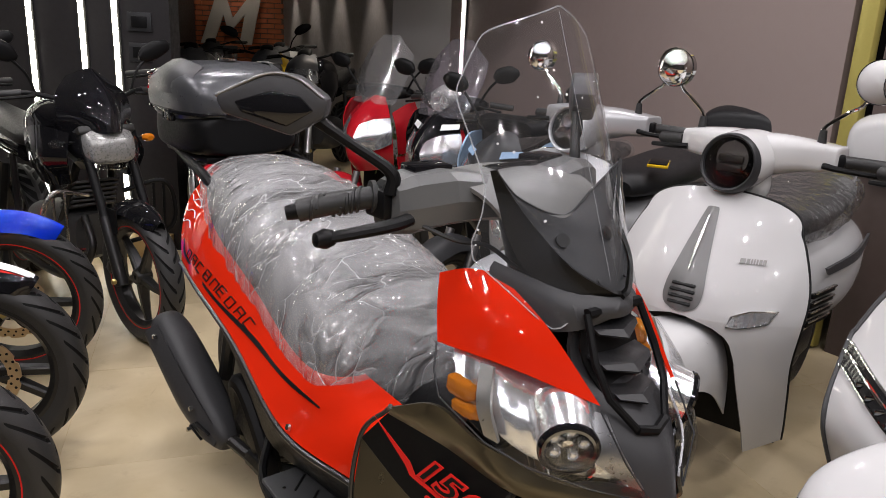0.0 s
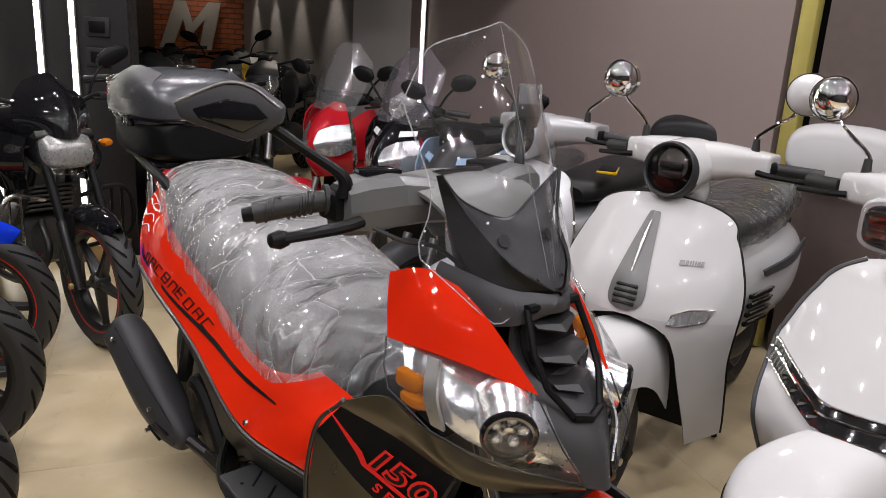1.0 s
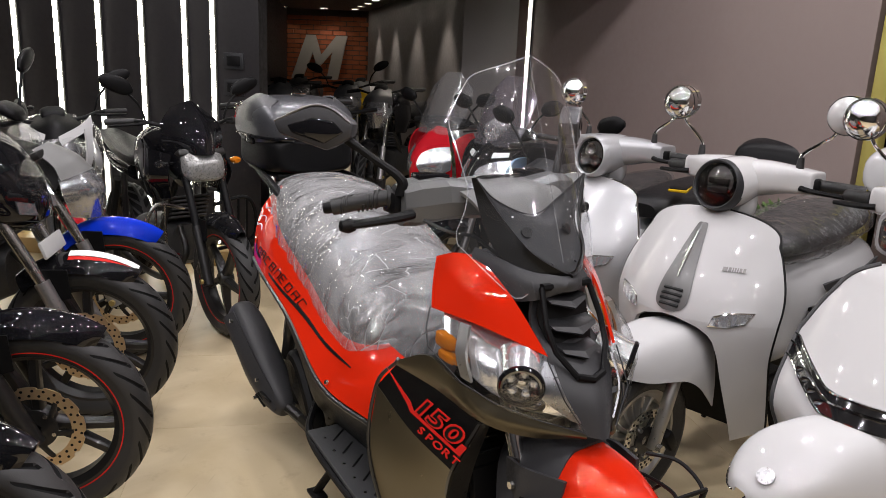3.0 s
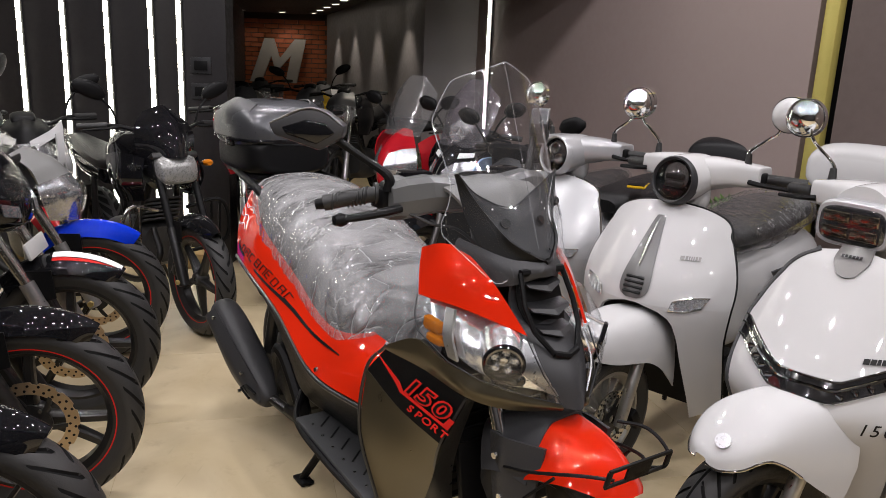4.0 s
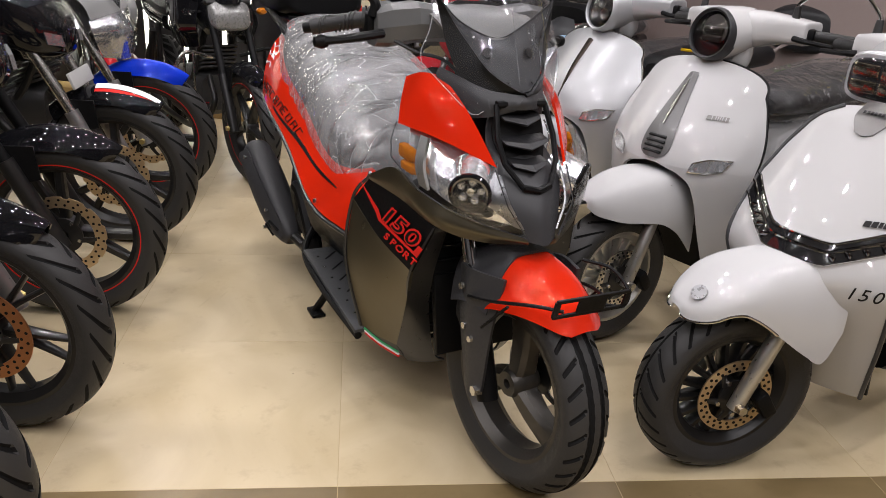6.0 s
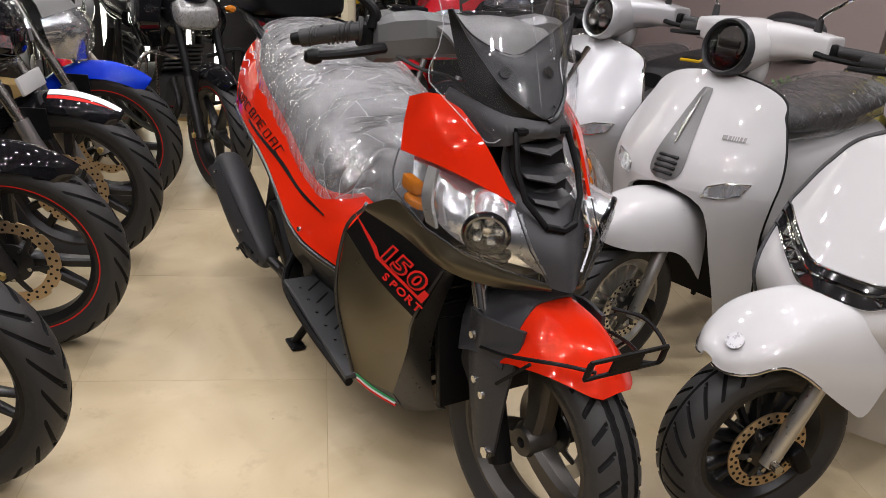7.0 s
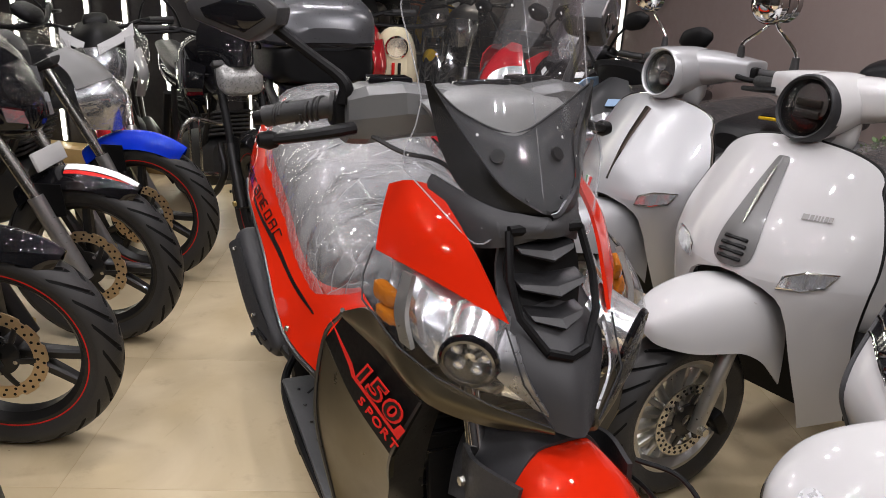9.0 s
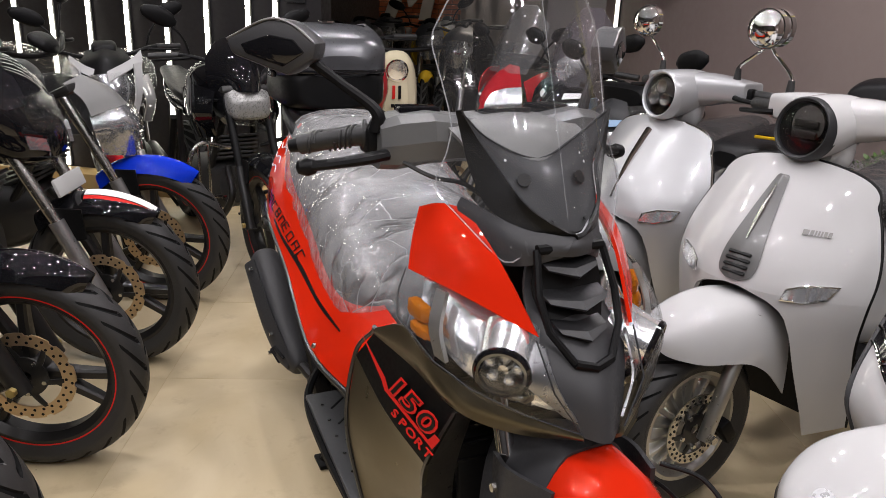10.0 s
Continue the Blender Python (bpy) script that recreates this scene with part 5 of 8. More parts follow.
        mh = part("mirror_housing", move(prism(hexa, 0.05, 0.009), mf), M_NOSE, v, "angular dark grey mirror housing", smooth=25)
        part("mirror_inset", move(move(prism([(-0.055, 0.006), (0.0, 0.022), (0.045, 0.014), (0.066, -0.008), (0.024, -0.032), (-0.045, -0.01)], 0.01, 0.003), pose(0, 0.023 if s < 0 else 0.023, 0)), mf), M_GLOSSBLACK, mh)
        part("mirror_edge", move(tube([(-0.084, 0.02, 0.014), (-0.006, 0.024, 0.046), (0.04, 0.024, 0.04), (0.08, 0.022, 0.01)], 0.0025, 8), mf), M_ALLOYDK, mh)
    part("brake_hose", tube([(-0.47, -0.2, 1.005), (-0.43, -0.16, 0.985), (-0.42, -0.1, 0.97), (-0.4, -0.05, 0.93)], 0.004, 8), M_GRIP, v)

    # seat and its wrap
    part("seat", body([(-1.62, 0, 0.88, 0.03, 0.02, 2.2), (-1.575, 0, 0.862, 0.125, 0.058, 2.4), (-1.45, 0, 0.81, 0.184, 0.122, 2.5), (-1.3, 0, 0.76, 0.214, 0.157, 2.5), (-1.08, 0, 0.688, 0.22, 0.174, 2.5), (-0.9, 0, 0.625, 0.222, 0.174, 2.5), (-0.78, 0, 0.588, 0.2, 0.148, 2.5), (-0.71, 0, 0.573, 0.14, 0.09, 2.3), (-0.675, 0, 0.565, 0.05, 0.03, 2.1)], 48), M_SEAT, v, "black vinyl seat")
    def wr(p):
        # folds hang from the ridge of the seat to both sides; small sharp crinkles between them
        bend = 0.05 * noise.noise(Vector((p.x * 5, p.y * 5, p.z * 5)))
        q = Vector(((p.x + bend + 0.35 * abs(p.y)) * 17, p.y * 3.0, p.z * 4.0))
        big = 0.5 - abs(noise.noise(q))
        mid = 0.5 - abs(noise.noise(Vector((p.x * 34 + 3 * bend, p.y * 14, p.z * 16))))
        return 0.013 * big + 0.004 * mid - 0.007
    part("seat_wrap", body([(-1.635, 0, 0.885, 0.03, 0.02, 2.2), (-1.585, 0, 0.868, 0.14, 0.07, 2.4), (-1.45, 0, 0.812, 0.2, 0.138, 2.5), (-1.3, 0, 0.762, 0.23, 0.175, 2.5), (-1.08, 0, 0.69, 0.236, 0.192, 2.5), (-0.9, 0, 0.627, 0.238, 0.192, 2.5), (-0.78, 0, 0.59, 0.222, 0.168, 2.5), (-0.70, 0, 0.575, 0.16, 0.11, 2.3), (-0.655, 0, 0.565, 0.06, 0.04, 2.1)], 190, 240, wrinkle=wr), M_WRAP, v, "crinkled clear protective film over the seat", smooth=70)

    # side bodywork
    for s in (-1, 1):
        rows = [[(-1.57, s * 0.12, 0.90), (-1.36, s * 0.15, 0.865), (-1.05, s * 0.15, 0.76), (-0.80, s * 0.14, 0.64), (-0.56, s * 0.15, 0.62)],
                [(-1.56, s * 0.185, 0.84), (-1.33, s * 0.212, 0.795), (-1.04, s * 0.205, 0.715), (-0.80, s * 0.205, 0.615), (-0.56, s * 0.205, 0.59)],
                [(-1.52, s * 0.228, 0.765), (-1.30, s * 0.25, 0.735), (-1.02, s * 0.247, 0.66), (-0.80, s * 0.252, 0.565), (-0.56, s * 0.238, 0.545)],
                [(-1.46, s * 0.255, 0.69), (-1.30, s * 0.278, 0.672), (-1.05, s * 0.287, 0.615), (-0.80, s * 0.292, 0.512), (-0.57, s * 0.252, 0.49)]]
        sp = part("side_panel", net(rows, 18, 40, 0.006), M_RED, v, "glossy orange-red side panel with a dark stripe decal")
        part("lower_skirt", net([[(-1.46, s * 0.25, 0.685), (-1.30, s * 0.272, 0.667), (-1.05, s * 0.282, 0.61), (-0.80, s * 0.286, 0.507), (-0.57, s * 0.246, 0.485)],
                                 [(-1.5, s * 0.2, 0.63), (-1.28, s * 0.235, 0.58), (-1.04, s * 0.255, 0.50), (-0.8, s * 0.235, 0.40), (-0.57, s * 0.17, 0.38)],
                                 [(-1.4, s * 0.14, 0.56), (-1.22, s * 0.18, 0.46), (-1.02, s * 0.225, 0.36), (-0.86, s * 0.17, 0.30), (-0.55, s * 0.13, 0.28)]], 10, 24, 0.006), M_PLASTIC, v)
        part("skirt_edge", tube([(-1.47, s * 0.253, 0.68), (-1.30, s * 0.276, 0.662), (-1.05, s * 0.286, 0.604), (-0.80, s * 0.291, 0.50), (-0.58, s * 0.25, 0.478)], 0.007, 8), M_SATIN, v)
        fb = part("footboard", box((-0.73, s * 0.195, 0.268), (0.46, 0.15, 0.016), 0.005, (0, 6, 0)), M_GREYPL, v, "grey plastic footboard with slots")
        for q in range(6):
            part("slot", box((-0.9 + 0.065 * q, s * 0.2, 0.2945 - 0.0068 * q), (0.06, 0.006, 0.003), 0.001, (0, 6, 50 * s)), M_DECALBLK, fb)
            part("foot_bolt", bolt((-0.9 + 0.065 * q, s * 0.24, 0.294 - 0.0068 * q), (0, 0, 1), 0.005, 0.004), M_STEEL, fb)
        part("floor_edge", tube([(-1.06, s * 0.2, 0.33), (-0.96, s * 0.262, 0.285), (-0.75, s * 0.273, 0.258), (-0.5, s * 0.26, 0.232)], 0.011, 8), M_PLASTIC, fb)
        part("panel_screw", bolt((-0.775, s * 0.291, 0.525), (0, s, 0.3), 0.007, 0.006), M_STEEL, sp)
        # grab rail
        part("grab_rail", tube([(-1.42, s * 0.155, 0.85), (-1.5, s * 0.165, 0.90), (-1.66, s * 0.15, 0.918), (-1.9, s * 0.1, 0.918)], [0.013, 0.014, 0.013, 0.012], 10), M_PLASTIC, v, "black grab rail")
    # stripe, plain letter bars and flame lines lie on the right panel
    rows = [[(x, -abs(y), z) for x, y, z in r] for r in rows]
    grid = net_grid([[Vector(q) for q in r] for r in rows], 60, 120)

    def on_panel(x, u, lift=0.003):
        i = min(59, max(1, round(u * 60)))
        j = min(range(1, 120), key=lambda q: abs(grid[i][q].x - x))
        nn = (grid[i + 1][j] - grid[i - 1][j]).cross(grid[i][j + 1] - grid[i][j - 1]).normalized()
        if nn.y > 0:
            nn = -nn
        return grid[i][j] + nn * lift, nn, (grid[i][j + 1] - grid[i][j - 1]).normalized()

    upper = [(-1.47, 0.74), (-1.41, 0.87), (-1.2, 0.885), (-1.0, 0.765), (-0.88, 0.67), (-0.74, 0.575)]
    lower = [(-1.465, 0.75), (-1.42, 0.905), (-1.2, 0.92), (-1.0, 0.815), (-0.86, 0.69), (-0.735, 0.58)]
    part("stripe_decal", net([[on_panel(x, u, 0.0025)[0] for x, u in upper], [on_panel(x, u, 0.0025)[0] for x, u in lower]], 4, 40, 0.001), M_DECALBLK, v, "black tapering stripe decal")
    for q in range(9):
        c, nn, al = on_panel(-1.395 + 0.36 * q / 8, 0.815 - 0.075 * q / 8, 0.003)
        up = nn.cross(al)
        if up.z < 0:
            up = -up
        fmq = Matrix((al, up, nn)).transposed().to_4x4()
        fmq.translation = c
        hw, hh, t = 0.0135, 0.0115, 0.0026
        pieces = [box((0.004, hh, 0), (2 * hw, t, 0.002)), box((-hw, 0, 0), (t, 2 * hh, 0.002), 0, (0, 0, -14))]
        if q % 3 != 1:
            pieces.append(box((-0.004, -hh, 0), (2 * hw, t, 0.002)))
        if q % 3 != 2:
            pieces.append(box((hw, 0, 0), (t, 2 * hh, 0.002), 0, (0, 0, -14)))
        if q % 2:
            pieces.append(box((0, 0, 0), (1.6 * hw, t, 0.002)))
        part("letter_bar", move(join(*pieces), fmq), M_DECALBLK, v)
    for q in range(3):
        part("flame_decal", tube([on_panel(-1.545 + 0.022 * k, 0.3 + 0.13 * q + 0.035 * math.sin(k * 1.7), 0.001)[0] for k in range(5)], 0.0016, 6), M_DECALWHITE, v)
    part("tail_lamp", body([(-1.74, 0, 0.83, 0.03, 0.02, 2.5), (-1.7, 0, 0.83, 0.1, 0.045, 2.5), (-1.62, 0, 0.82, 0.13, 0.06, 2.5)], 20), M_RED2, v, "red tail lamp")
    part("frame_cover", body([(-1.6, 0, 0.62, 0.08, 0.1, 3), (-1.3, 0, 0.55, 0.12, 0.12, 3), (-1.0, 0, 0.45, 0.15, 0.14, 3), (-0.6, 0, 0.33, 0.19, 0.09, 3.5), (-0.45, 0, 0.33, 0.16, 0.1, 3)], 24), M_PLASTIC, v)
    part("tunnel", body([(-0.9, 0, 0.45, 0.11, 0.17, 3), (-0.7, 0, 0.42, 0.1, 0.17, 3), (-0.5, 0, 0.5, 0.13, 0.2, 3), (-0.38, 0, 0.6, 0.17, 0.16, 3)], 24), M_PLASTIC, v)
    part("engine", body([(-1.6, -0.02, 0.27, 0.05, 0.06, 3), (-1.4, -0.02, 0.28, 0.09, 0.1, 3), (-1.1, 0, 0.29, 0.12, 0.1, 3), (-0.95, 0, 0.3, 0.1, 0.07, 3)], 20), M_ENGINE, v)
    # exhaust
    ex = part("exhaust", body([(-0.29, 0, 0, 0.02, 0.02, 2.2), (-0.28, 0, 0, 0.05, 0.062, 2.4), (-0.2, 0, 0, 0.066, 0.082, 2.4), (0.0, 0, 0.0, 0.068, 0.084, 2.4), (0.16, 0, 0.004, 0.056, 0.066, 2.4), (0.235, 0, 0.01, 0.035, 0.036, 2.2), (0.245, 0, 0.01, 0.01, 0.01, 2.2)], 32), M_NOSE, v, "matt grey-black muffler with slotted heat shield")
    EXM = pose(-1.525, -0.205, 0.277, 0, 30, 4) @ Matrix.Scale(0.9, 4)
    ex.data.transform(EXM)
    part("heat_shield", move(net([[(-0.24, -0.055, 0.058), (0.0, -0.058, 0.07), (0.15, -0.045, 0.06), (0.21, -0.03, 0.04)],
                                  [(-0.26, -0.078, 0.0), (0.0, -0.08, 0.0), (0.16, -0.066, 0.0), (0.23, -0.046, 0.006)],
                                  [(-0.24, -0.055, -0.058), (0.0, -0.058, -0.07), (0.15, -0.045, -0.05), (0.21, -0.03, -0.02)]], 12, 20, 0.004), EXM), M_NOSE, ex)
    for q in range(3):
        part("shield_slot", move(box((0.145 + 0.012 * q, -0.062, -0.026 + 0.026 * q), (0.062, 0.012, 0.007), 0.003, (0, 14 - 8 * q, 18)), EXM), M_DECALBLK, ex)
    for bx, bz in ((-0.2, 0.045), (0.1, 0.045), (0.12, -0.04)):
        part("shield_bolt", move(bolt((bx, -0.074, bz), (0, -1, 0), 0.008, 0.012), EXM), M_STEEL, ex)
    part("swingarm_cover", join(tube([(-1.32, -0.15, 0.22), (-1.24, -0.2, 0.4), (-1.17, -0.2, 0.39), (-1.05, -0.2, 0.25), (-1.2, -0.18, 0.2)], 0.026, 10), box((-1.2, -0.17, 0.3), (0.16, 0.05, 0.14), 0.02, (0, 25, 0))), M_PLASTIC, v, "black engine side cover")
    part("exhaust_pipe", tube([(-1.33, -0.19, 0.19), (-1.2, -0.15, 0.17), (-1.0, -0.06, 0.19)], 0.018, 10), M_ALLOYBLK, v)
    part("rear_shock", tube([(-1.5, -0.13, 0.3), (-1.42, -0.12, 0.6)], 0.022, 10, 4), M_ALLOYBLK, v)
    part("rear_hugger", box((-1.55, 0, 0.5), (0.2, 0.12, 0.03), 0.01, (0, -25, 0)), M_PLASTIC, v)
    for s in (-1, 1):
        stn = part("stand_leg", tube([(-0.98, s * 0.12, 0.24), (-1.03, s * 0.15, 0.12), (-1.08, s * 0.19, 0.012)], 0.013, 10), M_PLASTIC, v, "black stand leg")
        part("stand_foot", box((-1.075, s * 0.19, 0.008), (0.07, 0.045, 0.012), 0.004), M_PLASTIC, stn)

    # luggage rack
    part("luggage_rack", box((-1.8, 0, 0.918), (0.34, 0.22, 0.02), 0.006), M_PLASTIC, v, "black luggage rack plate")
    return v


def top_case(m):
    v = thing("top_case", m, "graphite grey motorcycle top case with red reflector and latch", "top case")
    part("lower_shell", body([(-0.23, 0, 0.085, 0.10, 0.05, 3), (-0.215, 0, 0.075, 0.165, 0.075, 3.6), (-0.12, 0, 0.075, 0.2, 0.078, 5), (0.1, 0, 0.075, 0.195, 0.078, 5), (0.2, 0, 0.078, 0.16, 0.07, 3.6), (0.215, 0, 0.085, 0.1, 0.05, 3)], 44), M_PLASTIC, v, "matt black lower shell")
    part("lid", body([(-0.25, 0, 0.165, 0.10, 0.035, 3), (-0.235, 0, 0.175, 0.18, 0.06, 3), (-0.2, 0, 0.185, 0.205, 0.09, 3.2), (-0.1, 0, 0.19, 0.217, 0.11, 3.4), (0.06, 0, 0.19, 0.212, 0.11, 3.4), (0.17, 0, 0.18, 0.18, 0.085, 3.2), (0.225, 0, 0.165, 0.1, 0.035, 3)], 48), M_CASE, v, "graphite lid")
    part("seam", body([(-0.25, 0, 0.142, 0.1, 0.009, 4), (-0.235, 0, 0.142, 0.185, 0.01, 5), (-0.1, 0, 0.142, 0.223, 0.01, 5), (0.06, 0, 0.142, 0.218, 0.01, 5), (0.19, 0, 0.142, 0.17, 0.01, 5), (0.228, 0, 0.142, 0.1, 0.009, 4)], 40), M_GLOSSBLACK, v, "black lip of the lid")
    for s in (-1, 1):
        part("lid_inlay", net([[(-0.12, s * 0.205, 0.2), (0.02, s * 0.214, 0.2), (0.15, s * 0.178, 0.2)],
                               [(-0.1, s * 0.195, 0.262), (0.03, s * 0.2, 0.265), (0.14, s * 0.165, 0.25)],
                               [(-0.07, s * 0.15, 0.3), (0.03, s * 0.15, 0.305), (0.11, s * 0.12, 0.285)]], 10, 12, 0.006), M_GREYPL, v)
        part("latch", box((0.02, s * 0.21, 0.13), (0.075, 0.02, 0.04), 0.004), M_GLOSSBLACK, v)
        rf = part("reflector", net([[(-0.236, s * 0.13, 0.23), (-0.222, s * 0.165, 0.237), (-0.17, s * 0.2, 0.25)], [(-0.25, s * 0.13, 0.185), (-0.235, s * 0.18, 0.19), (-0.175, s * 0.216, 0.2)]], 6, 8, 0.006), M_RED2, v, "red striped reflector")
        for q in range(4):
            part("reflector_line", tube([(-0.243, s * 0.12, 0.24 - 0.014 * q), (-0.232, s * 0.172, 0.243 - 0.014 * q), (-0.17, s * 0.212, 0.252 - 0.014 * q), (-0.1, s * 0.2, 0.272 - 0.012 * q)], 0.0022, 6), M_CHROME, rf)
    part("badge", move(lathe([(0.001, -0.003), (0.03, -0.003), (0.03, 0.003), (0.001, 0.003)], 24, False), pose(0.02, 0, 0.31, 90)), M_CHROME, v)
    return v


HERO = pose(0.4276, 0.931, 0, 0, 0, -52)
maxi_scooter(HERO)
top_case(HERO @ pose(-1.775, 0.015, 0.928) @ Matrix.Scale(0.87, 4))

# ---- retro scooters ----
def round_mirror(parent, base, head, material, s):
    st = part("mirror_stem", tube([base, (base[0], base[1], base[2] + 0.045), (base[0] - 0.01, base[1] + s * 0.05, base[2] + 0.09), (head[0], head[1] - s * 0.03, head[2] - 0.06), head], [0.006, 0.0055, 0.005, 0.005, 0.005], 10, 24), M_CHROME, parent, "bent chrome mirror stem")
    part("rubber_boot", tube([(base[0], base[1], base[2] - 0.01), (base[0], base[1], base[2] + 0.04)], [0.014, 0.009], 12, 3), M_GRIP, st)
    hd = Matrix.Translation(head) @ pose(0, 0, 0, 0, 0, -90)
    part("mirror_shell", move(lathe([(0.0005, -0.052), (0.02, -0.05), (0.038, -0.041), (0.05, -0.026), (0.055, -0.006), (0.053, -0.004), (0.0005, -0.004)], 32, False), hd @ pose(0, 0, 0, 0, 0, 180) @ pose(0, 0, 0)), material, st, "rounded mirror shell")
    part("mirror_rim", move(lathe([(0.05, -0.008), (0.057, -0.008), (0.058, 0.012), (0.052, 0.014)], 32), hd @ pose(0, 0, 0, 0, 0, 180)), M_CHROME, st)
    part("mirror_glass", move(lathe([(0.0005, 0.008), (0.052, 0.008), (0.052, 0.011), (0.0005, 0.011)], 32, False), hd @ pose(0, 0, 0, 0, 0, 180)), M_MIRRORGLASS, st)


def retro_scooter(m, color, label, style, steer=-6.0, film=True, group="white and silver scooters in a row", rack=None):
    v = thing("retro_scooter", m, label, "scooter", group)
    big = style == "sharp"
    S = pose(0.035 if big else 0.0, 0.015 if big else 0.0, 0) @ pose(-0.18, 0, 0, 0, 0, steer) @ pose(0.18, 0, 0)
    ax = S @ Vector((-0.02 if big else 0.0, 0, 0.235))
    wheel(v, ax, 0.235, 0.115, 0.155, "turbine", "sweep" if not big else "block", steer, M_ALLOY if not big else M_ALLOYBLK, None, 0.1, 1, M_DISC if big else M_STEEL, name="front_wheel", seg=440)
    wheel(v, (-1.31, 0, 0.23), 0.23, 0.12, 0.15, "turbine", "sweep", 0, M_ALLOYDK, name="rear_wheel", seg=96)

    def sp(name, bm, mat, parent=v, label=""):
        return part(name, move(bm, S), mat, parent, label)

    # one-sided fork and mudguard, which turn with the bar
    for s in (-1, 1):
        leg = sp("fork_leg", tube([(0.0, s * 0.085, 0.22), (-0.05, s * 0.085, 0.36), (-0.13, s * 0.075, 0.55)], [0.019, 0.02, 0.02], 14), M_ALLOY, v, "grey fork leg")
        part("axle_nut", move(bolt((0.0, s * 0.112, 0.235), (0, s, 0), 0.013, 0.018), S), M_STEEL, leg)
    caliper(v, S @ Vector((-0.085, 0.08, 0.225)), steer, M_PLASTIC, 0.75)
    # mudguard: a lofted hood with upright skirts, the lower edge falling to a flap behind
    if not big:
        hoods = ((0.155, 0.51, 0.492, 0.02), (0.142, 0.525, 0.475, 0.05), (0.1, 0.55, 0.462, 0.08), (0.05, 0.572, 0.452, 0.1), (-0.02, 0.586, 0.445, 0.113), (-0.09, 0.59, 0.432, 0.118), (-0.16, 0.583, 0.395, 0.119), (-0.21, 0.57, 0.35, 0.118), (-0.25, 0.55, 0.31, 0.116))
    else:
        hoods = ((0.158, 0.468, 0.456, 0.02), (0.148, 0.484, 0.452, 0.05), (0.115, 0.514, 0.466, 0.088), (0.065, 0.55, 0.492, 0.11), (0.015, 0.576, 0.476, 0.12), (-0.05, 0.592, 0.432, 0.124), (-0.12, 0.597, 0.385, 0.127), (-0.175, 0.594, 0.36, 0.127), (-0.21, 0.586, 0.44, 0.126))
    prof = list(zip(spline([(q[0], 0, q[1]) for q in hoods], 30), spline([(q[2], q[3], 0) for q in hoods], 30)))
    g = []
    for c, w in prof:
        row = []
        for k in range(25):
            ph = math.pi * k / 24
            cy, sz = math.cos(ph), math.sin(ph)
            row.append(Vector((c.x, w.y * math.copysign(abs(cy) ** 0.55, cy), w.x + (c.z - w.x) * sz ** 0.85)))
        g.append(row)
    fm = sp("front_mudguard", shell(g, 0.004), color, v, "rounded painted front mudguard" if not big else "angular white front mudguard with chrome lower edge")
    if big:
        for e in (0, 24):
            part("edge_trim", move(tube([Vector(g[i][e]) for i in range(0, 20, 2)], 0.0035, 6), S), M_CHROME, fm, "chrome lower edge")
        part("badge", move(lathe([(0.001, -0.002), (0.019, -0.002), (0.019, 0.002), (0.001, 0.0022)], 24, False), S @ Matrix.Translation((0.127, 0.033, 0.516)) @ Vector((0, 1, 0)).rotation_difference(Vector((0.66, 0.3, 0.69))).to_matrix().to_4x4()), M_DECALGREY, fm, "round plain metal badge")

    # leg shield
    if not big:
        ZT = (0.2, 0.3, 0.4, 0.5, 0.6, 0.66, 0.72, 0.79, 0.83, 0.87, 0.9, 0.926)
        XT = (-0.192, -0.166, -0.142, -0.121, -0.106, -0.12, -0.15, -0.2, -0.23, -0.262, -0.29, -0.318)
        WT = (0.262, 0.264, 0.264, 0.264, 0.274, 0.276, 0.266, 0.24, 0.22, 0.19, 0.145, 0.04)
        dense = spline(list(zip(ZT, XT, WT)), 110)
        ZD, XD, WD = [d.x for d in dense], [d.y for d in dense], [d.z for d in dense]

        def face(y, z):
            return Vector((float(np.interp(z, ZD, XD)) - 2.0 * y * y, y, z))
        up = []
        for k in range(41):
            z = 0.612 + (0.926 - 0.612) * math.sin(math.pi / 2 * k / 40)
            w = float(np.interp(z, ZD, WD))
            if z > 0.84:
                w = 0.215 * max(0.03, 1 - ((z - 0.84) / 0.0862) ** 2.2) ** 0.5
            up.append([face(w * (-1 + j / 18), z) for j in range(37)])
        pieces, legs = [shell(up[::-1], 0.012)], {}
        for s in (-1, 1):
            leg = []
            for k in range(21):
                z = 0.612 - 0.405 * k / 20
                yin = float(np.interp(z, (0.2, 0.28, 0.42, 0.5, 0.565, 0.6, 0.612), (0.185, 0.178, 0.158, 0.148, 0.13, 0.08, 0.02)))
                w = float(np.interp(z, ZD, WD))
                leg.append([face(s * (yin + (w - yin) * j / 12), z + max(0.0, 0.3 - z) * 0.5 * j / 12) for j in range(13)])
            legs[s] = leg
            pieces.append(shell(leg if s > 0 else [r[::-1] for r in leg], 0.012))
        sh = part("leg_shield", join(*pieces), color, v, "smooth painted leg shield")
        part("wheel_well", net([[(-0.22, -0.17, 0.6), (-0.19, 0, 0.61), (-0.22, 0.17, 0.6)], [(-0.3, -0.2, 0.45), (-0.32, 0, 0.45), (-0.3, 0.2, 0.45)], [(-0.38, -0.2, 0.2), (-0.38, 0, 0.2), (-0.38, 0.2, 0.2)]], 8, 8, 0.006), M_PLASTIC, sh)
        for s in (-1, 1):
            rim = [leg[12] for leg in legs[s][::-2]] + [r[0 if s < 0 else 36] for r in up[1:39:3]]
            part("shield_edge", tube([q - Vector((0.006, 0, 0)) for q in rim], 0.0042, 8), M_CHROME if style == "flag" else M_DECALBLK, sh, "thin edge trim of the shield")
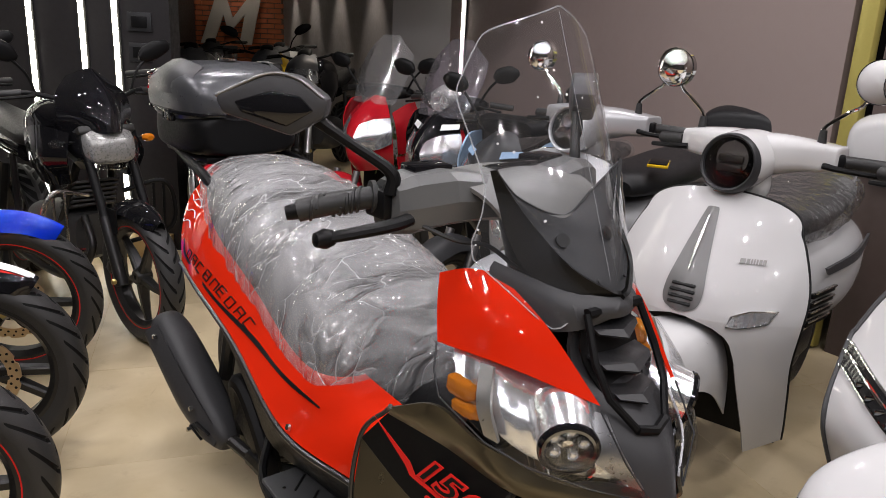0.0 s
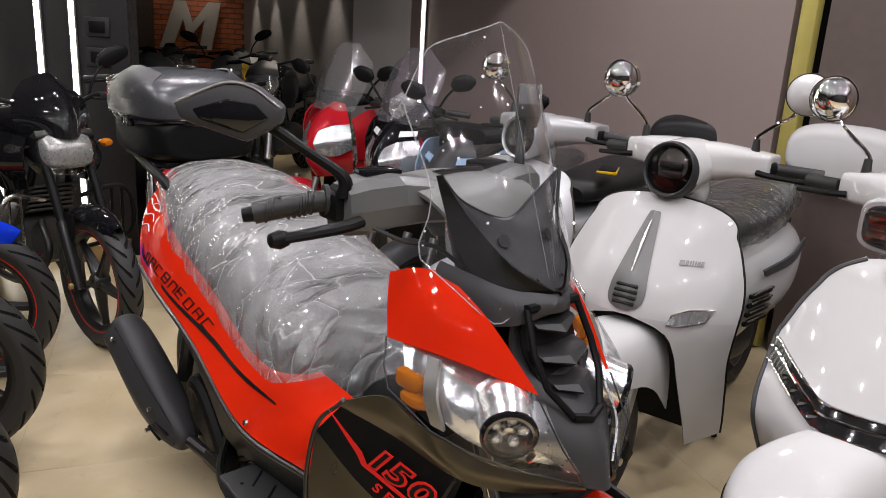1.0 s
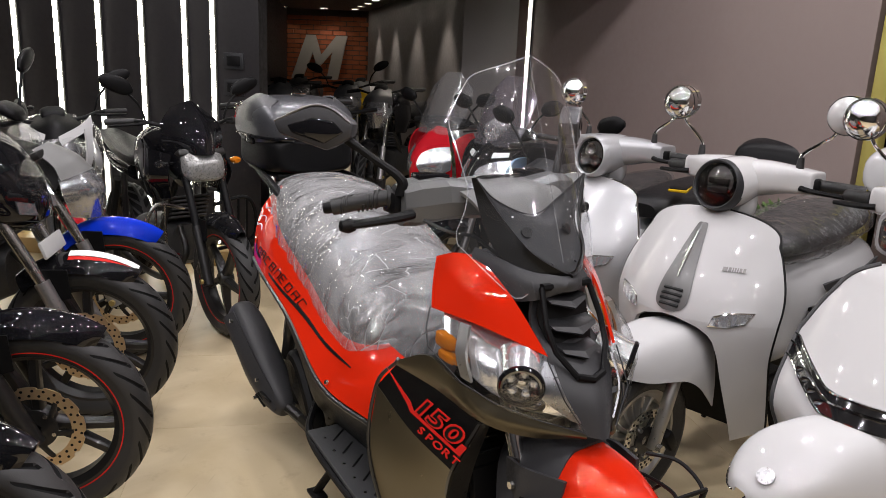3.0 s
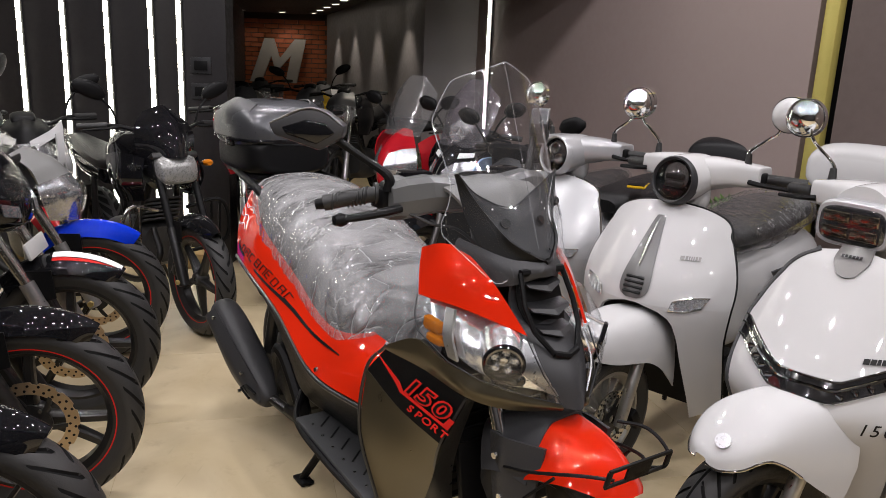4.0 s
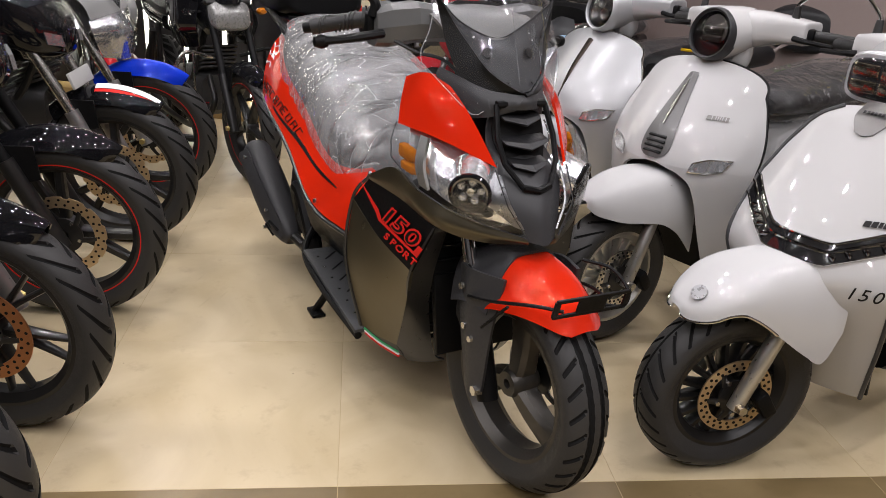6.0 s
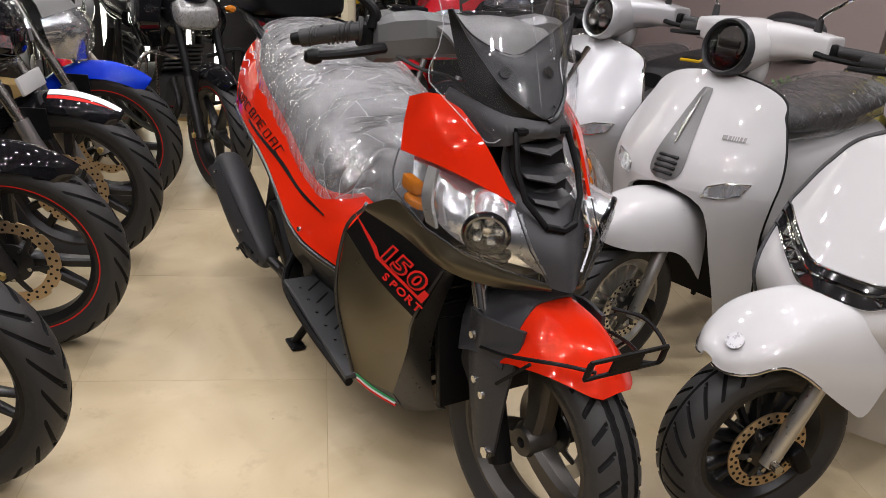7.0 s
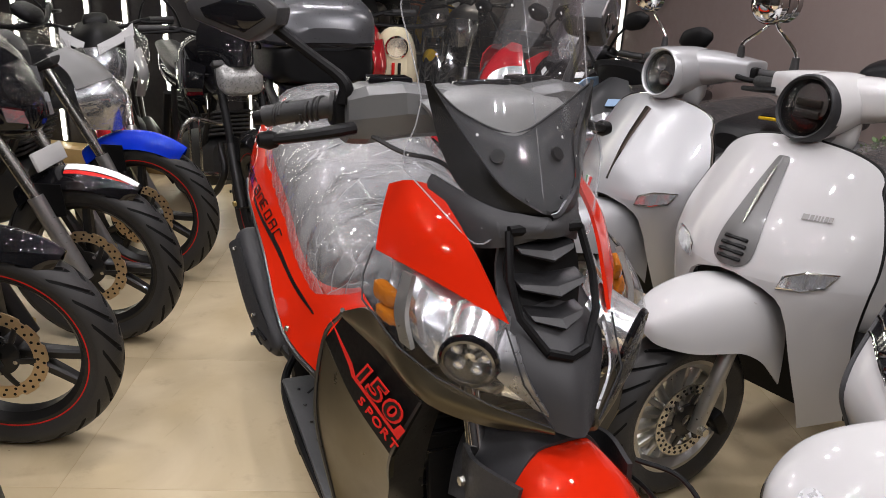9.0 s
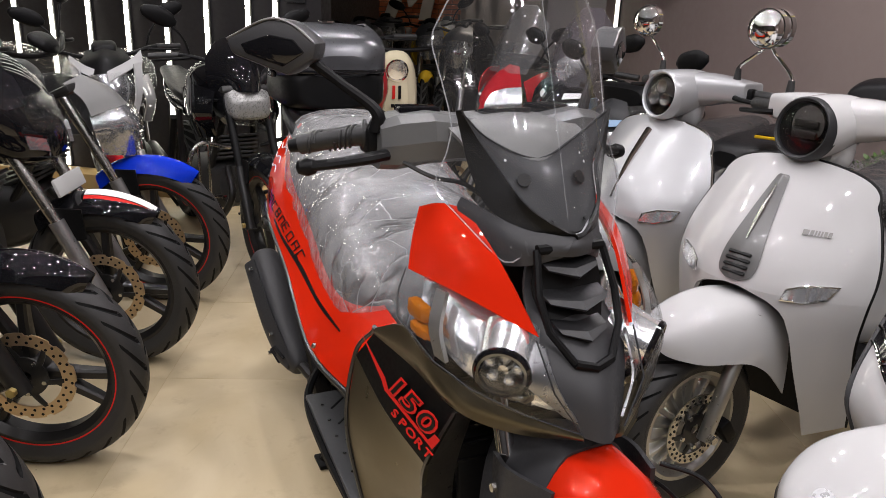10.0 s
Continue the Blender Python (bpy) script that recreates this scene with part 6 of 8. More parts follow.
        if style == "tie":
            def tie(y, z, out=0.004):
                return face(y, z) + Vector((out, 0, 0.3 * out))
            part("tie_panel", net([[tie(w * t, z, 0.004 + 0.006 * (1 - abs(t))) for t in (-1, -0.5, 0, 0.5, 1)] for z, w in ((0.882, 0.012), (0.872, 0.018), (0.8, 0.032), (0.73, 0.045), (0.69, 0.052), (0.655, 0.052), (0.635, 0.042), (0.624, 0.02))], 24, 12, 0.012), M_TIE, sh, "grey central tie panel with horn slots")
            part("tie_blade", tube([tie(0, 0.858, 0.012), tie(0, 0.8, 0.013), tie(0, 0.725, 0.012)], [0.002, 0.0055, 0.002], 8), M_STEEL, sh)
            for k in range(4):
                z = 0.643 + 0.0155 * k
                part("horn_slot", move(box((0, 0, 0), (0.01, 0.07 - 0.004 * abs(k - 1.5), 0.0075), 0.003, (0, 30, 0)), Matrix.Translation(tie(0, z, 0.008))), M_DECALBLK, sh)
        else:
            part("chrome_blade", tube([face(0, 0.885), face(0, 0.78) + Vector((0.004, 0, 0)), face(0, 0.66)], [0.012, 0.008, 0.004], 8), M_CHROME, sh, "chrome centre blade")
            for k, mt in enumerate((M_DECALGREEN, M_DECALWHITE, M_DECALRED)):
                part("flag_stripe", move(box((0, 0, 0), (0.006, 0.011, 0.036), 0.001, (0, -6, -18)), Matrix.Translation(face(-0.1 + 0.012 * k, 0.63))), mt, sh)
        for s in (-1, 1):
            spots = [[face(s * y, z) + Vector((0.004, s * 0.003, 0)) for y, z in r] for r in (((0.128, 0.632), (0.165, 0.648), (0.221, 0.652)), ((0.119, 0.603), (0.165, 0.606), (0.206, 0.62)))]
            fg = part("running_light", net(spots, 6, 12, 0.006, wrinkle=lambda p: 0.002 * abs(math.sin(p.y * 160))), M_REFLECTOR, sh, "slim clear running light", smooth=15)
            ring = spots[0] + spots[1][::-1] + [spots[0][0]]
            part("light_rim", tube(ring, 0.0032, 6, straight=True), M_CHROME, fg)
            part("running_light_lens", net([[q + Vector((0.004, s * 0.003, 0)) for q in r] for r in spots], 6, 12, 0.002), M_LENS, fg)
        if style == "tie":
            bar_row("name_bar", sh, [0.014, 0.008, 0.004, 0.004, 0.004, 0.007, 0.008], 0.014, frame_from(face(0.138, 0.765) - Vector((0.001, 0, 0)), (-0.48, 0.88, 0.0), (-0.55, 0, 0.8)) @ pose(0, 0, 0.004), M_ALLOYDK, 0.2, 0.2)
    else:
        ZC = (0.19, 0.28, 0.4, 0.5, 0.55, 0.6, 0.66, 0.77, 0.905, 0.93)
        XC = (-0.28, -0.22, -0.15, -0.085, -0.06, -0.072, -0.11, -0.19, -0.29, -0.33)

        def face(y, z, out=0.0):
            return Vector((float(np.interp(z, ZC, XC)) + out - 1.9 * y * y, y, z))

        def bar_z(y):
            # the bar falls from both ends to two low corners and runs level between them
            return 0.618 + 0.07 * min(1.0, max(0.0, abs(y) - 0.075) / 0.135)
        T9 = (-1, -0.8, -0.6, -0.4, -0.2, 0, 0.2, 0.4, 0.6, 0.8, 1)
        rows = []
        for k in range(9):
            u = k / 8
            row = []
            for t in T9:
                z0 = bar_z(0.225 * t) + 0.024
                z = 0.925 - 0.012 * t * t + (z0 - 0.925 + 0.012 * t * t) * u
                w = float(np.interp(z, (0.6, 0.66, 0.72, 0.8, 0.87, 0.9, 0.925), (0.228, 0.228, 0.22, 0.19, 0.15, 0.115, 0.06)))
                row.append(face(w * t, z))
            rows.append(row)
        sh = part("leg_shield", net(rows, 40, 50, 0.012), color, v, "angular white leg shield with a V-shaped light bar")
        low = []
        for k in range(9):
            u = k / 8
            row = []
            for t in T9:
                z0 = bar_z(0.225 * t) - 0.022
                z = z0 + (0.2 - z0) * u
                w = float(np.interp(z, (0.2, 0.28, 0.4, 0.5, 0.6, 0.66), (0.15, 0.168, 0.192, 0.21, 0.222, 0.226)))
                row.append(face(w * t, z))
            low.append(row)
        part("wheel_well", net([[(-0.2, -0.14, 0.56), (-0.17, 0, 0.565), (-0.2, 0.14, 0.56)], [(-0.3, -0.15, 0.4), (-0.3, 0, 0.4), (-0.3, 0.15, 0.4)], [(-0.38, -0.14, 0.18), (-0.38, 0, 0.18), (-0.38, 0.14, 0.18)]], 8, 8, 0.006), M_PLASTIC, sh)
        part("lower_shield", net(low, 30, 50, 0.012), color, sh)
        YB = [0.222 * (-1 + k / 14) for k in range(29)]
        lb = part("light_bar", shell([[face(y, bar_z(y) + dz, 0.003) for y in YB] for dz in (0.026, 0.0, -0.024)], 0.014), M_DARKGLASS, sh, "black glass V-shaped light bar with chrome edge")
        for dz, rr in ((0.024, 0.003), (0.005, 0.0042), (-0.023, 0.0028)):
            part("bar_trim", tube([face(y, bar_z(y) + dz, 0.006) for y in YB], rr, 6, straight=True), M_CHROME, lb)
        for e in (-1, 1):
            for k in range(4):
                y = e * (0.085 + 0.026 * k)
                part("led_cell", move(box((0, 0, 0), (0.008, 0.021, 0.014), 0.003, (0, 0, -e * 20)), Matrix.Translation(face(y, bar_z(y) - 0.009, 0.004))), M_LAMPFACET, lb)
        part("collar_badge", net([[face(-0.04, 0.93, 0.006), face(0, 0.935, 0.01), face(0.04, 0.93, 0.006)], [face(-0.042, 0.9, 0.006), face(0, 0.9, 0.009), face(0.042, 0.9, 0.006)], [face(-0.022, 0.868, 0.006), face(0, 0.864, 0.009), face(0.022, 0.868, 0.006)]], 8, 10, 0.008), M_ALLOYDK, sh, "brushed metal collar badge")
        bar_row("badge_bar", sh, [0.006] * 6, 0.009, frame_from(face(0, 0.91, 0.01), (0, 1, 0), (-0.75, 0, 0.66)) @ pose(0, 0, 0.003), M_DECALBLK, 0.0, 0.3)
        bar_row("name_bar", sh, [0.014, 0.012, 0.008, 0.01, 0.005, 0.005, 0.005, 0.012], 0.014, frame_from(face(0.142, 0.697), (-0.48, 0.88, 0.08), (-0.6, 0, 0.8)) @ pose(0, 0, 0.004), M_DECALBLK, 0.35, 0.15)
        for ch, cx in (("1", -0.026), ("5", 0.0), ("0", 0.028)):
            part("size_decal", move(text_mesh(ch, 0.042, 0.3), frame_from(face(0.165, 0.55), (-0.53, 0.85, 0.04), (0, 0, 1)) @ pose(cx, 0, 0.004)), M_DECALBLK, sh, "dark 150 lettering")
        for s in (-1, 1):
            part("shield_edge", tube([(r[0 if s < 0 else 10]) for r in rows] + [(r[0 if s < 0 else 10]) for r in low[1:]], 0.006, 8), M_GREYPL, sh)
    part("inner_shield", body([(-0.44, 0, 0.62, 0.15, 0.26, 4), (-0.40, 0, 0.6, 0.2, 0.28, 4), (-0.36, 0, 0.6, 0.18, 0.27, 4)], 24), M_PLASTIC, v)

    # headset
    if big:
        S = pose(-0.07, -0.05, 0) @ pose(-0.18, 0, 0, 0, 0, -10) @ pose(0.18, 0, 0)
    # a wing along the bar in flat facets below and a barrel that carries the lamp
    wing = join(*[move(body([(e * 0.0, 0.44, 1.018, 0.085, 0.06, 2.8), (e * 0.07, 0.445, 1.024, 0.078, 0.056, 2.8), (e * 0.14, 0.458, 1.03, 0.058, 0.044, 3.2), (e * 0.205, 0.478, 1.028, 0.046, 0.036, 4.5), (e * 0.222, 0.484, 1.027, 0.042, 0.032, 5), (e * 0.223, 0.484, 1.027, 0.01, 0.01, 4)], 32, 30), pose(0, 0, 0, 0, 0, 90)) for e in (-1, 1)])
    barrel = body([(-0.5, 0, 1.03, 0.06, 0.04, 2.2), (-0.45, 0, 1.022, 0.088, 0.062, 2.2), (-0.38, 0, 1.008, 0.09, 0.078, 2.05), (-0.335, 0, 1.002, 0.086, 0.082, 2.0), (-0.312, 0, 1.0, 0.083, 0.081, 2)], 40)
    hs = sp("headset", join(wing, barrel), color, v, "painted handlebar headset")
    sp("headset_neck", body([(-0.46, 0, 0.95, 0.05, 0.05, 2.5), (-0.41, 0, 0.94, 0.075, 0.06, 2.5), (-0.365, 0, 0.95, 0.05, 0.04, 2.5)], 20), color, v)
    if not big:
        lm = S @ pose(-0.312, 0, 1.0, 0, 0, -90) @ pose(0, 0, 0, 8)
        lamp = part("headlight", move(lathe([(0.066, 0.0), (0.07, 0.024), (0.075, 0.028), (0.08, 0.022), (0.083, -0.01), (0.07, -0.01)], 48), lm), M_DKGREY if style == "tie" else M_SILVER, v, "round LED headlight with a dark rim")
        part("lamp_bowl", move(lathe([(0.0005, -0.004), (0.04, -0.002), (0.066, 0.012), (0.069, 0.016), (0.069, -0.012), (0.0005, -0.012)], 40, False), lm), M_GLOSSBLACK, lamp)
        if style == "tie":
            part("lamp_bar", move(join(box((0, 0.008, 0.012), (0.07, 0.012, 0.02), 0.004), box((0, 0.008, -0.014), (0.07, 0.012, 0.02), 0.004)), lm), M_ALLOYDK, lamp)
        else:
            for k in range(3):
                part("lamp_cell", move(lathe([(0.0005, 0.006), (0.018, 0.01), (0.022, 0.014), (0.022, 0.0), (0.0005, 0.0)], 20, False), lm @ pose(0.028 * math.cos(k * 2.094 + 1.57), 0.004, 0.028 * math.sin(k * 2.094 + 1.57))), M_REFLECTOR, lamp)
        part("lamp_glass", move(lathe([(0.0005, 0.034), (0.03, 0.031), (0.055, 0.024), (0.07, 0.014), (0.07, 0.01), (0.0005, 0.03)], 40, False), lm), M_SMOKELENS, lamp)
    else:
        lamp = sp("headlight", body([(-0.335, 0, 0.985, 0.098, 0.06, 4), (-0.29, 0, 0.982, 0.1, 0.062, 4), (-0.278, 0, 0.98, 0.096, 0.057, 4)], 32), M_SILVER, v, "rectangular LED headlight with a silver rim")
        part("lamp_bowl", move(body([(-0.285, 0, 0.98, 0.088, 0.05, 4), (-0.272, 0, 0.98, 0.085, 0.047, 4), (-0.268, 0, 0.979, 0.07, 0.036, 4)], 28), S), M_DARKGLASS, lamp)
        for s in (-1, 1):
            for dz in (-0.016, 0.016):
                part("lamp_cell", move(box((-0.268, s * 0.038, 0.98 + dz * 1.25), (0.008, 0.07, 0.03), 0.004), S), M_LAMPCELL, lamp)
        part("lamp_glass", move(body([(-0.285, 0, 0.98, 0.093, 0.054, 4), (-0.262, 0, 0.98, 0.09, 0.051, 4), (-0.258, 0, 0.98, 0.065, 0.037, 4)], 28), S), M_LENS, lamp)
        bar_row("headset_bar", hs, [0.012, 0.008, 0.01, 0.01, 0.006], 0.02, S @ frame_from(Vector((-0.43, 0.145, 1.03)), (-0.6, 0.8, 0), (0, 0, 1)) @ pose(0, 0, 0.022), M_DECALBLK, 0.4, 0.15)
    for s in (-1, 1):
        gp = sp("grip", tube([(-0.475, s * 0.2, 1.022), (-0.5, s * 0.25, 1.02), (-0.535, s * 0.34, 1.015)], 0.0175, 14), M_GRIP, v, "black rubber grip")
        sp("brake_lever", tube([(-0.43, s * 0.195, 1.012), (-0.425, s * 0.24, 1.008), (-0.46, s * 0.33, 1.0)], [0.009, 0.008, 0.007], 8), M_PLASTIC, v, "black brake lever")
        sp("switch_box", box((-0.475, s * 0.215, 1.02), (0.05, 0.035, 0.045), 0.008, (0, 0, s * 20)), M_PLASTIC)
        base, head = S @ Vector((-0.455, s * 0.172, 1.062)), S @ Vector((-0.465, s * 0.285, 1.235))
        round_mirror(v, base, head, color if style == "tie" and s > 0 else M_CHROME, s)

    # floor, seat and rear body
    part("floorboard", body([(-0.42, 0, 0.29, 0.15, 0.05, 4), (-0.5, 0, 0.27, 0.17, 0.045, 4), (-0.75, 0, 0.27, 0.17, 0.045, 4)], 24), M_PLASTIC, v)
    part("floor_mat", box((-0.58, 0, 0.318), (0.3, 0.28, 0.01), 0.004), M_PLASTIC, v)
    part("rear_body", body([(-0.72, 0, 0.42, 0.08, 0.12, 3), (-0.78, 0, 0.48, 0.14, 0.18, 3), (-0.95, 0, 0.52, 0.185, 0.19, 2.6), (-1.2, 0, 0.53, 0.215, 0.18, 2.4), (-1.45, 0, 0.56, 0.185, 0.14, 2.3), (-1.62, 0, 0.6, 0.1, 0.08, 2.2), (-1.68, 0, 0.61, 0.03, 0.03, 2)], 36), color, v, "rounded painted rear body")
    for s in (-1, 1):
        for k in range(4):
            vent = part("side_vent", box((-0.86 - 0.012 * k, s * 0.182, 0.44 + 0.03 * k), (0.17, 0.016, 0.017), 0.005, (0, 0, -s * 9)), M_DECALBLK, v)
            part("vent_lip", box((-0.86 - 0.012 * k, s * 0.189, 0.452 + 0.03 * k), (0.165, 0.014, 0.007), 0.003, (0, 0, -s * 9)), M_STEEL, vent)
        part("side_cover", net([[(-0.86, s * 0.19, 0.62), (-1.1, s * 0.222, 0.64), (-1.35, s * 0.21, 0.66)], [(-0.9, s * 0.19, 0.59), (-1.1, s * 0.224, 0.605), (-1.3, s * 0.215, 0.62)]], 6, 14, 0.008), M_GREYPL, v)
        part("stand_leg", tube([(-0.72, s * 0.1, 0.24), (-0.76, s * 0.14, 0.01)], 0.011, 8, 4), M_PLASTIC, v)
    part("engine", body([(-0.9, 0, 0.27, 0.08, 0.07, 3), (-1.15, 0, 0.28, 0.12, 0.1, 3), (-1.4, -0.04, 0.27, 0.08, 0.08, 3)], 18), M_ENGINE, v)
    part("seat", body([(-0.72, 0, 0.74, 0.06, 0.03, 2.5), (-0.78, 0, 0.755, 0.12, 0.05, 2.6), (-1.0, 0, 0.77, 0.15, 0.06, 2.8), (-1.25, 0, 0.79, 0.145, 0.062, 2.8), (-1.45, 0, 0.79, 0.12, 0.055, 2.6), (-1.55, 0, 0.775, 0.06, 0.03, 2.4)], 28), M_SEAT, v, "black vinyl seat")
    if film:
        part("seat_wrap", body([(-0.69, 0, 0.73, 0.07, 0.035, 2.2), (-0.76, 0, 0.75, 0.145, 0.07, 2.4), (-1.0, 0, 0.765, 0.178, 0.085, 2.5), (-1.25, 0, 0.785, 0.172, 0.085, 2.5), (-1.46, 0, 0.785, 0.14, 0.072, 2.4), (-1.58, 0, 0.77, 0.06, 0.035, 2.3)], 56, 70, wrinkle=crumple(0.012, 12.0, (2.0, 1, 1))), M_WRAPDK, v, "clear film stretched over the seat")
    if rack:
        bx, by, bz = (0.08, 0.2, 0.01) if rack == "white" else (-0.04, 0.05, -0.045)
        rk = part("rack", join(*[tube([(-1.42, s * 0.1, 0.8), (-1.6, s * 0.11, 0.85), (-1.8 + bx, s * 0.1 + by, 0.85 + bz)], 0.009, 8) for s in (-1, 1)], tube([(-1.8 + bx, by - 0.1, 0.85 + bz), (-1.83 + bx, by, 0.85 + bz), (-1.8 + bx, by + 0.1, 0.85 + bz)], 0.009, 8)), M_CHROME, v, "chrome rear rack")
        part("backrest", body([(-1.82 + bx, 0.03 + by, 0.95 + bz, 0.15, 0.06, 3), (-1.78 + bx, 0.03 + by, 0.955 + bz, 0.215, 0.115, 3), (-1.68 + bx, 0.03 + by, 0.945 + bz, 0.205, 0.1, 3), (-1.66 + bx, 0.03 + by, 0.945 + bz, 0.15, 0.05, 3)], 28), M_SEAT if rack == "black" else M_WHITE, rk, "padded backrest")
    return v


GALLERY = pose(0.589, 1.80, 0, 0, 0, -130)
retro_scooter(GALLERY, M_WHITE, "pearl white retro scooter with a grey tie panel and film-wrapped seat", "tie", rack="white")
retro_scooter(pose(0.24, 2.41, 0, 0, 0, -132), M_SILVER, "silver retro scooter with chrome blade and tricolour sticker", "flag", film=False, rack="black")
retro_scooter(pose(0.895, 1.174, 0, 0, 0, -134), M_WHITE, "white angular scooter with V-shaped light bar and rectangular headlight", "sharp", steer=-22)

# ---- motorcycles ----
def motorcycle(m, label, fender, tank, group="motorcycles along the panelled wall", spokes="three", stripe=None, disc=0.13, disc_mat=None, wavy=12, lamp="split", fork=None, cal=None, steer=0.0, wrap=True, plate=False, mirrors=True, guard=False, nose=None, detail=True, fender_stripe=None, lean=4.0, glass=None, vee=False, bulk=False, low=None):
    v = thing("motorcycle", m @ pose(0, 0, 0, lean, 0, 0), label, "motorcycle", group)
    fork = fork or M_STEEL
    R = 0.3
    wheel(v, (0, 0, R), R, 0.105, 0.222, spokes, "sweep", steer, M_ALLOYBLK, stripe, disc, -1, disc_mat or M_DISC, wavy, "front_wheel", 330 if detail else 72)
    wheel(v, (-1.32, 0, R), R, 0.13, 0.222, spokes, "sweep", 0, M_ALLOYBLK, stripe, None, name="rear_wheel", seg=72)
    # fork
    top = Vector((-0.34, 0, 1.0))
    for s in (-1, 1):
        y = s * 0.095
        leg = part("fork_slider", tube([(0.01, y, R - 0.02), (-0.11, y, 0.56)], [0.028, 0.026], 14, 4), M_ALLOYBLK if fork is not M_STEEL else M_FORK, v, "cast fork slider")
        part("fork_tube", tube([(-0.105, y, 0.55), (-0.285, y, 0.91)], 0.02, 14, 4), fork, leg, "bright fork tube")
        part("axle_nut", bolt((0.0, y + s * 0.03, R), (0, s, 0), 0.014, 0.02), M_BRASS, leg)
    caliper(v, (-0.09, -0.075, R + 0.055), 0, cal or M_ALLOYBLK)
    part("triple_clamp", box((-0.27, 0, 0.9), (0.09, 0.25, 0.035), 0.01, (0, -26, 0)), M_ALLOYBLK, v)
    # mudguard
    fd = arch(v, "front_mudguard", (0, 0, R), R + 0.012, 0.066, 55, 132, fender, 0, 0.05, 0.004, 0.4, "glossy painted front mudguard", 0.018, 0.008)
    for s in (-1, 1):
        part("fender_stay", net([[(-0.03, s * 0.078, 0.6), (-0.12, s * 0.082, 0.6)], [(-0.02, s * 0.085, 0.5), (-0.1, s * 0.088, 0.48)]], 4, 4, 0.006), M_PLASTIC, fd)
    if fender_stripe:
        for s, mt in fender_stripe:
            g = []
            for i in range(17):
                a = radians(57 + 40 * i / 16)
                row = []
                for j in range(4):
                    t = s - 0.22 + 0.44 * j / 3
                    rr = R + 0.0355 - 0.05 * abs(t) ** 2.6 + 0.008 * (1 - abs(t))
                    row.append(Vector((rr * math.cos(a), 0.0615 * t * (0.4 + 0.6 * min(1, i / 16 * 1.47) ** 0.6), R + rr * math.sin(a))))
                g.append(row)
            part("fender_stripe", shell(g, 0.002), mt, fd)
    # lamp unit
    if lamp == "split":
        hl = part("headlight", net([[(-0.28, -0.13, 0.93), (-0.2, -0.08, 0.95), (-0.17, 0, 0.955), (-0.2, 0.08, 0.95), (-0.28, 0.13, 0.93)],
                                    [(-0.26, -0.14, 0.85), (-0.16, -0.08, 0.86), (-0.12, 0, 0.865), (-0.16, 0.08, 0.86), (-0.26, 0.14, 0.85)],
                                    [(-0.25, -0.09, 0.74), (-0.18, -0.05, 0.73), (-0.15, 0, 0.725), (-0.18, 0.05, 0.73), (-0.25, 0.09, 0.74)]], 12, 16, 0.03), glass or M_LAMPGREY, v, "faceted headlight under clear film")
        part("lamp_lens", net([[(-0.27, -0.142, 0.935), (-0.185, -0.088, 0.955), (-0.155, 0, 0.96), (-0.185, 0.088, 0.955), (-0.27, 0.142, 0.935)],
                               [(-0.25, -0.155, 0.85), (-0.14, -0.088, 0.86), (-0.1, 0, 0.865), (-0.14, 0.088, 0.86), (-0.25, 0.155, 0.85)],
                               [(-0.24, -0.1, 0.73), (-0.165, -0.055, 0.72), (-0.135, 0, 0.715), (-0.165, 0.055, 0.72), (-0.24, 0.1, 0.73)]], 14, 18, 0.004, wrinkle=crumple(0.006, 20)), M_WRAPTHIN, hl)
        cowl = part("lamp_cowl", net([[(-0.4, -0.09, 1.06), (-0.36, 0, 1.085), (-0.4, 0.09, 1.06)],
                               [(-0.3, -0.13, 1.0), (-0.24, 0, 1.03), (-0.3, 0.13, 1.0)],
                               [(-0.26, -0.15, 0.93), (-0.17, 0, 0.96), (-0.26, 0.15, 0.93)]], 12, 14, 0.006), nose or M_GREYPL, v, "pointed headlight cowl")
        if low:
            # the lamp sits lower and further ahead on this one, under a smaller cowl
            for piece in [hl, cowl] + list(hl.children):
                piece.data.transform(Matrix.Translation(low) @ Matrix.Translation((-0.2, 0, 0.85)) @ Matrix.Scale(0.86, 4) @ Matrix.Translation((0.2, 0, -0.85)))
        if vee:
            for s in (-1, 1):
                part("vee_blade", net([[(-0.3, s * 0.17, 1.05), (-0.235, s * 0.1, 1.0), (-0.19, 0.0, 0.955)], [(-0.27, s * 0.17, 0.99), (-0.21, s * 0.1, 0.955), (-0.155, 0.0, 0.905)]], 6, 10, 0.02), M_WHITE, v, "white V-shaped blade of the cowl")
                part("side_strip", net([[(-0.24, s * 0.17, 1.0), (-0.22, s * 0.13, 0.99)], [(-0.2, s * 0.15, 0.85), (-0.18, s * 0.12, 0.85)], [(-0.2, s * 0.1, 0.72), (-0.18, s * 0.08, 0.72)]], 8, 4, 0.012), M_WHITE, v)
    else:
        hl = part("headlight", body([(-0.36, 0, 0.86, 0.1, 0.08, 3), (-0.26, 0, 0.85, 0.115, 0.085, 3.5), (-0.19, 0, 0.83, 0.1, 0.06, 3.5), (-0.17, 0, 0.825, 0.07, 0.04, 3)], 24), M_LAMPPALE, v, "square clear headlight under clear film")
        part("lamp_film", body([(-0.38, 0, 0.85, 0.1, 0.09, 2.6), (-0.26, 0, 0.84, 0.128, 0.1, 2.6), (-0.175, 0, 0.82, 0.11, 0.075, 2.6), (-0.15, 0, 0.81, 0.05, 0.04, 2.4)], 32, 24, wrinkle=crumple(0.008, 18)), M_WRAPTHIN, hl)
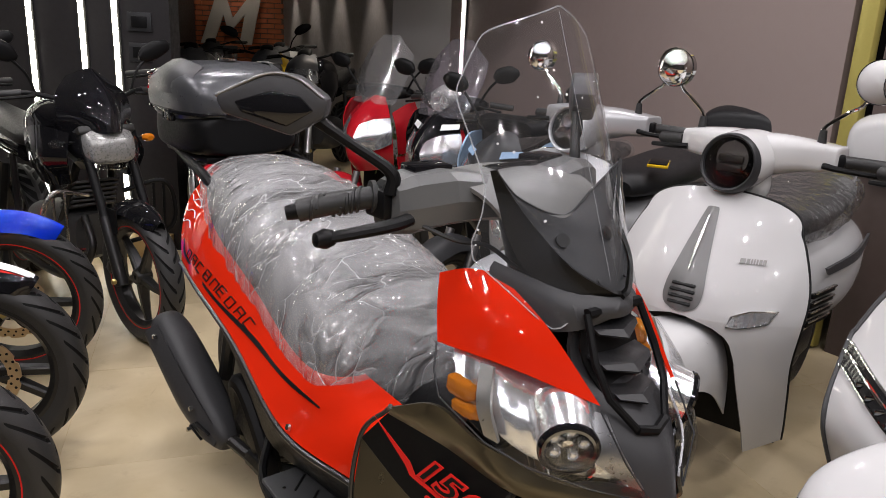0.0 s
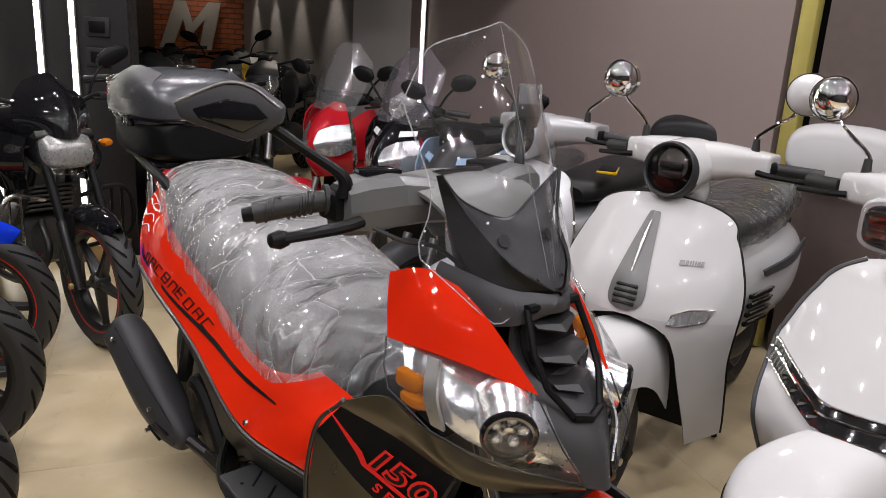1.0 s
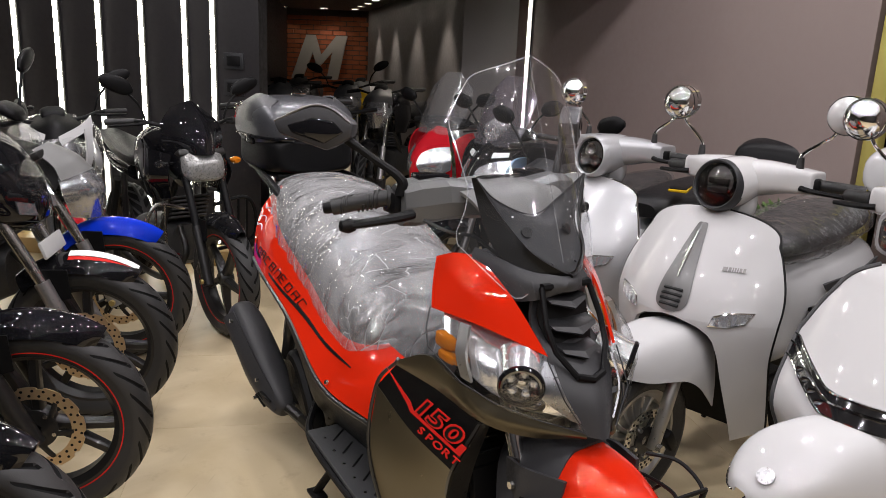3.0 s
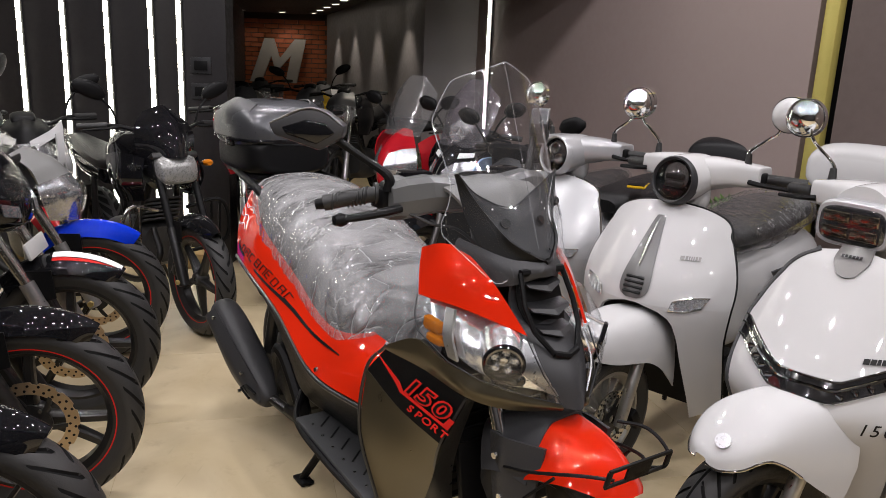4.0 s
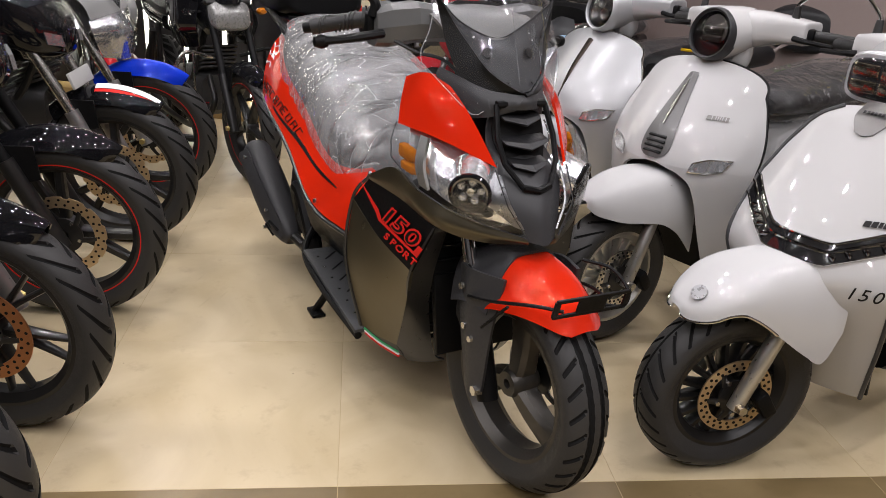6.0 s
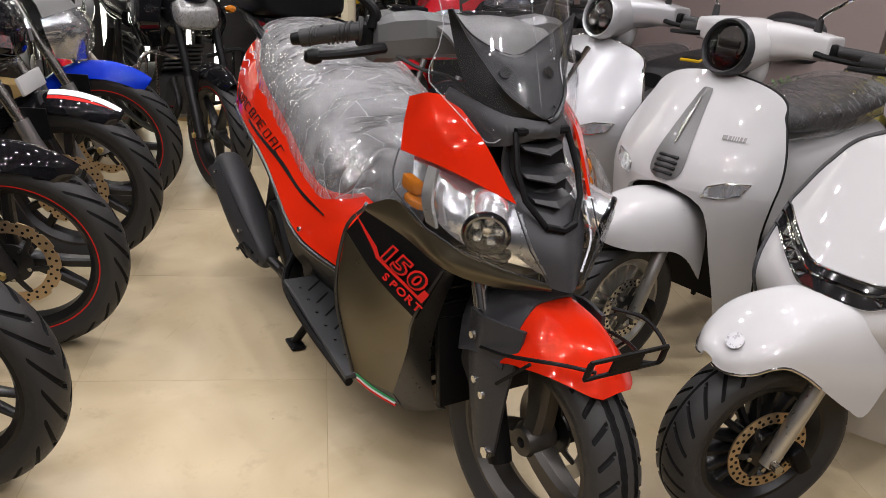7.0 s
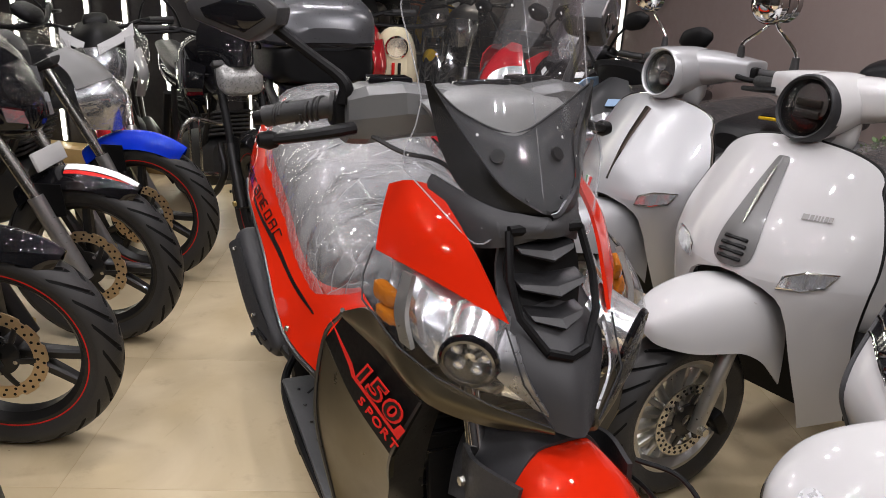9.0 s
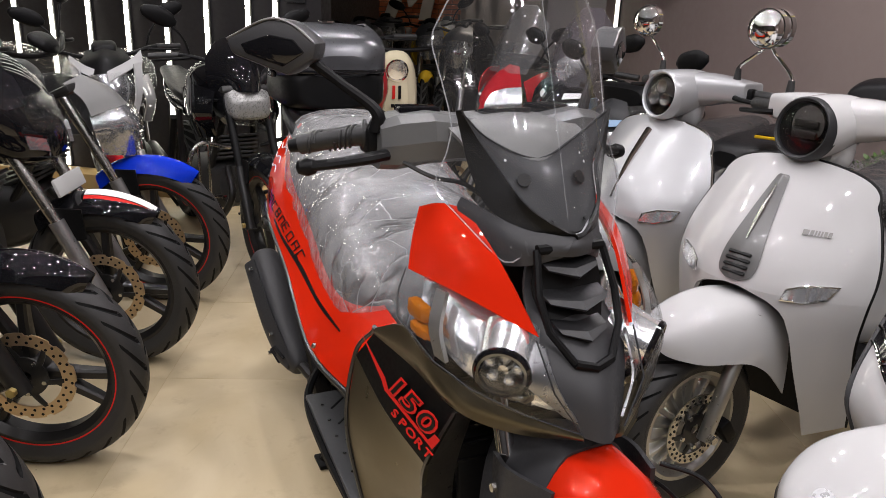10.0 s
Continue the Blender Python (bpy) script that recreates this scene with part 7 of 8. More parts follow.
        part("fly_screen", net([[(-0.42, -0.08, 1.13), (-0.37, 0, 1.165), (-0.42, 0.08, 1.13)],
                                [(-0.37, -0.15, 1.06), (-0.27, 0, 1.085), (-0.37, 0.15, 1.06)],
                                [(-0.34, -0.165, 0.98), (-0.2, 0, 0.99), (-0.34, 0.165, 0.98)],
                                [(-0.34, -0.15, 0.9), (-0.17, 0, 0.905), (-0.34, 0.15, 0.9)]], 16, 14, 0.006), nose or M_GLOSSBLACK, v, "broad glossy black fly screen")
        for s in (-1, 1):
            part("lamp_cheek", net([[(-0.34, s * 0.155, 0.91), (-0.24, s * 0.12, 0.9)], [(-0.33, s * 0.15, 0.82), (-0.22, s * 0.115, 0.8)], [(-0.3, s * 0.1, 0.74), (-0.21, s * 0.07, 0.735)]], 8, 6, 0.012), M_GLOSSBLACK, v, "glossy black cheek beside the lamp")
        for s in (-1, 1):
            part("indicator", body([(-0.3, s * 0.2, 0.86, 0.02, 0.012, 2), (-0.27, s * 0.205, 0.86, 0.03, 0.02, 2), (-0.24, s * 0.2, 0.86, 0.015, 0.01, 2)], 12), M_AMBER if s > 0 else M_LENS, v, "small indicator")
            part("indicator_stalk", tube([(-0.28, s * 0.1, 0.86), (-0.28, s * 0.19, 0.86)], 0.007, 8, 2), M_PLASTIC, v)
    if bulk:
        ff = part("headlight_fairing", body([(-0.52, 0, 0.95, 0.12, 0.08, 2.5), (-0.42, 0, 0.95, 0.185, 0.135, 2.5), (-0.3, 0, 0.92, 0.185, 0.15, 2.5), (-0.19, 0, 0.86, 0.14, 0.125, 2.5), (-0.12, 0, 0.81, 0.07, 0.06, 2.4), (-0.105, 0, 0.8, 0.02, 0.02, 2.2)], 36), M_GLOSSBLACK, v, "bulbous glossy black headlight fairing")
        for s in (-1, 1):
            part("fairing_flash", net([[(-0.36, s * 0.178, 1.0), (-0.27, s * 0.166, 0.965)], [(-0.36, s * 0.187, 0.975), (-0.26, s * 0.172, 0.945)]], 4, 10, 0.006), M_DECALRED, ff, "red flash on the fairing")
            part("lamp_slit", net([[(-0.15, s * 0.115, 0.845), (-0.115, s * 0.065, 0.825)], [(-0.145, s * 0.11, 0.8), (-0.108, s * 0.06, 0.785)]], 4, 6, 0.012), M_LAMPGREY, ff)
    # bar
    bar = part("handlebar", tube([(-0.5, -0.38, 1.05), (-0.42, -0.24, 1.06), (-0.36, -0.1, 1.03), (-0.36, 0.1, 1.03), (-0.42, 0.24, 1.06), (-0.5, 0.38, 1.05)], 0.011, 10), M_PLASTIC, v, "black handlebar")
    for s in (-1, 1):
        part("grip", tube([(-0.435, s * 0.26, 1.058), (-0.5, s * 0.385, 1.05)], 0.017, 12, 4), M_GRIP, bar)
        part("lever", tube([(-0.4, s * 0.22, 1.05), (-0.4, s * 0.28, 1.045), (-0.45, s * 0.38, 1.035)], [0.009, 0.008, 0.006], 8), M_PLASTIC, bar)
        if mirrors:
            st = part("mirror_stem", tube([(-0.42, s * 0.21, 1.06), (-0.42, s * 0.24, 1.14), (-0.43, s * 0.3, 1.21)], 0.006, 8), M_PLASTIC, bar)
            part("mirror_head", move(body([(-0.09, 0, 0, 0.008, 0.012, 2), (-0.06, 0, 0.004, 0.016, 0.035, 2.2), (0.0, 0, 0.01, 0.02, 0.042, 2.2), (0.06, 0, 0.012, 0.014, 0.028, 2.2), (0.08, 0, 0.012, 0.005, 0.008, 2)], 16), pose(-0.43, s * 0.35, 1.235, 0, -18, s * 90)), M_PLASTIC, st, "black mirror head")
    part("instrument", body([(-0.41, 0, 1.085, 0.03, 0.015, 2.6), (-0.39, 0, 1.083, 0.06, 0.026, 2.8), (-0.34, 0, 1.06, 0.058, 0.026, 2.8), (-0.32, 0, 1.045, 0.03, 0.014, 2.6)], 20), M_PLASTIC, v)
    # tank, seat, engine, frame
    tk = part("fuel_tank", body([(-0.42, 0, 0.87, 0.06, 0.06, 2.5), (-0.48, 0, 0.88, 0.14, 0.11, 2.5), (-0.62, 0, 0.9, 0.175, 0.13, 2.4), (-0.8, 0, 0.87, 0.14, 0.11, 2.4), (-0.92, 0, 0.83, 0.08, 0.06, 2.4)], 32), tank, v, "glossy fuel tank")
    for s in (-1, 1):
        part("tank_shroud", net([[(-0.28, s * 0.14, 0.9), (-0.45, s * 0.2, 0.92), (-0.65, s * 0.19, 0.88)],
                                 [(-0.25, s * 0.17, 0.8), (-0.42, s * 0.22, 0.78), (-0.62, s * 0.19, 0.76)],
                                 [(-0.3, s * 0.14, 0.68), (-0.42, s * 0.18, 0.66), (-0.55, s * 0.17, 0.66)]], 12, 14, 0.006), tank, v, "tank shroud")
        part("frame_tube", tube([(-0.35, s * 0.06, 0.86), (-0.5, s * 0.11, 0.5), (-0.75, s * 0.12, 0.3), (-1.05, s * 0.11, 0.36), (-1.1, s * 0.1, 0.7)], 0.018, 10), M_ALLOYBLK, v)
        part("swingarm", tube([(-1.0, s * 0.1, 0.36), (-1.32, s * 0.11, 0.3)], 0.022, 8, 3), M_ALLOYBLK, v)
        part("rear_shock", tube([(-1.25, s * 0.13, 0.36), (-1.12, s * 0.13, 0.66)], 0.024, 10, 3), M_ALLOYBLK, v)
    if wrap:
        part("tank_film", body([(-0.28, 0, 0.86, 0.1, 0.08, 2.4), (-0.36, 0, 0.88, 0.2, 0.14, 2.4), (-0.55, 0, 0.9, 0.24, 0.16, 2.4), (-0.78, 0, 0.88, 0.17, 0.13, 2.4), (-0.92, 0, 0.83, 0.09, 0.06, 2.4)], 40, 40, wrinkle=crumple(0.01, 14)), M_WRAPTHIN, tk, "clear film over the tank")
    eng = part("engine", body([(-0.42, 0, 0.4, 0.1, 0.1, 3.5), (-0.6, 0, 0.38, 0.15, 0.15, 3.5), (-0.85, 0, 0.36, 0.15, 0.14, 3.5), (-0.98, 0, 0.36, 0.09, 0.09, 3)], 20), M_ENGINE, v, "dark finned engine")
    for k in range(6):
        part("fin", box((-0.5 + 0.012 * k, 0, 0.52 + 0.024 * k), (0.17, 0.2, 0.012), 0.003, (0, -20, 0)), M_ENGINE, eng)
    part("exhaust_pipe", tube([(-0.4, -0.06, 0.5), (-0.3, -0.08, 0.36), (-0.5, -0.12, 0.2), (-0.95, -0.15, 0.22), (-1.2, -0.17, 0.34), (-1.5, -0.18, 0.42)], [0.018, 0.018, 0.018, 0.02, 0.045, 0.045], 12), M_ALLOYBLK, v)
    part("seat", body([(-0.88, 0, 0.8, 0.06, 0.03, 2.5), (-1.0, 0, 0.79, 0.12, 0.045, 2.8), (-1.3, 0, 0.83, 0.11, 0.045, 2.8), (-1.6, 0, 0.88, 0.07, 0.03, 2.6)], 20), M_SEAT, v)
    part("tail", body([(-1.0, 0, 0.72, 0.11, 0.06, 2.6), (-1.3, 0, 0.76, 0.12, 0.06, 2.6), (-1.65, 0, 0.84, 0.05, 0.03, 2.4)], 20), tank, v)
    part("side_stand", tube([(-0.85, 0.14, 0.28), (-0.9, 0.26, 0.03)], 0.011, 8, 3), M_ALLOYBLK, v)
    if plate:
        part("plate_bracket", box((-0.1, 0.0, 0.665), (0.012, 0.17, 0.06), 0.004, (0, -18, 0)), M_PLATE, v, "blank white number plate")
    if guard:
        for s in (-1, 1):
            part("crash_guard", join(tube([(-0.3, s * 0.08, 0.62), (-0.24, s * 0.24, 0.66), (-0.24, s * 0.3, 0.56), (-0.26, s * 0.28, 0.42), (-0.34, s * 0.1, 0.36)], 0.011, 10, 30), tube([(-0.24, s * 0.2, 0.655), (-0.25, s * 0.2, 0.41)], 0.007, 8, 2), tube([(-0.24, s * 0.25, 0.65), (-0.25, s * 0.25, 0.41)], 0.007, 8, 2)), M_STEEL if s < 0 else M_PLASTIC, v, "tubular crash guard")
    return v


def bike_at(x, y, yaw):
    return pose(x, y, 0, 0, 0, yaw)


DARK = {"glass": M_DARKGLASS, "nose": M_GLOSSBLACK}
motorcycle(bike_at(-0.732, 0.34, 10), "dark motorcycle with a broad front tyre", M_GLOSSBLACK, M_GLOSSBLACK, spokes="pairs", disc_mat=M_COPPER, cal=M_RED2, wavy=0, bulk=True, **DARK)
motorcycle(bike_at(-0.92, 0.87, 8), "black motorcycle with copper brake disc and red caliper", M_GLOSSBLACK, M_GLOSSBLACK, spokes="pairs", disc_mat=M_COPPER, cal=M_RED2, wavy=0, bulk=True, **DARK)
motorcycle(bike_at(-1.128, 1.455, 16), "black motorcycle with glossy black mudguard and petal brake disc", M_GLOSSBLACK, M_GLOSSBLACK, stripe=M_DECALRED, fork=M_PLASTIC, bulk=True, **DARK)
motorcycle(bike_at(-1.325, 2.045, 12), "black motorcycle with red and white striped mudguard and film-wrapped tank", M_GLOSSBLACK, M_GLOSSBLACK, plate=True, fender_stripe=((-0.22, M_DECALWHITE), (-0.7, M_DECALRED)), bulk=True, **DARK)
motorcycle(bike_at(-1.52, 2.60, 12), "royal blue motorcycle with film-wrapped headlight", M_BLUE, M_GREYPL, stripe=M_DECALRED, nose=M_PALEGREY, low=(0.1, 0, -0.1))
motorcycle(bike_at(-1.195, 2.95, -42) @ Matrix.Scale(0.94, 4), "black commuter motorcycle with film-wrapped square headlight and crash guards", M_GLOSSBLACK, M_GLOSSBLACK, "", "five", M_DECALRED, None, lamp="square", guard=True, wrap=False, lean=0, fork=M_PLASTIC)
motorcycle(bike_at(-1.93, 2.98, -54) @ Matrix.Scale(0.93, 4), "white and red motorcycle with a V-shaped white cowl", M_RED2, M_WHITE, "", nose=M_PLASTIC, detail=False, vee=True)
motorcycle(bike_at(-1.05, 3.62, -75), "red motorcycle parked behind the maxi scooter", M_RED2, M_RED2, "", detail=False, mirrors=False, wrap=False)

# ---- scooters further back ----
def fairing_scooter(m, label, color, trim_mat, tint, lamp_film=True, stripe=None):
    v = thing("touring_scooter", m, label, "scooter", "scooters behind the silver one")
    wheel(v, (0, 0, 0.265), 0.265, 0.11, 0.185, "five", "sweep", 0, M_ALLOYBLK, None, 0.11, -1, name="front_wheel", seg=72)
    wheel(v, (-1.36, 0, 0.26), 0.26, 0.12, 0.17, "five", "sweep", 0, M_ALLOYBLK, name="rear_wheel", seg=72)
    for s in (-1, 1):
        part("fork_leg", tube([(0.0, s * 0.085, 0.25), (-0.13, s * 0.08, 0.56)], 0.022, 12, 4), M_ALLOYDK, v)
    arch(v, "front_mudguard", (0, 0, 0.265), 0.285, 0.085, 40, 130, color, 0, 0.06, 0.004, 0.4, "painted front mudguard")
    part("nose_fairing", net([[(-0.42, -0.06, 1.0), (-0.4, 0, 1.01), (-0.42, 0.06, 1.0)],
                              [(-0.36, -0.14, 0.92), (-0.28, 0, 0.94), (-0.36, 0.14, 0.92)],
                              [(-0.32, -0.2, 0.8), (-0.17, 0, 0.8), (-0.32, 0.2, 0.8)],
                              [(-0.34, -0.2, 0.66), (-0.16, 0, 0.64), (-0.34, 0.2, 0.66)],
                              [(-0.4, -0.16, 0.56), (-0.24, 0, 0.54), (-0.4, 0.16, 0.56)]], 18, 18, 0.01), color, v, "painted nose fairing")
    for s in (-1, 1):
        hl = part("headlight", net([[(-0.35, s * 0.165, 0.88), (-0.27, s * 0.1, 0.87), (-0.22, s * 0.03, 0.83)],
                                    [(-0.33, s * 0.2, 0.80), (-0.235, s * 0.12, 0.78), (-0.172, s * 0.025, 0.76)],
                                    [(-0.325, s * 0.205, 0.73), (-0.25, s * 0.14, 0.69), (-0.19, s * 0.06, 0.69)]], 8, 10, 0.012), M_LAMPGREY, v, "clear headlight")
        hl.data.transform(Matrix.Translation((0.012, 0, 0)))
        part("side_blade", net([[(-0.33, s * 0.19, 0.92), (-0.43, s * 0.225, 0.97), (-0.52, s * 0.22, 0.98)], [(-0.34, s * 0.22, 0.82), (-0.46, s * 0.25, 0.84), (-0.56, s * 0.24, 0.86)], [(-0.38, s * 0.21, 0.66), (-0.48, s * 0.23, 0.66), (-0.56, s * 0.22, 0.7)]], 10, 10, 0.008), trim_mat, v, "side fairing blade")
        part("leg_shield", net([[(-0.38, s * 0.2, 0.64), (-0.5, s * 0.22, 0.64)], [(-0.42, s * 0.2, 0.45), (-0.5, s * 0.21, 0.45)], [(-0.46, s * 0.17, 0.26), (-0.54, s * 0.18, 0.26)]], 8, 6, 0.008), color, v)
        if stripe:
            part("stripe_decal", net([[(-0.348, s * 0.152, 0.93), (-0.285, s * 0.075, 0.925)], [(-0.33, s * 0.16, 0.905), (-0.262, s * 0.08, 0.895)]], 4, 8, 0.006), stripe, v)
        st = part("mirror_stem", tube([(-0.46, s * 0.2, 1.05), (-0.45, s * 0.26, 1.13), (-0.46, s * 0.32, 1.19)], 0.007, 8), M_PLASTIC, v)
        part("mirror_head", move(body([(-0.08, 0, 0, 0.008, 0.012, 2), (-0.05, 0, 0, 0.02, 0.04, 2.3), (0.03, 0, 0, 0.022, 0.045, 2.3), (0.08, 0, 0, 0.006, 0.015, 2)], 14), pose(-0.46, s * 0.36, 1.21, 0, -12, s * 90)), M_PLASTIC, st)
        part("grip", tube([(-0.5, s * 0.24, 1.04), (-0.55, s * 0.36, 1.03)], 0.017, 12, 3), M_GRIP, v)
        part("lever", tube([(-0.45, s * 0.2, 1.03), (-0.46, s * 0.34, 1.01)], 0.007, 8, 3), M_PLASTIC, v)
    part("handlebar_cover", body([(-0.55, 0, 1.03, 0.2, 0.03, 3), (-0.48, 0, 1.035, 0.22, 0.045, 3), (-0.42, 0, 1.02, 0.14, 0.04, 3)], 24), M_PLASTIC, v)
    if lamp_film:
        part("lamp_film", body([(-0.46, 0, 1.06, 0.05, 0.05, 2.2), (-0.4, 0, 1.06, 0.09, 0.07, 2.2), (-0.34, 0, 1.04, 0.06, 0.05, 2.2)], 30, 24, wrinkle=crumple(0.016, 18)), M_WRAP, v, "crumpled clear film over the dash lamp")
    g = []
    for i in range(19):
        u = i / 18
        z = 0.96 + 0.42 * u
        w = 0.165 + 0.03 * math.sin(u * 3.1) - 0.1 * max(0.0, u - 0.72) / 0.28
        g.append([Vector((-0.33 - 0.5 * (z - 0.96) - 1.6 * (w * t) ** 2, w * t, z)) for t in [-1 + 2 * j / 14 for j in range(15)]])
    if tint:
        ws = part("windscreen", shell(g, 0.004), tint, v, "tall screen with painted specks of light")
        ws.visible_shadow = False
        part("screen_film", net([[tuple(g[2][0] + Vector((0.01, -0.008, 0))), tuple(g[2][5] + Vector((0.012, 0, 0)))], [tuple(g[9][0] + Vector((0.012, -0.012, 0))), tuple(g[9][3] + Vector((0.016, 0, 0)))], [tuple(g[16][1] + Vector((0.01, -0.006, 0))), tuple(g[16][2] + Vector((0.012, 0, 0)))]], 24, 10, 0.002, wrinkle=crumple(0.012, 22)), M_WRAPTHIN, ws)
    part("floor_tunnel", body([(-0.45, 0, 0.42, 0.14, 0.2, 3), (-0.7, 0, 0.4, 0.12, 0.16, 3), (-0.9, 0, 0.42, 0.15, 0.18, 3)], 18), M_PLASTIC, v)
    part("rear_body", body([(-0.8, 0, 0.5, 0.13, 0.16, 3), (-1.1, 0, 0.56, 0.18, 0.16, 2.6), (-1.45, 0, 0.64, 0.14, 0.12, 2.5), (-1.7, 0, 0.72, 0.05, 0.04, 2.3)], 24), color, v, "painted rear body")
    part("seat", body([(-0.74, 0, 0.72, 0.06, 0.04, 2.5), (-0.85, 0, 0.74, 0.13, 0.06, 2.6), (-1.2, 0, 0.78, 0.14, 0.065, 2.6), (-1.6, 0, 0.82, 0.09, 0.045, 2.4)], 20), M_SEAT, v)
    part("seat_wrap", body([(-0.72, 0, 0.71, 0.07, 0.04, 2.2), (-0.85, 0, 0.73, 0.16, 0.08, 2.4), (-1.2, 0, 0.77, 0.17, 0.09, 2.4), (-1.62, 0, 0.815, 0.1, 0.06, 2.3)], 36, 40, wrinkle=crumple(0.012, 12)), M_WRAPDK, v)
    part("engine", body([(-1.0, 0, 0.28, 0.1, 0.08, 3), (-1.4, 0, 0.27, 0.1, 0.09, 3)], 14), M_ENGINE, v)
    part("stand_leg", tube([(-0.9, 0.1, 0.25), (-0.95, 0.15, 0.01)], 0.012, 8, 3), M_PLASTIC, v)
    return v


M_SMOKE = clear_sheet("smoked_windscreen", (0.72, 0.66, 0.74), haze=0.04, gloss=0.05, bump=0.05, bump_scale=8.0, ior=1.4, specks=0.7)
M_SCREEN2 = clear_sheet("speckled_windscreen", (0.9, 0.9, 0.9), haze=0.05, gloss=0.06, bump=0.1, bump_scale=10.0, ior=1.45, specks=0.7)
fairing_scooter(pose(0.05, 2.97, 0, 0, 0, -130) @ Matrix.Scale(0.9, 4), "ice blue scooter with black and blue fairing", M_DKGREY, M_SKY, None, False, M_SKY)
fairing_scooter(pose(-0.2, 3.66, 0, 0, 0, -128) @ Matrix.Scale(0.92, 4), "glossy black scooter with tinted screen and white stripe", M_GLOSSBLACK, M_GLOSSBLACK, M_SMOKE, True, M_DECALWHITE)
fairing_scooter(pose(-0.586, 4.195, 0, 0, 0, -125) @ Matrix.Scale(0.92, 4), "crimson scooter with tall speckled screen", M_RED2, M_RED2, M_SCREEN2, False)


def cream_scooter(m):
    v = thing("small_scooter", m, "cream small scooter with round lamp and striped leg shield", "scooter")
    sh = part("leg_shield", body([(-0.3, 0, 0.6, 0.1, 0.24, 3), (-0.2, 0, 0.62, 0.14, 0.33, 3), (-0.08, 0, 0.64, 0.12, 0.34, 2.8), (-0.03, 0, 0.64, 0.07, 0.26, 2.6)], 32), M_CREAM, v, "cream leg shield")
    part("lamp", move(lathe([(0.0005, -0.02), (0.05, -0.018), (0.062, 0.0), (0.058, 0.01), (0.0005, 0.014)], 32, False), pose(-0.03, 0, 0.87, -10, 0, -90)), M_REFLECTOR, sh, "round clear lamp")
    part("lamp_rim", move(lathe([(0.058, -0.005), (0.068, -0.005), (0.068, 0.012), (0.058, 0.014)], 32), pose(-0.028, 0, 0.87, -10, 0, -90)), M_CHROME, sh)
    for y, mt in ((-0.018, M_DECALRED), (0.018, M_DECALBLK)):
        part("stripe_decal", box((-0.022, y, 0.74), (0.008, 0.018, 0.08), 0.001), mt, sh)
    bar_row("name_bar", sh, [0.02, 0.018, 0.02], 0.022, pose(-0.02, 0, 0.66, 90, 0, 90), M_DECALBLK, 0.0, 0.25)
    wheel(v, (0.05, 0, 0.22), 0.22, 0.09, 0.14, "five", "sweep", 0, M_ALLOYDK, name="front_wheel", seg=60)
    wheel(v, (-1.1, 0, 0.22), 0.22, 0.09, 0.14, "five", "sweep", 0, M_ALLOYDK, name="rear_wheel", seg=60)
    arch(v, "front_mudguard", (0.05, 0, 0.22), 0.235, 0.07, 35, 140, M_CREAM, 0, 0.05)
    part("fork", tube([(0.05, 0.06, 0.22), (-0.06, 0.05, 0.6)], 0.02, 10, 3), M_PLASTIC, v)
    part("handlebar", tube([(-0.26, -0.32, 1.0), (-0.18, -0.1, 0.98), (-0.18, 0.1, 0.98), (-0.26, 0.32, 1.0)], 0.014, 10), M_PLASTIC, v)
    part("floorboard", box((-0.48, 0, 0.28), (0.45, 0.26, 0.05), 0.015), M_PLASTIC, v)
    part("rear_body", body([(-0.68, 0, 0.45, 0.12, 0.2, 3), (-0.9, 0, 0.5, 0.17, 0.2, 2.6), (-1.2, 0, 0.52, 0.14, 0.14, 2.5), (-1.35, 0, 0.55, 0.05, 0.06, 2.2)], 24), M_CREAM, v)
    part("seat", body([(-0.65, 0, 0.72, 0.1, 0.04, 2.6), (-0.9, 0, 0.74, 0.14, 0.05, 2.6), (-1.25, 0, 0.74, 0.1, 0.04, 2.4)], 18), M_SEAT, v)
    return v


cream_scooter(pose(-1.02, 4.3, 0, 0, 0, -68))

# motorcycles in the dim rear showroom
for k, (x, y, yaw, a, b) in enumerate(((-1.15, 6.2, -100, M_GLOSSBLACK, M_GLOSSBLACK), (-1.55, 7.0, -85, M_YELLOW, M_YELLOW), (-2.1, 6.6, -80, M_GLOSSBLACK, M_ALLOYDK), (-1.75, 8.2, -95, M_GLOSSBLACK, M_WHITE), (-2.55, 8.6, -85, M_RED2, M_GLOSSBLACK))):
    motorcycle(bike_at(x, y, yaw), "yellow motorcycle in the dim rear showroom" if a is M_YELLOW else "dark motorcycle in the dim rear showroom", a, b, "motorcycles in the rear showroom", detail=False, wrap=False, mirrors=k == 1)


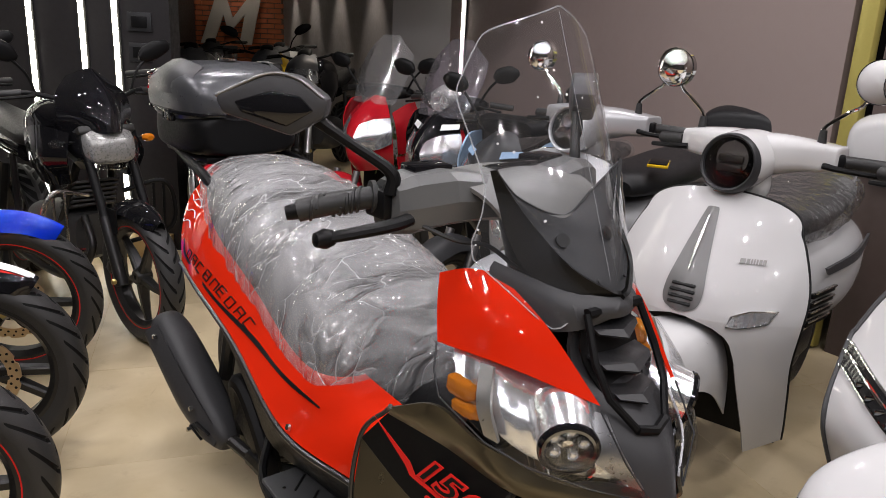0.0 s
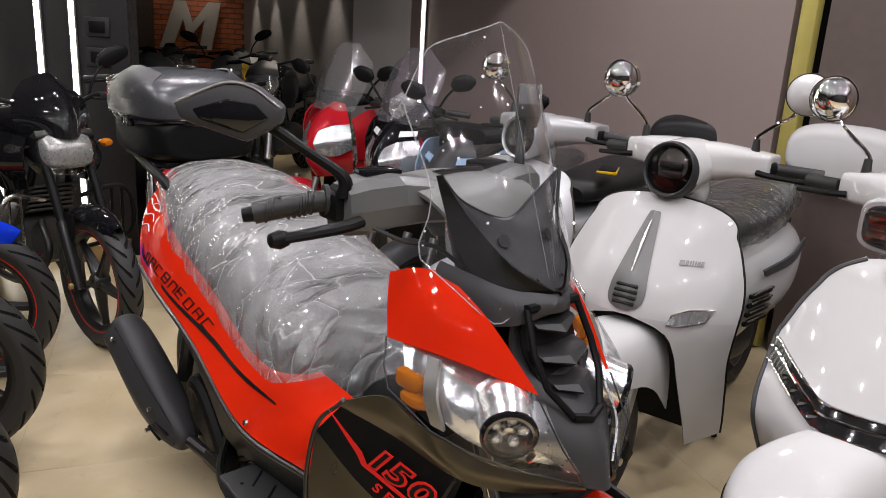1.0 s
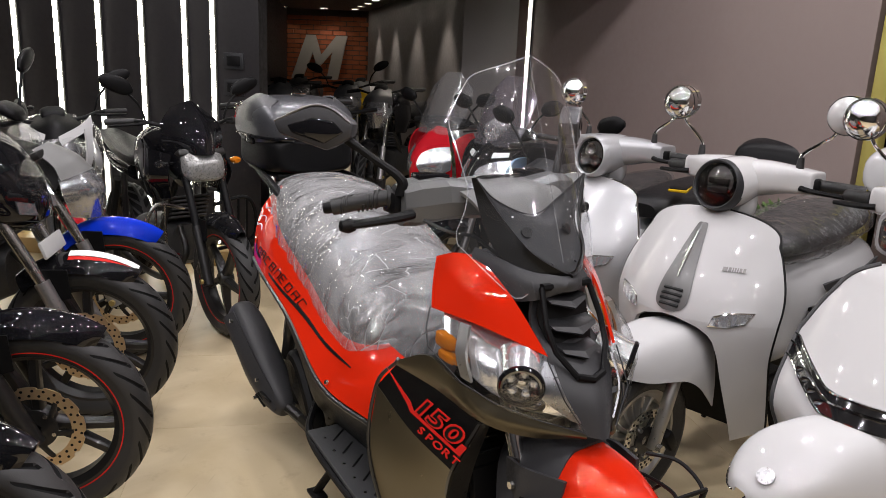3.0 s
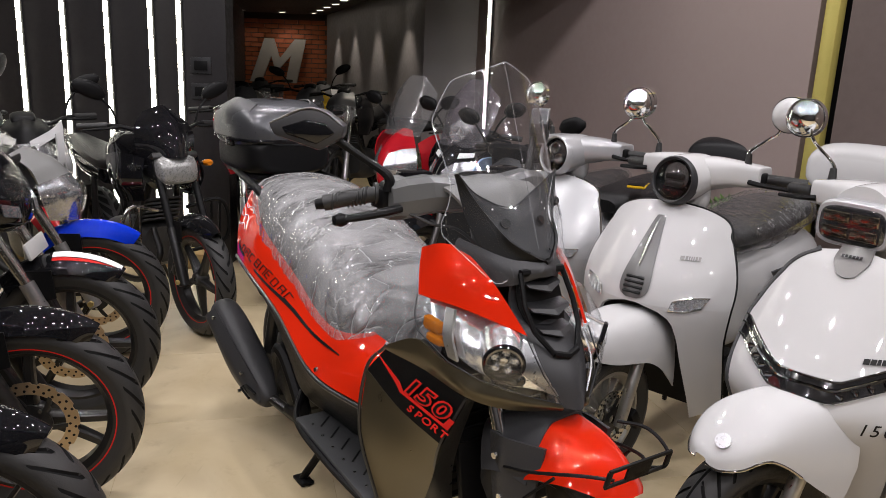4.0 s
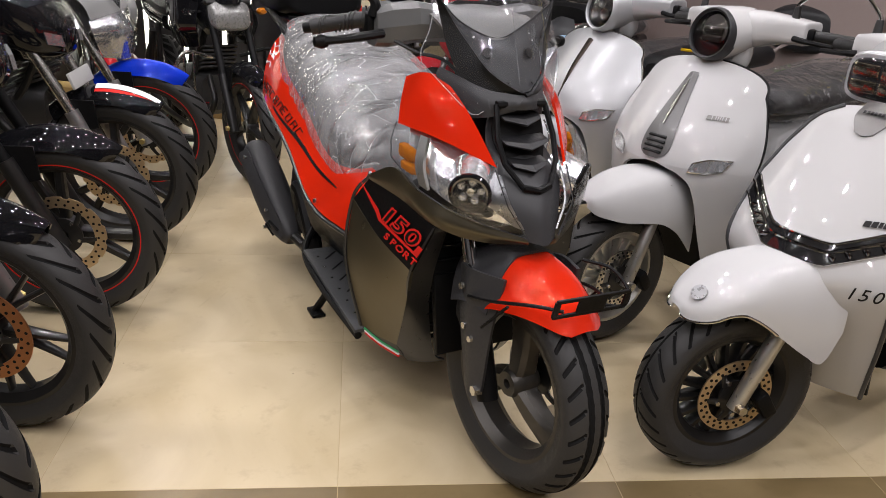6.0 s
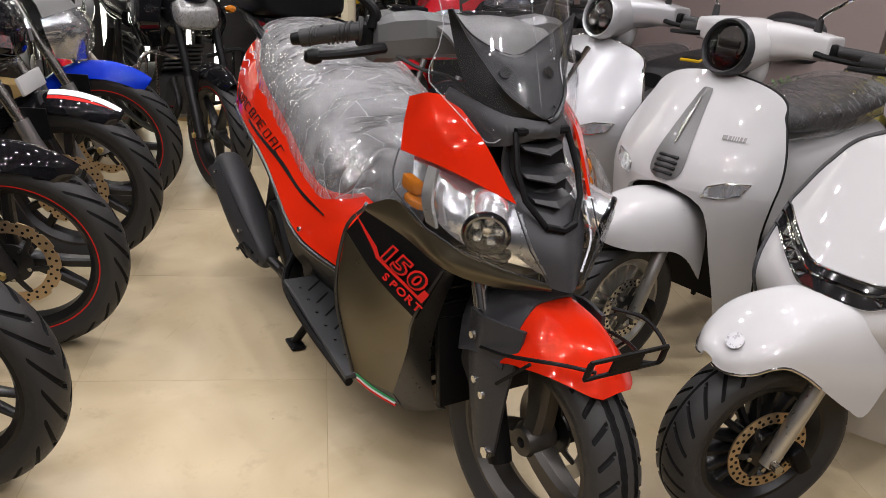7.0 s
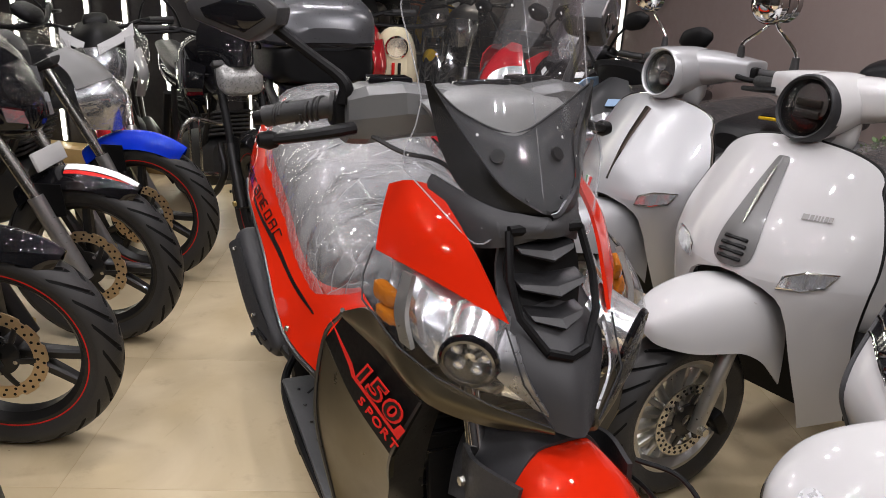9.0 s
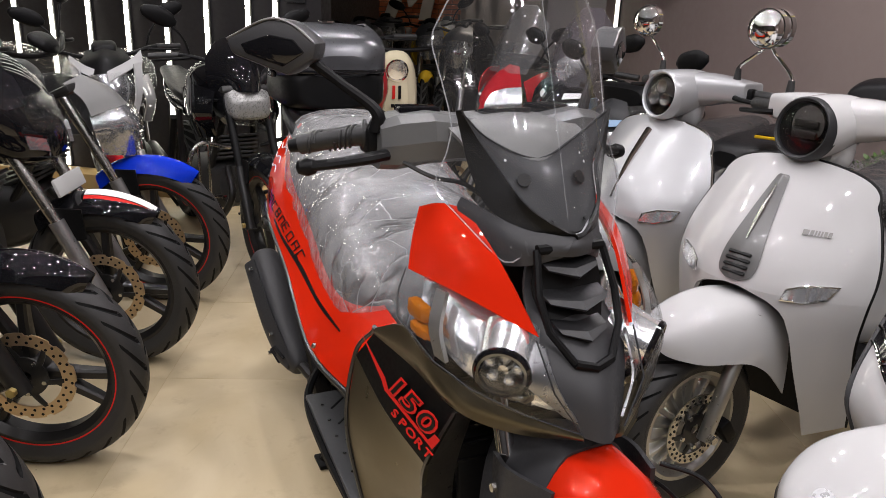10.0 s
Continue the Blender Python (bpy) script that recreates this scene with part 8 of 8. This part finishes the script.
def shrub(m, r, count, seed):
    v = thing("potted_shrub", m, "small potted shrub with dense green and yellow leaves", "plant")
    rnd = random.Random(seed)
    part("pot", move(lathe([(0.001, 0.0), (r * 0.55, 0.0), (r * 0.75, -0.26), (r * 0.7, -0.26), (r * 0.5, -0.02), (0.001, -0.02)], 24, False), pose(0, 0, 0, -90) @ Matrix.Scale(-1, 4, (0, 1, 0))), M_POT, v)
    part("stem", tube([(0, 0, 0.2), (0.01, 0, 0.45)], 0.012, 8, 3), M_POT, v)
    for q in range(3):
        bm = bmesh.new()
        for _ in range(count // 3):
            d = Vector((rnd.gauss(0, 1), rnd.gauss(0, 1), rnd.gauss(0, 1))).normalized() * r * rnd.uniform(0.45, 1.05)
            c = Vector((0, 0, 0.5)) + Vector((d.x, d.y, d.z * 0.85))
            a, b = Vector((rnd.gauss(0, 1), rnd.gauss(0, 1), rnd.gauss(0, 1))).normalized(), d.normalized()
            w = a.cross(b).normalized() * 0.008
            t = (a * 0.4 + b).normalized() * rnd.uniform(0.02, 0.035)
            vs = [bm.verts.new(p) for p in (c, c + t * 0.5 + w, c + t, c + t * 0.5 - w)]
            bm.faces.new(vs)
        tagged(part("foliage", bm, M_LEAF, v), kind="stuff")
    return v


shrub(pose(1.36, 3.15, 0.14), 0.16, 900, 3)
shrub(pose(-0.28, 4.6, 0.1), 0.18, 900, 4)

ph = thing("yellow_phone_case", GALLERY @ pose(-1.02, -0.5, 0.845, 0, 0, 20), "yellow and black flat phone case lying on the seat", "phone")
part("case", box((0, 0, 0.006), (0.16, 0.08, 0.012), 0.005), M_YELLOW, ph)
part("face", box((0, 0, 0.0145), (0.15, 0.07, 0.004), 0.002), M_PLASTIC, ph)

# ---- floor tiles ----
rng_b = random.Random(5)
TILE, FR = 0.69, 17.0
FU, FV = 0.215, 0.82  # a joint and the border's edge, along and across the turned grid
turned = Matrix.Rotation(radians(FR), 4, "Z")
tile_me = border_me = None
for i in range(-9, 8):
    for j in range(-7, 17):
        border = j == -1
        c = turned @ Vector((FU + TILE * (i + 0.5), FV + TILE * (j + 0.5), 0))
        if not (-6.1 < c.x < 3.5 and -3.6 < c.y < 12.2):
            continue
        if border:
            if border_me is None:
                border_me = box((0, 0, -0.005), (TILE - 0.002, TILE - 0.002, 0.01), 0.0004, seg=1)
                ob = part("border_tile", border_me, M_BORDER, floor, "mottled tan border tile")
                border_me = ob.data
            else:
                ob = new("border_tile", border_me)
                ob.parent = floor
        elif tile_me is None:
            ob = part("tile", box((0, 0, -0.005), (TILE - 0.0014, TILE - 0.0014, 0.01), 0.0004, seg=1), M_FLOOR, floor)
            tile_me = ob.data
        else:
            ob = new("tile", tile_me)
            ob.parent = floor
        ob.matrix_local = Matrix.Translation((c.x, c.y, 0)) @ turned

# ---- bricks of the end wall ----
brick_wall = bpy.data.objects["wall_brick"]
brick_me = None
for r in range(17):
    for q in range(8):
        bx = -3.95 + 0.222 * q + (0.111 if r % 2 else 0.0) + rng_b.uniform(-0.003, 0.003)
        if bx > -2.42:
            continue
        if brick_me is None:
            ob = part("brick", box((0, 0, 0), (0.21, 0.03, 0.063), 0.004, seg=1), M_BRICK, brick_wall)
            brick_me = ob.data
        else:
            ob = new("brick", brick_me)
            ob.parent = brick_wall
        ob.matrix_local = pose(bx, 12.192 + rng_b.uniform(-0.004, 0.004), 0.72 + 0.076 * r, 0, 0, rng_b.uniform(-0.6, 0.6))
